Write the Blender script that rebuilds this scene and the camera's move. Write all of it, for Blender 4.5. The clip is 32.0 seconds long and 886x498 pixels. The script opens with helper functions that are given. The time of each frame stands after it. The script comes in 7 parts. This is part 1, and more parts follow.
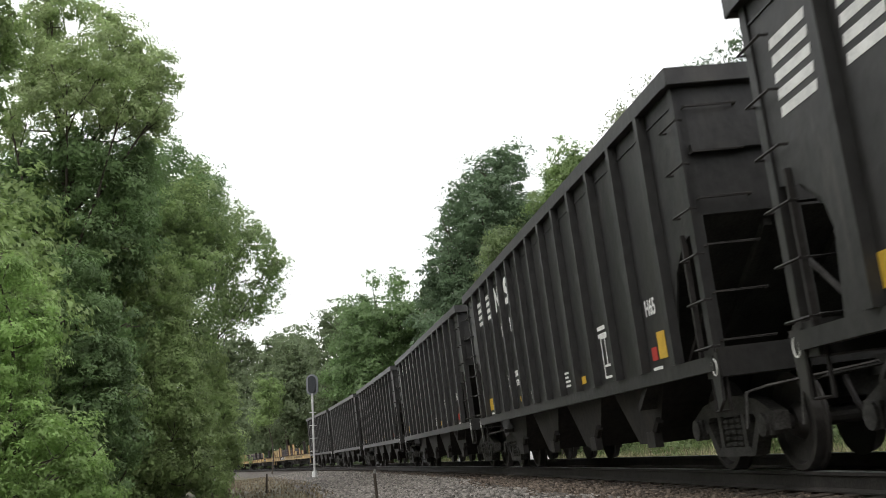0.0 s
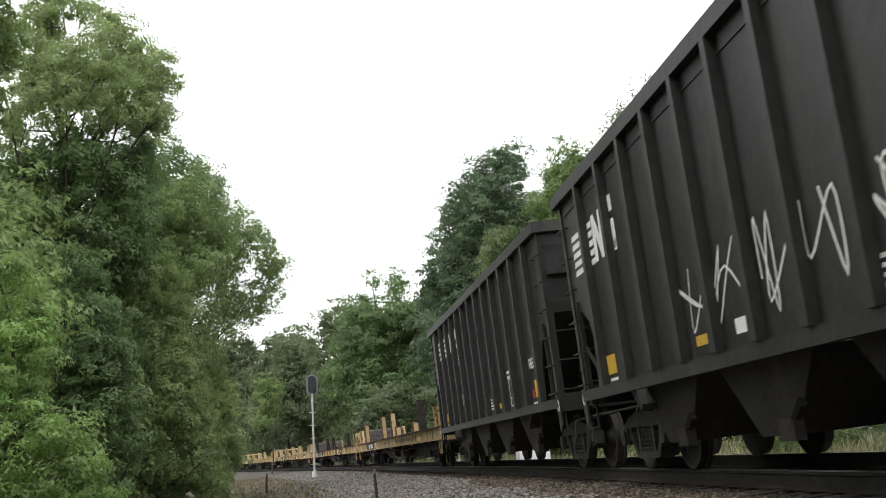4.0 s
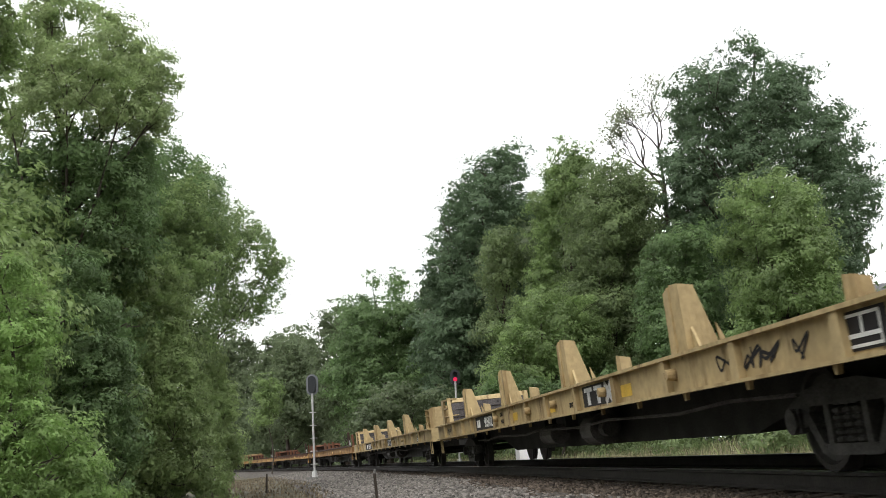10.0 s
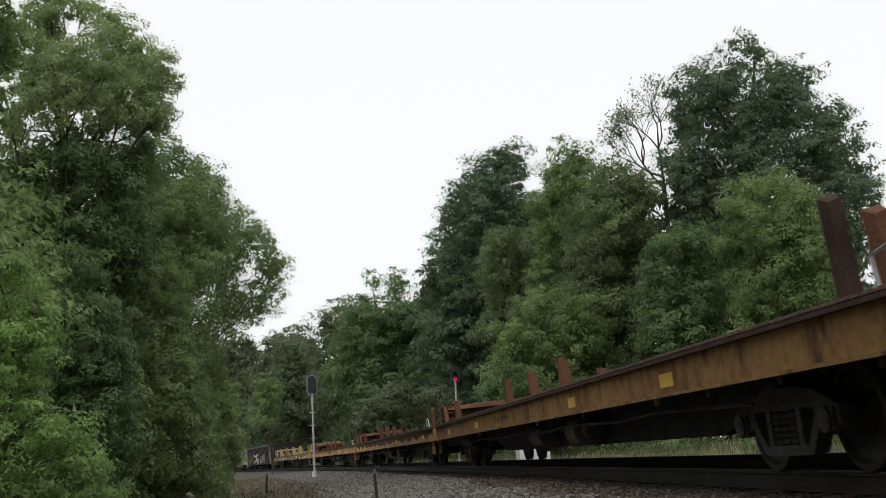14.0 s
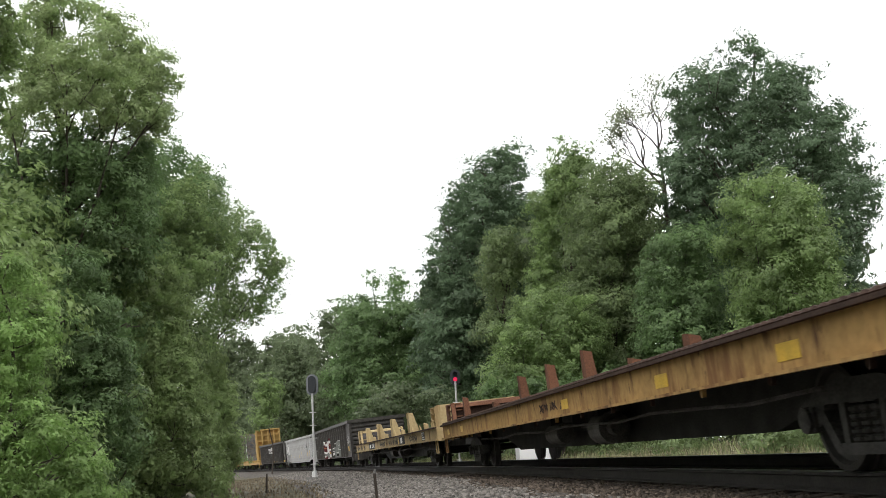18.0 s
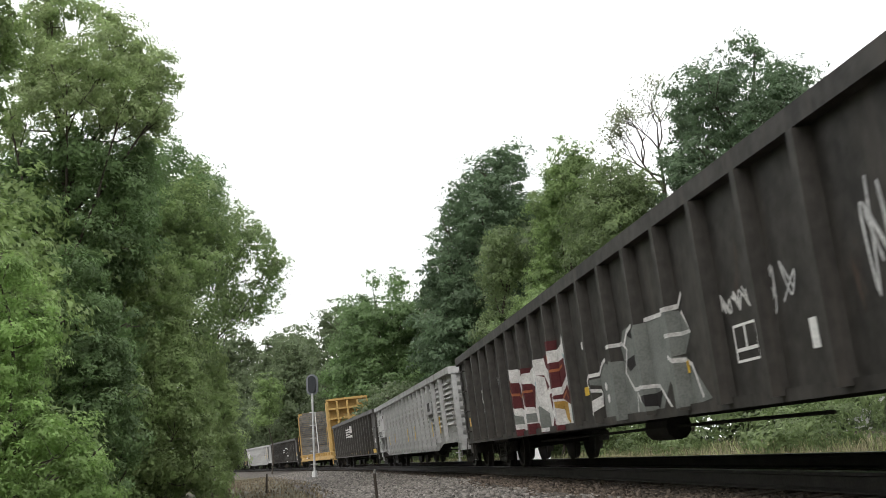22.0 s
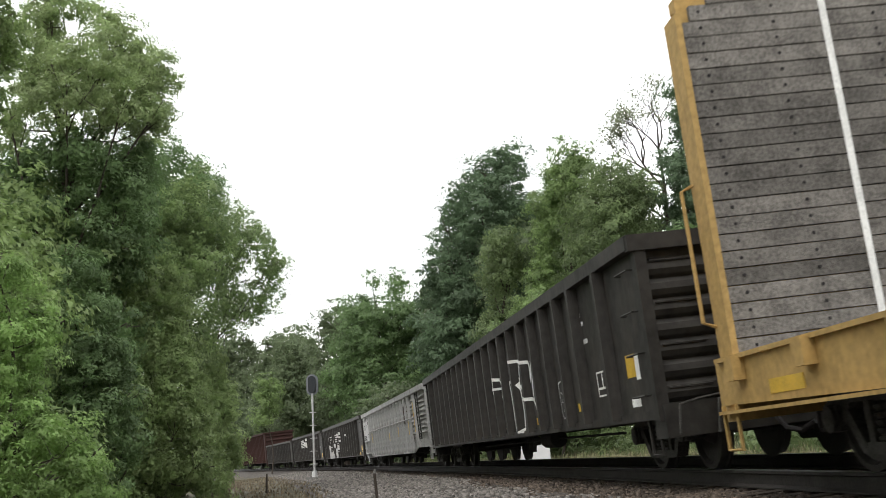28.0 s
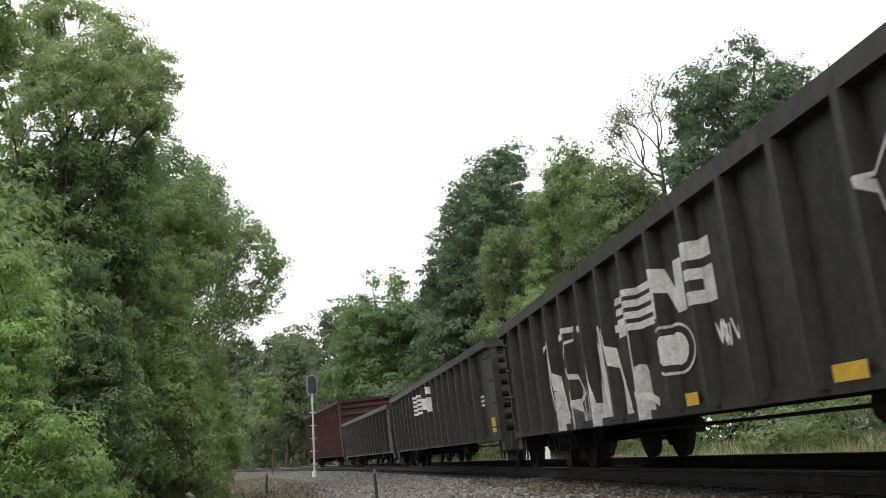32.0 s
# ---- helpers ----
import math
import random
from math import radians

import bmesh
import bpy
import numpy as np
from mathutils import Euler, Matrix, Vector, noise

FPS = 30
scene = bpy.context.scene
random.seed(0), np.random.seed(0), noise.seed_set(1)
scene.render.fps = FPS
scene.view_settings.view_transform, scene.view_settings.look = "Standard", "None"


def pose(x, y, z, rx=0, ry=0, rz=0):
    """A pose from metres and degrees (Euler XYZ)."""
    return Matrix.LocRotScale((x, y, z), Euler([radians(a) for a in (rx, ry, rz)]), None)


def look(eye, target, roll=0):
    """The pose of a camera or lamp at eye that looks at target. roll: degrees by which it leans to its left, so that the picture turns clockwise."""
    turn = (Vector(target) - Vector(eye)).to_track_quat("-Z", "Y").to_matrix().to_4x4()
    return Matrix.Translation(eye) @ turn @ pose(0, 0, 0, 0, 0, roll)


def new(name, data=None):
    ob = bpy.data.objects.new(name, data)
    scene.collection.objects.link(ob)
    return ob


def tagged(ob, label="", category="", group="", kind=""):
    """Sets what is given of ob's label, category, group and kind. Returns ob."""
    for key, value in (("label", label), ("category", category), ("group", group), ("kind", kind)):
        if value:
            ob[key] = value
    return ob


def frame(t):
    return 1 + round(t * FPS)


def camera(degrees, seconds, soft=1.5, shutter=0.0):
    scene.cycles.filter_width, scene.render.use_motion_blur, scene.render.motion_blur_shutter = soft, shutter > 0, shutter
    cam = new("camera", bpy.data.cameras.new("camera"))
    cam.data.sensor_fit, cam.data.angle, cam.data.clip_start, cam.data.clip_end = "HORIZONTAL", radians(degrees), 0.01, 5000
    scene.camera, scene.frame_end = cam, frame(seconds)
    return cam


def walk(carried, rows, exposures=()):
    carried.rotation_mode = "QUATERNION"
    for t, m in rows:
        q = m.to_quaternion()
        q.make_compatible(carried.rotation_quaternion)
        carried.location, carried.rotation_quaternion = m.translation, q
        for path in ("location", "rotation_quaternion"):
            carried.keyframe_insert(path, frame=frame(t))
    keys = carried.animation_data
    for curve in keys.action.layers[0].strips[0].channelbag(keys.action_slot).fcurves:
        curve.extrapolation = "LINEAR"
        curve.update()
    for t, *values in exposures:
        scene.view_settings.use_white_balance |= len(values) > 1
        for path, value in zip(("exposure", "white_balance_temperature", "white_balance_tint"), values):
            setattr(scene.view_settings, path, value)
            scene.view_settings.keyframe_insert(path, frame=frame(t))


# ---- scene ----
cam = camera(43.73, 32.0, soft=0.8, shutter=0.1)
EYE = Vector((0.0, 0.0, 0.242))
TILT = 0.191243
aim = EYE + Vector((0.0, math.cos(TILT), math.sin(TILT)))
STAND = look(EYE, aim, -3.093)
walk(cam, [(0.0, STAND), (32.0, STAND)], exposures=[(0.0, -0.3), (12.2, -0.3), (12.6, -0.58), (13.0, -0.85), (13.6, -1.0), (14.0, -1.1), (14.6, -1.1), (16.3, -0.3), (32.0, -0.3)])

# ---- world and sun: bright overcast ----
SUN_UP, SUN_ROUND = radians(60), radians(204)
world = bpy.data.worlds.new("overcast_sky")
scene.world = world
world.use_nodes = True
wn, wl = world.node_tree.nodes, world.node_tree.links
wn.clear()
sky = wn.new("ShaderNodeTexSky")
sky.sky_type, sky.sun_disc = "NISHITA", False
sky.sun_elevation, sky.sun_rotation = SUN_UP, SUN_ROUND
sky.air_density, sky.dust_density = 1.0, 4.0
veil = wn.new("ShaderNodeMixRGB")
veil.inputs["Fac"].default_value = 0.82
veil.inputs["Color2"].default_value = (12.9, 12.9, 12.9, 1)
bg = wn.new("ShaderNodeBackground")
bg.inputs["Strength"].default_value = 0.19
wout = wn.new("ShaderNodeOutputWorld")
wl.new(sky.outputs["Color"], veil.inputs["Color1"])
wl.new(veil.outputs["Color"], bg.inputs["Color"])
wl.new(bg.outputs["Background"], wout.inputs["Surface"])
sun = new("sun", bpy.data.lights.new("sun", "SUN"))
sun.data.energy, sun.data.angle, sun.data.color = 1.5, radians(35), (1.0, 0.97, 0.92)
sun.matrix_world = look((-18, -20, 75), (0, 20, 0))


# ---- materials ----
def mat(name, base, rough=0.8, metal=0.0, vary=0.25, scale=1.5, bump=0.2, fine=40.0, second=None, amount=0.45, spread=0.08,
        streak=False, island=0.0, rand=0.0, thin=0.0, runs=None):
    """Base colour varied by a broad and a fine noise; second: a colour of stains or rust in patches."""
    m = bpy.data.materials.new(name)
    m.use_nodes = True
    n, l = m.node_tree.nodes, m.node_tree.links
    b = n["Principled BSDF"]
    b.inputs["Roughness"].default_value, b.inputs["Metallic"].default_value = rough, metal
    if not metal:
        b.inputs["Specular IOR Level"].default_value = 0.22 if rough > 0.55 else 0.4
    tc = n.new("ShaderNodeTexCoord")
    mp = n.new("ShaderNodeMapping")
    mp.inputs["Scale"].default_value = (1, 1, 0.18) if streak else (1, 1, 1)
    l.new(tc.outputs["Object"], mp.inputs["Vector"])
    big = n.new("ShaderNodeTexNoise")
    big.inputs["Scale"].default_value, big.inputs["Detail"].default_value = scale, 6
    l.new(mp.outputs["Vector"], big.inputs["Vector"])
    small = n.new("ShaderNodeTexNoise")
    small.inputs["Scale"].default_value, small.inputs["Detail"].default_value = fine, 4
    l.new(tc.outputs["Object"], small.inputs["Vector"])
    dark = tuple(c * (1 - vary) for c in base) + (1,)
    light = tuple(min(1, c * (1 + vary)) for c in base) + (1,)
    mix = n.new("ShaderNodeMixRGB")
    mix.inputs["Color1"].default_value, mix.inputs["Color2"].default_value = dark, light
    add = n.new("ShaderNodeMath")
    add.operation = "ADD"
    l.new(big.outputs["Fac"], add.inputs[0])
    l.new(small.outputs["Fac"], add.inputs[1])
    half = n.new("ShaderNodeMapRange")
    half.inputs["From Min"].default_value, half.inputs["From Max"].default_value = 0.76, 1.24
    l.new(add.outputs["Value"], half.inputs["Value"])
    l.new(half.outputs["Result"], mix.inputs["Fac"])
    col = mix.outputs["Color"]
    if second:
        st = n.new("ShaderNodeTexNoise")
        st.inputs["Scale"].default_value, st.inputs["Detail"].default_value, st.inputs["Roughness"].default_value = scale * 1.7, 9, 0.7
        l.new(mp.outputs["Vector"], st.inputs["Vector"])
        edge = n.new("ShaderNodeMapRange")
        edge.inputs["From Min"].default_value, edge.inputs["From Max"].default_value = 1 - amount, 1 - amount + spread
        l.new(st.outputs["Fac"], edge.inputs["Value"])
        mx = n.new("ShaderNodeMixRGB")
        mx.inputs["Color2"].default_value = (*second, 1)
        l.new(edge.outputs["Result"], mx.inputs["Fac"])
        l.new(col, mx.inputs["Color1"])
        col = mx.outputs["Color"]
    if runs:
        # long runs and small chips of rust with ragged edges
        rust, share = runs
        for k, (stretch, size, low) in enumerate((((1.0, 1.0, 0.22), 2.6, 0.70 - share * 0.3), ((1.0, 1.0, 0.5), 4.5, 0.70 - share * 0.22))):
            rm = n.new("ShaderNodeMapping")
            rm.inputs["Scale"].default_value = stretch
            rm.inputs["Location"].default_value = (3.1 + k, 1.7, 0.4 * k)
            l.new(tc.outputs["Object"], rm.inputs["Vector"])
            rn = n.new("ShaderNodeTexNoise")
            rn.inputs["Scale"].default_value, rn.inputs["Detail"].default_value, rn.inputs["Roughness"].default_value = size, 8, 0.62
            l.new(rm.outputs["Vector"], rn.inputs["Vector"])
            re_ = n.new("ShaderNodeMapRange")
            re_.inputs["From Min"].default_value, re_.inputs["From Max"].default_value = low, low + 0.07
            re_.inputs["To Max"].default_value = 0.9
            l.new(rn.outputs["Fac"], re_.inputs["Value"])
            rx = n.new("ShaderNodeMixRGB")
            rx.inputs["Color2"].default_value = (*(c * (1 - 0.3 * k) for c in rust), 1)
            l.new(re_.outputs["Result"], rx.inputs["Fac"])
            l.new(col, rx.inputs["Color1"])
            col = rx.outputs["Color"]
    if island or rand:
        if island:
            src = n.new("ShaderNodeNewGeometry").outputs["Random Per Island"]
        else:
            src = n.new("ShaderNodeObjectInfo").outputs["Random"]
        k = island or rand
        mr = n.new("ShaderNodeMapRange")
        mr.inputs["To Min"].default_value, mr.inputs["To Max"].default_value = 1 - k, 1 + k
        l.new(src, mr.inputs["Value"])
        hs = n.new("ShaderNodeHueSaturation")
        l.new(mr.outputs["Result"], hs.inputs["Value"])
        l.new(col, hs.inputs["Color"])
        col = hs.outputs["Color"]
    l.new(col, b.inputs["Base Color"])
    if bump:
        bp = n.new("ShaderNodeBump")
        bp.inputs["Strength"].default_value, bp.inputs["Distance"].default_value = bump, 0.02
        l.new(small.outputs["Fac"], bp.inputs["Height"])
        l.new(bp.outputs["Normal"], b.inputs["Normal"])
    if thin:
        tr = n.new("ShaderNodeBsdfTranslucent")
        l.new(col, tr.inputs["Color"])
        ms = n.new("ShaderNodeMixShader")
        ms.inputs["Fac"].default_value = thin
        l.new(b.outputs["BSDF"], ms.inputs[1])
        l.new(tr.outputs["BSDF"], ms.inputs[2])
        l.new(ms.outputs["Shader"], n["Material Output"].inputs["Surface"])
    return m


BLACK = mat("black_car_paint", (0.0195, 0.019, 0.0182), 0.5, vary=0.4, scale=0.8, streak=True, fine=8, bump=0.3, second=(0.037, 0.034, 0.030), amount=0.47, spread=0.18, runs=((0.048, 0.045, 0.040), 0.2))
BLACK_B = mat("worn_black_paint", (0.022, 0.020, 0.0185), 0.65, vary=0.4, scale=1.3, streak=True, fine=14, second=(0.046, 0.038, 0.030), amount=0.45, spread=0.16)
UNDER = mat("grimy_underframe", (0.036, 0.0355, 0.033), 0.8, vary=0.4, scale=3)
TRUCKM = mat("dusty_cast_steel", (0.054, 0.052, 0.048), 0.75, vary=0.5, scale=4)
TANKM = mat("dusty_tank_paint", (0.085, 0.08, 0.074), 0.8, vary=0.4, scale=4)
WHEELM = mat("worn_wheel_steel", (0.036, 0.033, 0.030), 0.6, metal=0.3, vary=0.3, scale=6)
TREAD = mat("polished_tread", (0.55, 0.54, 0.52), 0.25, metal=1.0, vary=0.1)
YELLOW = mat("cream_yellow_paint", (0.415, 0.318, 0.165), 0.72, vary=0.16, scale=1.1, streak=True, fine=11, bump=0.3, second=(0.26, 0.185, 0.088), amount=0.48, spread=0.1, runs=((0.105, 0.062, 0.036), 0.3))
OLDYEL = mat("rust_streaked_yellow", (0.375, 0.28, 0.14), 0.8, vary=0.2, scale=1.1, streak=True, fine=11, bump=0.35, second=(0.24, 0.16, 0.072), amount=0.48, spread=0.1, runs=((0.085, 0.047, 0.028), 0.36))
RUSTY = mat("brown_rust", (0.12, 0.055, 0.032), 0.9, vary=0.35, scale=2.0, streak=True, second=(0.27, 0.16, 0.085), amount=0.36, spread=0.12)
SCABBED = mat("rust_scabbed_cream", (0.42, 0.33, 0.18), 0.82, vary=0.18, scale=1.2, streak=True, fine=11, bump=0.4, runs=((0.10, 0.045, 0.025), 0.62))
RUSTYEL = mat("rust_eaten_yellow", (0.36, 0.225, 0.085), 0.85, vary=0.22, scale=1.3, streak=True, fine=11, second=(0.2, 0.105, 0.045), amount=0.5, spread=0.12, runs=((0.09, 0.046, 0.027), 0.4))
DARKYEL = mat("brown_stained_yellow", (0.235, 0.135, 0.052), 0.85, vary=0.25, scale=1.3, streak=True, fine=11, second=(0.12, 0.06, 0.03), amount=0.5, spread=0.15, runs=((0.06, 0.033, 0.021), 0.4))
DKRUST = mat("dark_rust", (0.05, 0.03, 0.022), 0.9, vary=0.35, scale=2.5)
GOLD = mat("dull_golden_paint", (0.40, 0.265, 0.095), 0.7, vary=0.22, scale=1.4, streak=True, fine=16, second=(0.16, 0.085, 0.04), amount=0.42, spread=0.12)
SILVER = mat("weathered_grey_paint", (0.365, 0.365, 0.355), 0.62, vary=0.16, scale=1.8, streak=True, fine=9, bump=0.45, second=(0.2, 0.185, 0.168), amount=0.46, spread=0.14, runs=((0.085, 0.058, 0.043), 0.3))
PANELM = mat("chalky_panel_paint", (0.5, 0.5, 0.485), 0.7, vary=0.12, scale=2, second=(0.36, 0.35, 0.33), amount=0.42, spread=0.1)
GONDB = mat("dusty_black_paint", (0.042, 0.039, 0.035), 0.58, vary=0.45, scale=1.4, streak=True, fine=6, bump=0.35, second=(0.086, 0.076, 0.065), amount=0.48, spread=0.24, runs=((0.075, 0.05, 0.037), 0.2))
GONDK = mat("faded_black_paint", (0.032, 0.030, 0.027), 0.56, vary=0.45, scale=1.4, streak=True, fine=6, bump=0.35, second=(0.066, 0.057, 0.048), amount=0.48, spread=0.24, runs=((0.06, 0.046, 0.036), 0.18))
BROWN = mat("oxide_brown_paint", (0.045, 0.022, 0.018), 0.8, vary=0.3, scale=1.0, streak=True, second=(0.028, 0.018, 0.015), amount=0.45, spread=0.2)
WHITE = mat("white_stencil", (0.76, 0.76, 0.73), 0.7, vary=0.15, scale=5)
PATCH = mat("yellow_reflector", (0.60, 0.385, 0.045), 0.5, vary=0.15, scale=7, second=(0.34, 0.21, 0.05), amount=0.34, spread=0.15)
REDP = mat("red_decal", (0.42, 0.05, 0.04), 0.6, vary=0.1)
INK = mat("black_spray", (0.02, 0.018, 0.018), 0.7, vary=0.2)
TIMBER = mat("weathered_timber", (0.098, 0.09, 0.088), 0.92, vary=0.4, scale=3, bump=0.8, second=(0.045, 0.04, 0.038), amount=0.44, spread=0.15, rand=0.18)
PLANK = mat("grey_plank", (0.155, 0.145, 0.13), 0.92, vary=0.4, scale=3.2, fine=30, bump=0.7, rand=0.3, second=(0.075, 0.066, 0.058), amount=0.44, spread=0.2)
STAKEM = mat("black_creosote", (0.024, 0.02, 0.018), 0.85, vary=0.5, scale=4, second=(0.05, 0.04, 0.033), amount=0.42, spread=0.15)
RAILM = mat("rail_side_rust", (0.034, 0.031, 0.028), 0.8, vary=0.3, scale=4)
HEADM = mat("rail_head", (0.42, 0.42, 0.43), 0.3, metal=0.9, vary=0.1)
TIEM = mat("creosote_tie", (0.052, 0.042, 0.034), 0.95, vary=0.35, scale=5, rand=0.3)
BEDSTONE = mat("oily_bed_stone", (0.088, 0.070, 0.055), 0.9, vary=0.35, scale=9, island=0.6)
BALLAST = mat("ballast", (0.085, 0.076, 0.067), 0.95, vary=0.5, scale=14, fine=45, bump=1.0, second=(0.04, 0.034, 0.028), amount=0.47, spread=0.1)
STONEM = mat("ballast_stone", (0.160, 0.148, 0.134), 0.92, vary=0.3, scale=9, island=0.62)
EARTH = mat("leaf_litter_ground", (0.075, 0.069, 0.045), 0.95, vary=0.45, scale=0.35, fine=25, bump=0.7, second=(0.120, 0.101, 0.068), amount=0.45, spread=0.15)
GRASSM = mat("dry_grass", (0.345, 0.318, 0.205), 0.9, vary=0.3, scale=2, island=0.5, bump=0, thin=0.25)
LITTER = mat("dead_weeds", (0.155, 0.128, 0.088), 0.95, vary=0.35, scale=2, island=0.5, bump=0, thin=0.2)
WEEDM = mat("green_weeds", (0.235, 0.262, 0.125), 0.9, vary=0.3, scale=2, island=0.5, bump=0, thin=0.3)
BARK = mat("bark", (0.07, 0.058, 0.048), 0.95, vary=0.35, scale=6, bump=0.8)
GALV = mat("galvanised_steel", (0.42, 0.42, 0.41), 0.5, metal=0.5, vary=0.2, scale=6)
HEADBLK = mat("signal_black", (0.03, 0.033, 0.036), 0.6, vary=0.2)
HEADGREY = mat("signal_back_grey", (0.16, 0.17, 0.18), 0.6, vary=0.2)
CONC = mat("stained_concrete", (0.15, 0.145, 0.135), 0.9, vary=0.25, scale=6)
CABM = mat("white_cabinet_paint", (0.78, 0.78, 0.78), 0.5, vary=0.05)
ROOFM = mat("grey_shingle", (0.14, 0.14, 0.145), 0.9, vary=0.3, scale=8)
SIDING = mat("pale_siding", (0.5, 0.5, 0.48), 0.8, vary=0.1)


def leafmat(name, c, thin=0.5):
    return mat(name, tuple(1.12 * q for q in c), 0.54, vary=0.3, scale=0.5, fine=2.0, bump=0, island=0.16, thin=thin)


LEAF_OAK = leafmat("oak_leaves", (0.105, 0.160, 0.085))
LEAF_MAPLE = leafmat("maple_leaves", (0.165, 0.238, 0.085))
LEAF_LIGHT = leafmat("young_leaves", (0.148, 0.200, 0.085))
LEAF_MID = leafmat("ash_leaves", (0.130, 0.202, 0.080))
LEAF_DULL = leafmat("dull_leaves", (0.180, 0.250, 0.098))
LEAF_ASH = leafmat("airy_ash_leaves", (0.260, 0.330, 0.150), 0.6)
LEAF_FAR = leafmat("distant_leaves", (0.118, 0.155, 0.078))
LEAF_NEAR = leafmat("thicket_leaves", (0.215, 0.325, 0.105), 0.55)
LEAF_SHADE = leafmat("shaded_leaves", (0.178, 0.248, 0.090))
LEAF_GREY = leafmat("grey_green_leaves", (0.215, 0.285, 0.115), 0.55)
LEAF_PALE = leafmat("sparse_pale_leaves", (0.24, 0.27, 0.17))


# ---- mesh building ----
class Shape:
    """Collects faces of one part."""

    def __init__(self):
        self.v, self.f = [], []

    def add(self, verts, faces):
        o = len(self.v)
        self.v += [tuple(p) for p in verts]
        self.f += [tuple(i + o for i in f) for f in faces]
        return self

    def box(self, x0, x1, y0, y1, z0, z1):
        return self.add([(x0, y0, z0), (x1, y0, z0), (x1, y1, z0), (x0, y1, z0), (x0, y0, z1), (x1, y0, z1), (x1, y1, z1), (x0, y1, z1)],
                        [(3, 2, 1, 0), (4, 5, 6, 7), (0, 1, 5, 4), (1, 2, 6, 5), (2, 3, 7, 6), (3, 0, 4, 7)])

    def slab(self, pts, y0, y1):
        """A polygon in x and z (counter-clockwise seen from -y), from y0 to y1."""
        n = len(pts)
        v = [(x, y0, z) for x, z in pts] + [(x, y1, z) for x, z in pts]
        return self.add(v, [tuple(range(n)), tuple(range(2 * n - 1, n - 1, -1))] + [((i + 1) % n, i, i + n, (i + 1) % n + n) for i in range(n)])

    def across(self, pts, x0, x1):
        """A polygon in y and z, from x0 to x1."""
        n = len(pts)
        v = [(x0, y, z) for y, z in pts] + [(x1, y, z) for y, z in pts]
        return self.add(v, [tuple(range(n - 1, -1, -1)), tuple(range(n, 2 * n))] + [(i, (i + 1) % n, (i + 1) % n + n, i + n) for i in range(n)])

    def rod(self, a, b, r0, r1=None, n=6):
        a, b = Vector(a), Vector(b)
        r1 = r0 if r1 is None else r1
        q = (b - a).to_track_quat("Z", "Y")
        ring = [Vector((math.cos(6.28319 * i / n), math.sin(6.28319 * i / n), 0)) for i in range(n)]
        v = [a + q @ (c * r0) for c in ring] + [b + q @ (c * r1) for c in ring]
        return self.add(v, [tuple(range(n - 1, -1, -1)), tuple(range(n, 2 * n))] + [(i, (i + 1) % n, (i + 1) % n + n, i + n) for i in range(n)])

    def path(self, pts, r, n=5):
        """A bent bar or pipe through the points, in one piece."""
        pts = [Vector(q) for q in pts]
        v, f = [], []
        for i, c in enumerate(pts):
            d = (pts[min(i + 1, len(pts) - 1)] - pts[max(i - 1, 0)]).normalized()
            a = d.cross(Vector((0.31, 0.87, 0.38))).normalized()
            b = d.cross(a)
            v += [c + (a * math.cos(6.28319 * k / n) + b * math.sin(6.28319 * k / n)) * r for k in range(n)]
        for i in range(len(pts) - 1):
            f += [(i * n + k, i * n + (k + 1) % n, (i + 1) * n + (k + 1) % n, (i + 1) * n + k) for k in range(n)]
        f += [tuple(range(n)), tuple(range(len(v) - 1, len(v) - n - 1, -1))]
        return self.add(v, f)

    def wheel(self, rings, n=24, axis="y"):
        """Rings of (position along the axis, radius), turned round the axis."""
        v, f = [], []
        for p, r in rings:
            for i in range(n):
                c, s = r * math.cos(6.28319 * i / n), r * math.sin(6.28319 * i / n)
                v.append((c, p, s) if axis == "y" else ((p, c, s) if axis == "x" else (c, s, p)))
        for k in range(len(rings) - 1):
            f += [(k * n + i, k * n + (i + 1) % n, (k + 1) * n + (i + 1) % n, (k + 1) * n + i) for i in range(n)]
        f += [tuple(range(n)), tuple(range((len(rings) - 1) * n, len(rings) * n))]
        return self.add(v, f)

    def mesh(self, name, material):
        me = bpy.data.meshes.new(name)
        me.from_pydata(self.v, [], self.f)
        bm = bmesh.new()
        bm.from_mesh(me)
        bmesh.ops.recalc_face_normals(bm, faces=bm.faces)
        bm.to_mesh(me)
        bm.free()
        me.materials.append(material)
        return me


def part(name, shape, material, parent, label="", at=None):
    """One mesh object under a thing or a part."""
    me = shape.mesh(name, material) if isinstance(shape, Shape) else shape
    ob = new(name, me)
    ob.parent = parent
    if at is not None:
        ob.matrix_basis = at
    if label:
        tagged(ob, label=label)
    return ob


def thing(name, label, category, group="", kind="", at=None):
    ob = new(name)
    if at is not None:
        ob.matrix_basis = at
    return tagged(ob, label, category, group, kind)


def quads(name, v, material, per=4):
    """A mesh of many loose faces with per corners each, from an array of corners."""
    n = len(v) // per
    me = bpy.data.meshes.new(name)
    me.vertices.add(n * per)
    me.vertices.foreach_set("co", np.ascontiguousarray(v, dtype=np.float32).ravel())
    me.loops.add(n * per)
    me.loops.foreach_set("vertex_index", np.arange(n * per, dtype=np.int32))
    me.polygons.add(n)
    me.polygons.foreach_set("loop_start", np.arange(0, n * per, per, dtype=np.int32))
    me.update(calc_edges=True)
    me.materials.append(material)
    return me


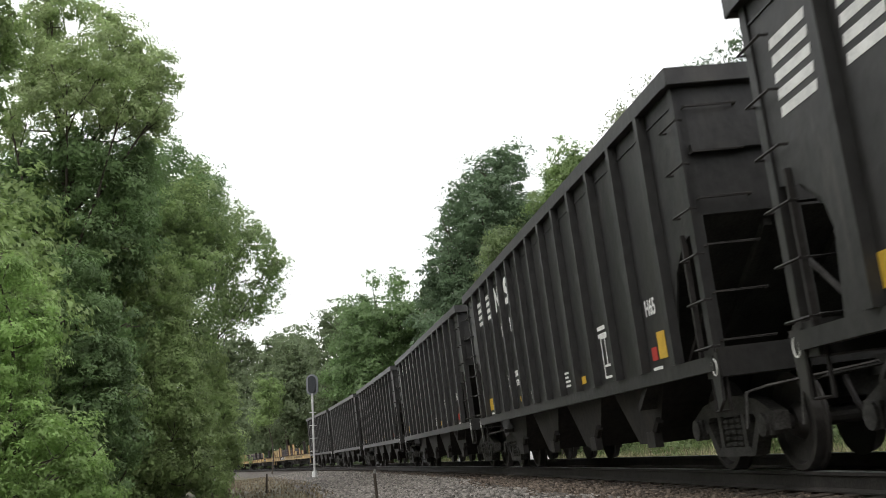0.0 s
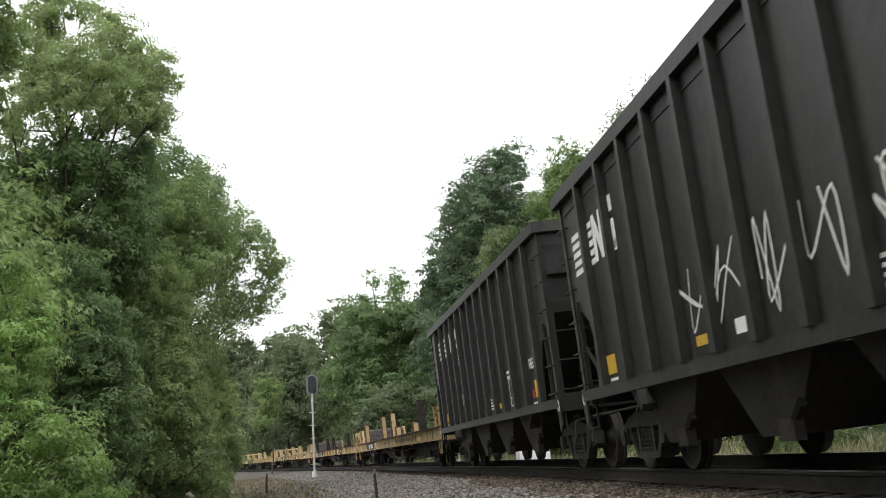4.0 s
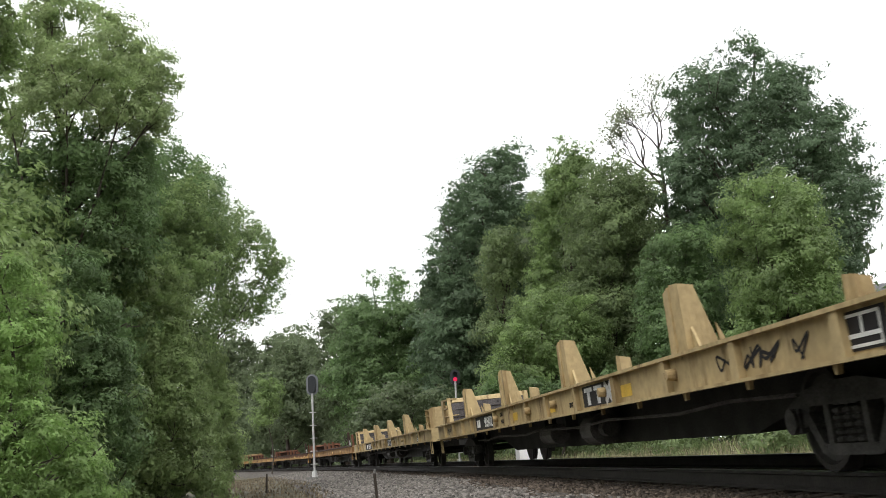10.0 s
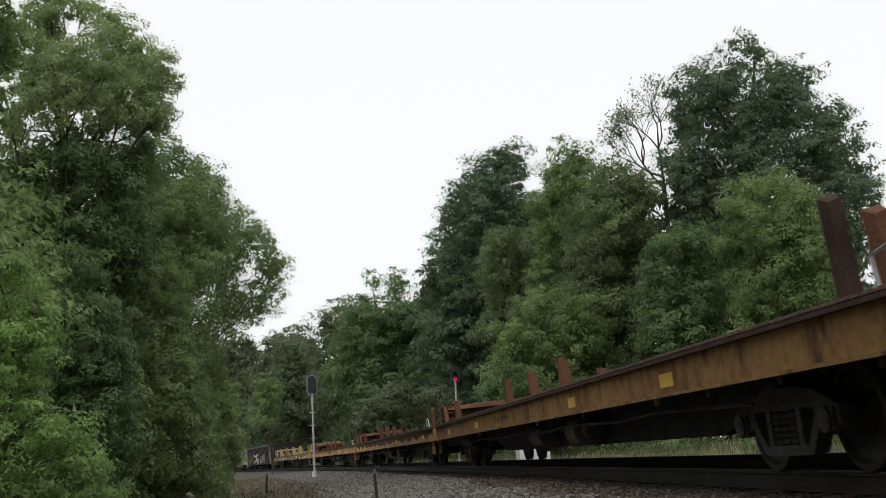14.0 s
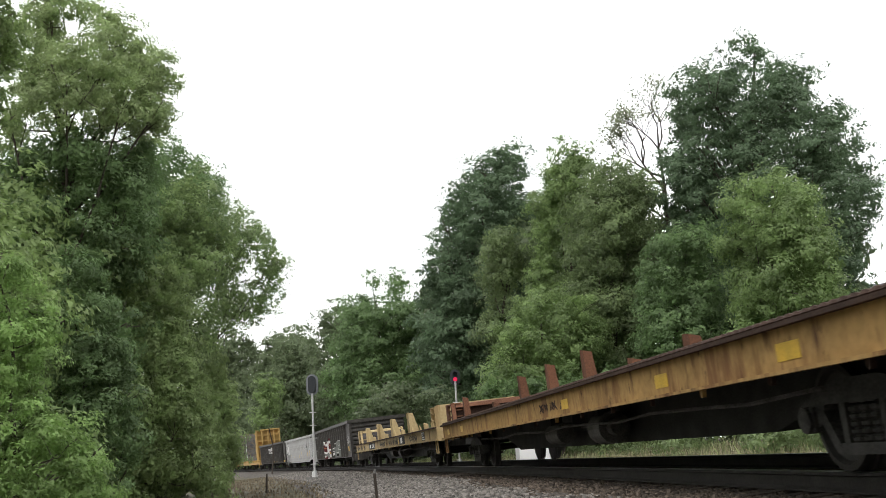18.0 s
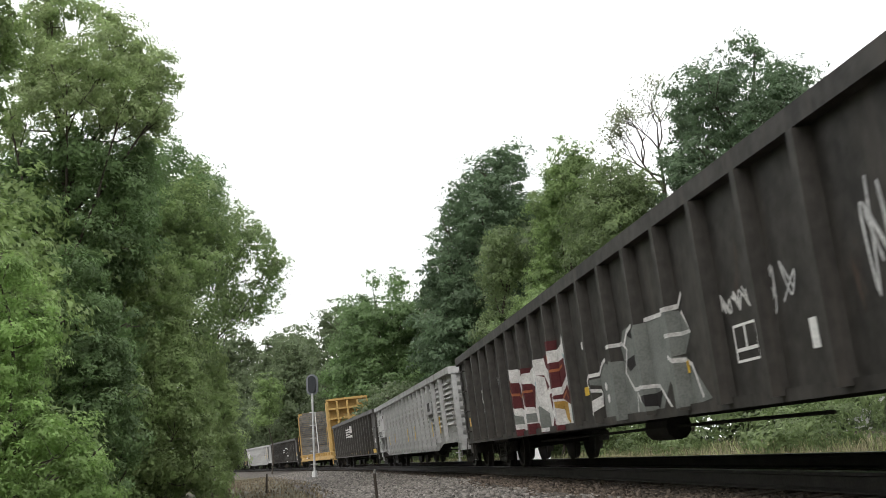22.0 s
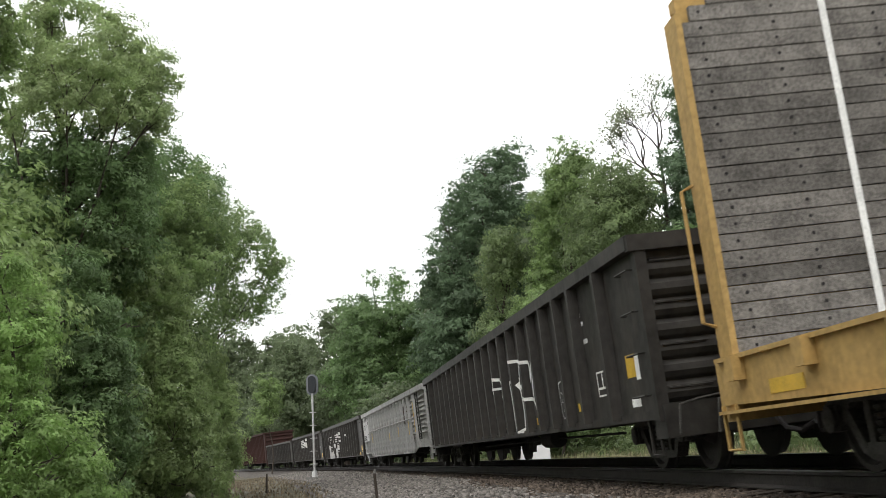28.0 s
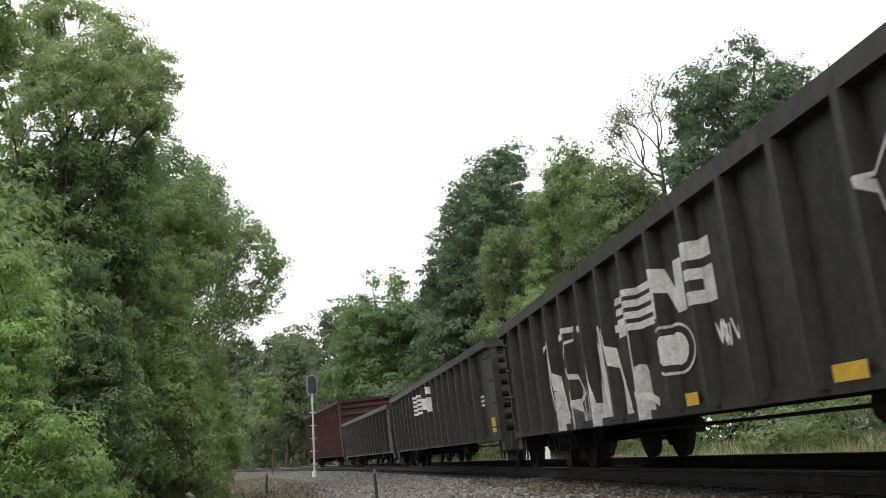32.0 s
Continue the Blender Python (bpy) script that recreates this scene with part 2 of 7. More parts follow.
def stones(name, centre, size, rng, material):
    """Many small broken stones in one mesh: jittered blocks at the centres."""
    n = len(centre)
    cube = np.array([(x, y, z) for z in (-1, 1) for y in (-1, 1) for x in (-1, 1)], dtype=np.float32)
    v = cube[None] * rng.uniform(0.55, 1.0, (n, 8, 1)) * rng.uniform(0.6, 1.2, (n, 1, 3)) * (size / 2)[:, None, None]
    a = rng.uniform(0, 6.283, n)
    b = rng.normal(0, 0.7, n)
    ca, sa, cb, sb = np.cos(a), np.sin(a), np.cos(b), np.sin(b)
    x, y, z = v[..., 0], v[..., 1], v[..., 2]
    y, z = y * cb[:, None] - z * sb[:, None], y * sb[:, None] + z * cb[:, None]
    x, y = x * ca[:, None] - y * sa[:, None], x * sa[:, None] + y * ca[:, None]
    v = np.stack([x, y, z], -1) + centre[:, None]
    f = np.array([(0, 2, 3, 1), (4, 5, 7, 6), (0, 1, 5, 4), (1, 3, 7, 5), (3, 2, 6, 7), (2, 0, 4, 6)], dtype=np.int32)
    idx = (f[None] + (np.arange(n, dtype=np.int32) * 8)[:, None, None]).ravel()
    me = bpy.data.meshes.new(name)
    me.vertices.add(n * 8)
    me.vertices.foreach_set("co", v.astype(np.float32).ravel())
    me.loops.add(n * 24)
    me.loops.foreach_set("vertex_index", idx)
    me.polygons.add(n * 6)
    me.polygons.foreach_set("loop_start", np.arange(0, n * 24, 4, dtype=np.int32))
    me.update(calc_edges=True)
    me.materials.append(material)
    return me


# ---- the line of the track ----
PSI, BEND, EASE, CANT, GRADE = -1.476193, -0.001654, -2e-6, 0.0723, -0.005115
X_NEAR, SPEED = 5.061, 14.398
_step = 0.25


def _turn(s):
    s = min(max(s, -260.0), 25.0)
    return PSI + BEND * s + EASE * s * s / 2


_line = {0: (X_NEAR, 0.0)}
x, y = X_NEAR, 0.0
for i in range(0, 2400):
    p = _turn((i + 0.5) * _step)
    x, y = x + math.cos(p) * _step, y + math.sin(p) * _step
    _line[i + 1] = (x, y)
x, y = X_NEAR, 0.0
for i in range(0, -2800, -1):
    p = _turn((i - 0.5) * _step)
    x, y = x - math.cos(p) * _step, y - math.sin(p) * _step
    _line[i - 1] = (x, y)


def along(s, u=0.0, w=0.0):
    """The place s metres along the track, u towards the inside of the bend, w above the rails (both square to the canted track)."""
    k = math.floor(s / _step)
    f = s / _step - k
    (x0, y0), (x1, y1) = _line[k], _line[k + 1]
    p = _turn(s)
    o = u * math.cos(CANT) + w * math.sin(CANT)
    return Vector((x0 + (x1 - x0) * f + math.sin(p) * o, y0 + (y1 - y0) * f - math.cos(p) * o,
                   GRADE * max(s, -260.0) * (1 if s < 0 else 0) - u * math.sin(CANT) + w * math.cos(CANT)))


def level(s, u, z):
    """Like along, but square to the level ground: z above the rails' middle."""
    p = _turn(s)
    c = along(s)
    return Vector((c.x + math.sin(p) * u, c.y - math.cos(p) * u, c.z + z))


def car_pose(s, half):
    a, b = along(s - half), along(s + half)
    fwd = (b - a).normalized()
    side = Vector((-fwd.y, fwd.x, 0)).normalized()
    up = (Vector((0, 0, 1)) * math.cos(CANT) - side * math.sin(CANT)).normalized()
    side = up.cross(fwd).normalized()
    up = fwd.cross(side)
    c = (a + b) / 2
    m = Matrix((fwd, side, up)).transposed().to_4x4()
    m.translation = c
    return m


# ---- ground, one sheet to the horizon ----
def ground_height(u):
    """Height of the ground against the rails' middle, u metres from the track towards the inside of the bend."""
    pts = ((-400, 3.0), (-60, 0.9), (-22, 0.45), (-9, 0.05), (-5.0, -0.35), (-3.4, -0.5), (-2.1, -0.23), (-1.3, -0.2), (1.3, -0.30), (1.75, -0.34), (4.4, -0.56), (6.5, -0.75), (12, -0.8), (60, -0.3), (400, 3.0))
    for (a, za), (b, zb) in zip(pts, pts[1:]):
        if u <= b:
            return za + (zb - za) * (u - a) / (b - a)
    return pts[-1][1]


def build_ground():
    us = [-3500, -900, -400, -200, -100, -60, -40, -30, -22, -16, -12, -9, -7, -6, -5, -4.2, -3.4, -2.7, -2.1, -1.7, -1.3, 0, 1.3, 1.75, 2.2, 2.8, 3.6, 4.4, 5.4, 6.5, 8, 10, 12, 16, 22, 30, 45, 60, 100, 160]
    ss = [-330 + 5 * i for i in range(34)] + [-160 + 1.0 * i for i in range(200)]
    v, f, mi = [], [], []
    for s in ss:
        for u in us:
            p = level(s, u, ground_height(max(-400, u)))
            p.z += 0.06 * noise.noise(Vector((p.x * 0.4, p.y * 0.4, 0))) * (1 if abs(u) > 1.8 else 0)
            v.append(tuple(p))
    n = len(us)
    for i in range(len(ss) - 1):
        for j in range(n - 1):
            f.append((i * n + j, i * n + j + 1, i * n + n + j + 1, i * n + n + j))
            mi.append(1 if -3.3 < (us[j] + us[j + 1]) / 2 < 5.2 else 0)
    me = bpy.data.meshes.new("ground")
    me.from_pydata(v, [], f)
    me.materials.append(EARTH)
    me.materials.append(BALLAST)
    me.polygons.foreach_set("material_index", mi)
    me.update()
    tagged(new("ground", me), "wooded earth with a grey crushed-stone ballast bed", "ground", kind="structure")
    # the land beyond, out to the horizon
    r = Shape()
    ring = [Vector((math.cos(a * 0.2618), math.sin(a * 0.2618), 0)) for a in range(24)]
    r.add([tuple(c * 4500 + Vector((0, 0, -2.0))) for c in ring], [tuple(range(24))])
    tagged(new("far_ground", r.mesh("far_ground", EARTH)), "distant flat wooded land", "ground", kind="structure")


build_ground()


def build_track():
    track = thing("railway_track", "single curved railway track with canted steel rails on dark wooden ties", "track", kind="structure")
    prof = [(-0.07, -0.18), (0.07, -0.18), (0.07, -0.165), (0.012, -0.145), (0.012, -0.045), (0.037, -0.035), (0.037, -0.006), (0.03, 0.0), (-0.03, 0.0), (-0.037, -0.006), (-0.037, -0.035), (-0.012, -0.045), (-0.012, -0.145), (-0.07, -0.165)]
    ss = [-330 + 3 * i for i in range(57)] + [-159 + 1.0 * i for i in range(200)]
    n = len(prof)
    for side in (1, -1):
        v, f, mi = [], [], []
        for s in ss:
            for du, w in prof:
                v.append(tuple(along(s, side * 0.753 + du, w)))
        for i in range(len(ss) - 1):
            for j in range(n):
                k = (j + 1) % n
                f.append((i * n + j, i * n + k, i * n + n + k, i * n + n + j))
                mi.append(1 if 6 <= j <= 8 else 0)
        me = bpy.data.meshes.new("rail")
        me.from_pydata(v, [], f)
        me.materials.append(RAILM)
        me.materials.append(HEADM)
        me.polygons.foreach_set("material_index", mi)
        me.update()
        part("rail", me, None, track, "worn steel rail with a polished head")
    rng = random.Random(4)
    tie = Shape().box(-0.115, 0.115, -1.3, 1.3, -0.36, -0.182).mesh("tie", TIEM)
    plate = Shape()
    for y in (-0.753, 0.753):
        plate.box(-0.09, 0.09, y - 0.17, y + 0.17, -0.183, -0.172)
    rest = Shape()
    for i in range(520):
        s = 20 - i * 0.5 + rng.uniform(-0.03, 0.03)
        m = car_pose(s, 0.3) @ pose(0, rng.uniform(-0.06, 0.06), rng.uniform(-0.012, 0.004), 0, 0, rng.uniform(-1.5, 1.5))
        if i < 240:
            part("tie", tie, None, track, at=m)
        else:
            rest.add([m @ Vector(p.co) for p in tie.vertices], [tuple(q.vertices) for q in tie.polygons])
    tagged(part("far_ties", rest, TIEM, track), kind="stuff")


build_track()


def scatter(spans, rng):
    """Places on the ground: spans of (count, s0, s1, u0, u1)."""
    out = []
    for count, s0, s1, u0, u1 in spans:
        for _ in range(count):
            s = s0 + (s1 - s0) * rng.rand()
            u = u0 + (u1 - u0) * rng.rand()
            q = level(s, u, ground_height(u))
            q.z += 0.06 * noise.noise(Vector((q.x * 0.4, q.y * 0.4, 0))) * (1 if abs(u) > 1.8 else 0)
            out.append(tuple(q))
    return np.array(out)


_r = np.random.RandomState(5)
c = scatter([(9000, -26, -6, 1.9, 5.0), (9000, -50, -26, 1.6, 5.0), (6000, -95, -50, 1.4, 5.0), (2000, -45, -5, -3.2, -1.3)], _r)
tagged(new("ballast_stones", stones("ballast_stones", c, _r.uniform(0.035, 0.085, len(c)), _r, STONEM)), "loose grey crushed stone beside the track", "gravel", kind="stuff")
c = scatter([(5000, -26, -5, 0.85, 1.5), (3200, -26, -6, 1.4, 2.1), (2600, -30, -5, -1.3, 1.3), (1500, -60, -26, 0.85, 1.6)], _r)
tagged(new("track_bed_stones", stones("track_bed_stones", c, _r.uniform(0.03, 0.075, len(c)), _r, BEDSTONE)), "oil-browned crushed stone between and beside the ties", "gravel", kind="stuff")


def blades(name, label, spans, tall, wide, material, seed, category="grass"):
    rng = np.random.RandomState(seed)
    c = scatter(spans, rng)
    n = len(c)
    h = tall * rng.uniform(0.45, 1.15, n)[:, None]
    a = rng.uniform(0, 6.283, n)
    side = np.stack([np.cos(a), np.sin(a), 0 * a], 1) * wide * rng.uniform(0.6, 1.4, n)[:, None]
    lean = np.stack([rng.normal(0, 0.3, n), rng.normal(0, 0.3, n), np.ones(n)], 1) * h
    v = np.stack([c - side / 2, c + side / 2, c + lean * (0.9, 0.9, 1) + side * 0.1, c + lean * (0.5, 0.5, 0.62) - side * 0.35], 1).reshape(-1, 3)
    tagged(new(name, quads(name, v, material)), label, category, kind="stuff")


blades("verge_grass", "dry straw-coloured grass on the far verge", [(16000, -45, -8, -8.5, -3.6), (6000, -80, -45, -8, -3.6)], 0.3, 0.03, GRASSM, 31)
blades("verge_weeds", "green weeds on the far verge", [(3000, -50, -8, -9, -5.6), (1500, -90, -50, -9, -5.6)], 0.42, 0.05, WEEDM, 32)
blades("dry_weeds", "low dead brown weeds and litter beside the gravel", [(3500, -95, -30, 4.7, 9.0), (1500, -30, -8, 4.9, 8.0)], 0.11, 0.05, LITTER, 33)


# ---- trees ----
def crown_lobes(rows, y, deep, r, fill, rng):
    """Round lobes over the shell of a crown: rows of (height, x of both sides), y of its middle, deep its half depth, fill the share of lobes kept."""
    rows = sorted(rows)
    wide = max(b - a for z, a, b in rows) / 2
    out, z, top = [], rows[0][0] + 0.4 * r, rows[-1][0] - 0.45 * r
    while z <= top:
        k = max(i for i in range(len(rows) - 1) if rows[i][0] <= z)
        f = min(1, (z - rows[k][0]) / max(0.01, rows[k + 1][0] - rows[k][0]))
        x0 = rows[k][1] + (rows[k + 1][1] - rows[k][1]) * f
        x1 = rows[k][2] + (rows[k + 1][2] - rows[k][2]) * f
        a = max(0.2, (x1 - x0) / 2 - 0.85 * r)
        b = max(0.2, deep * (x1 - x0) / 2 / wide - 0.5 * r)
        n = max(3, int(3.9 * (a + b) / (1.35 * r)))
        t0 = rng.rand()
        for i in range(n):
            if rng.rand() > fill:
                continue
            t = 6.2832 * (i + t0 + 0.6 * rng.rand()) / n
            q = min(1.1, 0.97 + 0.4 * noise.noise(Vector((math.cos(t) * 1.3, math.sin(t) * 1.3, z * 0.3 + x0))) + rng.uniform(-0.08, 0.1))
            out.append(((x0 + x1) / 2 + a * q * math.cos(t), y + b * q * math.sin(t), z + r * rng.uniform(-0.85, 0.6), r * rng.uniform(0.55, 1.35)))
        for i in range(max(0, int(a * b / (2.4 * r * r)))):
            out.append(((x0 + x1) / 2 + a * 0.7 * rng.uniform(-1, 1), y + b * 0.6 * rng.uniform(-1, 1), z + r * rng.uniform(-0.5, 0.5), r * rng.uniform(0.7, 1.0)))
        z += 0.95 * r
    return out


def leaf_cloud(lobes, leaf, cover, rng, squash=0.9, fill=0.3, tuft=0.42, flat=0.6):
    """Leaf corners for a crown of round lobes: layered tufts of leaves, domed above and hollow below, on and inside each lobe."""
    out = []
    for x, y, z, r in lobes:
        count = int(cover * 9.2 * r * r / (leaf * leaf))
        tufts = max(7, int(3.0 * r * r / (tuft * tuft)))
        d = rng.normal(size=(tufts, 3))
        d /= np.linalg.norm(d, axis=1)[:, None]
        rad = r * np.where(rng.rand(tufts) < fill, rng.uniform(0.2, 0.7, tufts), rng.uniform(0.75, 1.12, tufts))
        cc = d * rad[:, None] * (1, 1, squash)
        size = tuft * rng.uniform(0.55, 1.35, tufts) * min(1.0, 0.45 + 0.5 * r)
        pick = rng.randint(0, tufts, count)
        e = rng.normal(size=(count, 3)) + (0, 0, 0.3) + d[pick] * 0.35
        e /= np.linalg.norm(e, axis=1)[:, None]
        p = cc[pick] + e * (size[pick] * rng.uniform(0.25, 1.05, count) ** 0.6)[:, None] * (1.1, 1.1, flat)
        p += rng.normal(size=(count, 3)) * 0.16 * tuft * (1, 1, flat)
        p += (x, y, z)
        # each leaf: a small pointed blade, mostly facing up and out of its tuft
        nrm = e * 0.6 + d[pick] * 0.85 + rng.normal(size=(count, 3)) * 0.3 + (0, 0, 0.35)
        nrm /= np.linalg.norm(nrm, axis=1)[:, None]
        t = rng.normal(size=(count, 3))
        t -= (t * nrm).sum(1)[:, None] * nrm
        t /= np.linalg.norm(t, axis=1)[:, None]
        b = np.cross(nrm, t)
        L = leaf * rng.uniform(0.6, 1.35, count)[:, None]
        W = L * rng.uniform(0.5, 0.8, count)[:, None]
        q = np.stack([p - t * L * 0.5 - b * W * 0.5, p - t * L * 0.4 + b * W * 0.55, p + t * L * 0.6], 1)
        out.append(q.reshape(-1, 3))
    return np.concatenate(out)


def woody(base, lobes, rng, thick, lean=None):
    """A tapered trunk up through the crown, and limbs to its lobes."""
    w = Shape()
    base = Vector(base)
    top = max(lobes, key=lambda q: q[2])
    mid = Vector((sum(q[0] for q in lobes) / len(lobes), sum(q[1] for q in lobes) / len(lobes), 0))
    pts = []
    h = top[2] - base.z
    for i in range(7):
        f = i / 6
        c = base.lerp(Vector((mid.x * (1 - f) + top[0] * f, mid.y * (1 - f) + top[1] * f, base.z + h)), f ** 1.15)
        c.z = base.z + h * f
        pts.append(c + Vector((rng.uniform(-1, 1), rng.uniform(-1, 1), 0)) * 0.02 * h * (0 < i < 6))
    rad = [thick * (1 - 0.86 * i / 6) for i in range(7)]
    for i in range(6):
        w.rod(pts[i], pts[i + 1], rad[i], rad[i + 1], 8)
    for x, y, z, r in lobes:
        f = min(0.92, max(0.12, (z - base.z) / h - 0.28 * rng.random()))
        k = min(5, int(f * 6))
        a = pts[k].lerp(pts[k + 1], f * 6 - k)
        t0 = max(0.015, rad[k] * 0.4)
        e = Vector((x, y, z))
        m1 = a.lerp(e, 0.5) + Vector((rng.uniform(-0.2, 0.2), rng.uniform(-0.2, 0.2), -0.12 * (e - a).length * rng.random()))
        w.rod(a, m1, t0, t0 * 0.6, 6)
        w.rod(m1, e, t0 * 0.6, t0 * 0.3, 5)
        for _ in range(5):
            g = e + Vector((rng.uniform(-1, 1), rng.uniform(-1, 1), rng.uniform(-0.4, 1))).normalized() * r * rng.uniform(0.7, 1.05)
            w.rod(e.lerp(m1, rng.random() * 0.4), g, t0 * 0.3, 0.012, 4)
    return w


def tree(name, label, base, rows, deep, r, fill, material, leaf, cover, thick, seed, category="tree", **more):
    rng, r2 = np.random.RandomState(seed), random.Random(seed)
    lobes = crown_lobes(rows, base[1], deep, r, fill, rng)
    ob = thing(name, label, category)
    ob.location = base
    back = Matrix.Translation([-c for c in base])
    part("trunk", woody(base, lobes[::5], r2, thick), BARK, ob, at=back)
    part("crown", quads("crown", leaf_cloud(lobes, leaf, cover, rng, **more), material, 3), None, ob, at=back)
    return ob


def woods(name, label, line, tops, back, deep, material, leaf, cover, seed, kind="stuff"):
    """A dense belt of undergrowth and young trees behind the single trees: line, its corners in plan; tops, its height at each."""
    rng = np.random.RandomState(seed)
    lobes = []
    for (ax, ay), (bx, by), ta, tb in zip(line, line[1:], tops, tops[1:]):
        d = math.hypot(bx - ax, by - ay)
        for i in range(max(1, int(d / 1.5))):
            f = (i + rng.rand()) / max(1, int(d / 1.5))
            top = ta + (tb - ta) * f
            z = 0.3
            while z < top:
                r = rng.uniform(0.8, 1.5) * (1 + 0.04 * top) * min(1, 0.25 + 0.25 * top)
                off = back + deep * rng.rand()
                lobes.append((ax + (bx - ax) * f + rng.normal() * 0.5 + off * (by - ay) / d, ay + (by - ay) * f - off * (bx - ax) / d, z + 0.4 * r * rng.rand(), r))
                z += r * 1.15
    ob = new(name, quads(name, leaf_cloud(lobes, leaf, cover, rng, tuft=max(0.35, 1.7 * leaf)), material, 3))
    return tagged(ob, label, "undergrowth", kind=kind)


tree("oak_tree", "tall dark green oak with a broad rounded crown", (16.3, 55, 0.1), [(20.9, 15.1, 16.9), (20.1, 14.2, 17.9), (19.1, 12.9, 18.9), (17.8, 11.8, 19.9), (16.6, 11.5, 21.1), (15.4, 11.3, 21.8), (13.5, 11.3, 21.9), (11.8, 11.2, 21.9), (10.0, 11.4, 21.6), (8.3, 11.6, 21.3), (6.3, 11.8, 20.5)],
     4.2, 1.0, 0.8, LEAF_OAK, 0.141, 1.5, 0.34, 11, tuft=0.42)
tree("maple_tree", "bright green maple in front of taller trees", (13.7, 45, 0.1), [(10.9, 12.9, 14.0), (10.5, 12.3, 14.7), (9.7, 11.7, 15.4), (8.7, 11.5, 15.8), (7.5, 11.6, 16.0), (6.3, 11.6, 16.3), (5.1, 11.5, 16.3), (3.5, 11.6, 16.1), (2.4, 11.7, 15.5)],
     3.0, 0.75, 0.9, LEAF_MAPLE, 0.118, 1.7, 0.18, 12, tuft=0.45, flat=0.75)
tree("deciduous_tree", "mid-green leafy tree behind the railway", (10.6, 50, 0.1), [(10.6, 10.4, 11.7), (9.9, 9.4, 12.4), (8.3, 9.0, 12.4), (6.7, 8.6, 12.4), (4.2, 8.3, 12.5), (2.7, 8.4, 11.9)],
     2.6, 0.8, 0.95, LEAF_MID, 0.126, 1.7, 0.2, 13, tuft=0.42, flat=0.80)
tree("locust_tree", "light yellowish-green feathery tree behind the railway", (8.4, 56, 0.1), [(14.7, 8.1, 10.7), (13.8, 7.0, 11.2), (11.8, 6.3, 11.2), (9.8, 6.2, 10.6), (7.7, 5.8, 10.1), (4.9, 5.4, 9.9), (2.6, 5.4, 9.4)],
     3.0, 0.9, 0.9, LEAF_LIGHT, 0.133, 1.7, 0.2, 14, tuft=0.5, flat=0.85)
tree("deciduous_tree", "slender bright green tree among darker ones", (6.5, 61, 0.1), [(17.3, 6.9, 8.7), (16.6, 6.0, 9.1), (15.3, 5.5, 9.0), (13.7, 5.1, 8.4), (12.1, 5.0, 7.4), (9.8, 4.5, 6.7), (6.7, 4.1, 6.5), (3.6, 4.1, 6.2)],
     2.6, 0.85, 0.95, LEAF_MAPLE, 0.141, 1.7, 0.2, 15, tuft=0.45)
tree("oak_tree", "tall dense dark green tree in the wood edge", (2.9, 76, 0.1), [(21.5, 3.2, 5.2), (20.7, 1.8, 6.7), (19.6, 0.6, 7.0), (18.1, -0.2, 7.0), (16.5, -0.9, 6.7), (14.5, -1.4, 6.3), (12.5, -1.8, 5.6), (8.5, -2.0, 5.7), (4.7, -1.9, 5.1)],
     4.0, 1.25, 0.95, LEAF_OAK, 0.185, 1.6, 0.36, 16, tuft=0.55)
tree("deciduous_tree", "lower yellow-green tree before a dark one", (3.4, 65, 0.1), [(14.1, 3.5, 4.9), (13.0, 2.7, 5.2), (11.3, 1.7, 4.8), (9.6, 2.1, 3.9), (7.6, 1.9, 3.6)],
     2.2, 0.85, 0.9, LEAF_LIGHT, 0.148, 1.7, 0.2, 17, tuft=0.5, flat=0.75)
tree("deciduous_tree", "fresh green young tree by the line", (4.3, 52, 0.1), [(8.2, 4.0, 5.3), (7.3, 3.6, 7.0), (6.0, 2.2, 7.5), (4.7, 1.6, 7.6), (3.1, 1.2, 5.6), (2.4, 1.3, 5.3)],
     2.6, 0.8, 0.95, LEAF_MAPLE, 0.126, 1.7, 0.14, 33, tuft=0.42, flat=0.80)
tree("deciduous_tree", "mid-green trees of the wood edge further along", (-5.2, 92, 0.1), [(15.9, -6.5, -3.4), (14.9, -7.6, -2.2), (13.3, -8.8, -1.8), (11.6, -9.5, -1.4), (8.8, -10.1, -0.9), (5.5, -10.0, -0.9), (3.7, -9.3, -1.0)],
     4.0, 1.4, 0.95, LEAF_MID, 0.222, 1.6, 0.3, 18, tuft=0.65)
tree("deciduous_tree", "dull green trees far along the bend", (-10.6, 111, 0.1), [(16.2, -11.7, -8.6), (14.8, -13.1, -8.0), (11.9, -13.9, -7.6), (8.0, -14.3, -7.2), (5.2, -13.5, -8.4)],
     4.0, 1.6, 0.95, LEAF_FAR, 0.266, 1.6, 0.3, 19, tuft=0.75)
tree("deciduous_tree", "light green tree at the end of the bend", (-22.5, 150, 0.1), [(18.3, -22.7, -19.7), (16.5, -24.0, -18.2), (13.4, -24.4, -17.5), (8.8, -24.4, -17.3), (5.8, -24.0, -17.8)],
     5.0, 1.4, 0.95, LEAF_FAR, 0.37, 1.6, 0.3, 20, tuft=1.0)
tree("deciduous_tree", "distant green tree where the track vanishes", (-24.3, 166, 0.1), [(21.1, -25.8, -22.1), (18.9, -28.2, -19.0), (14.8, -29.6, -18.3), (9.8, -29.8, -19.3), (5.6, -29.6, -20.3)],
     5.0, 1.4, 0.95, LEAF_FAR, 0.407, 1.6, 0.3, 21, tuft=1.0)
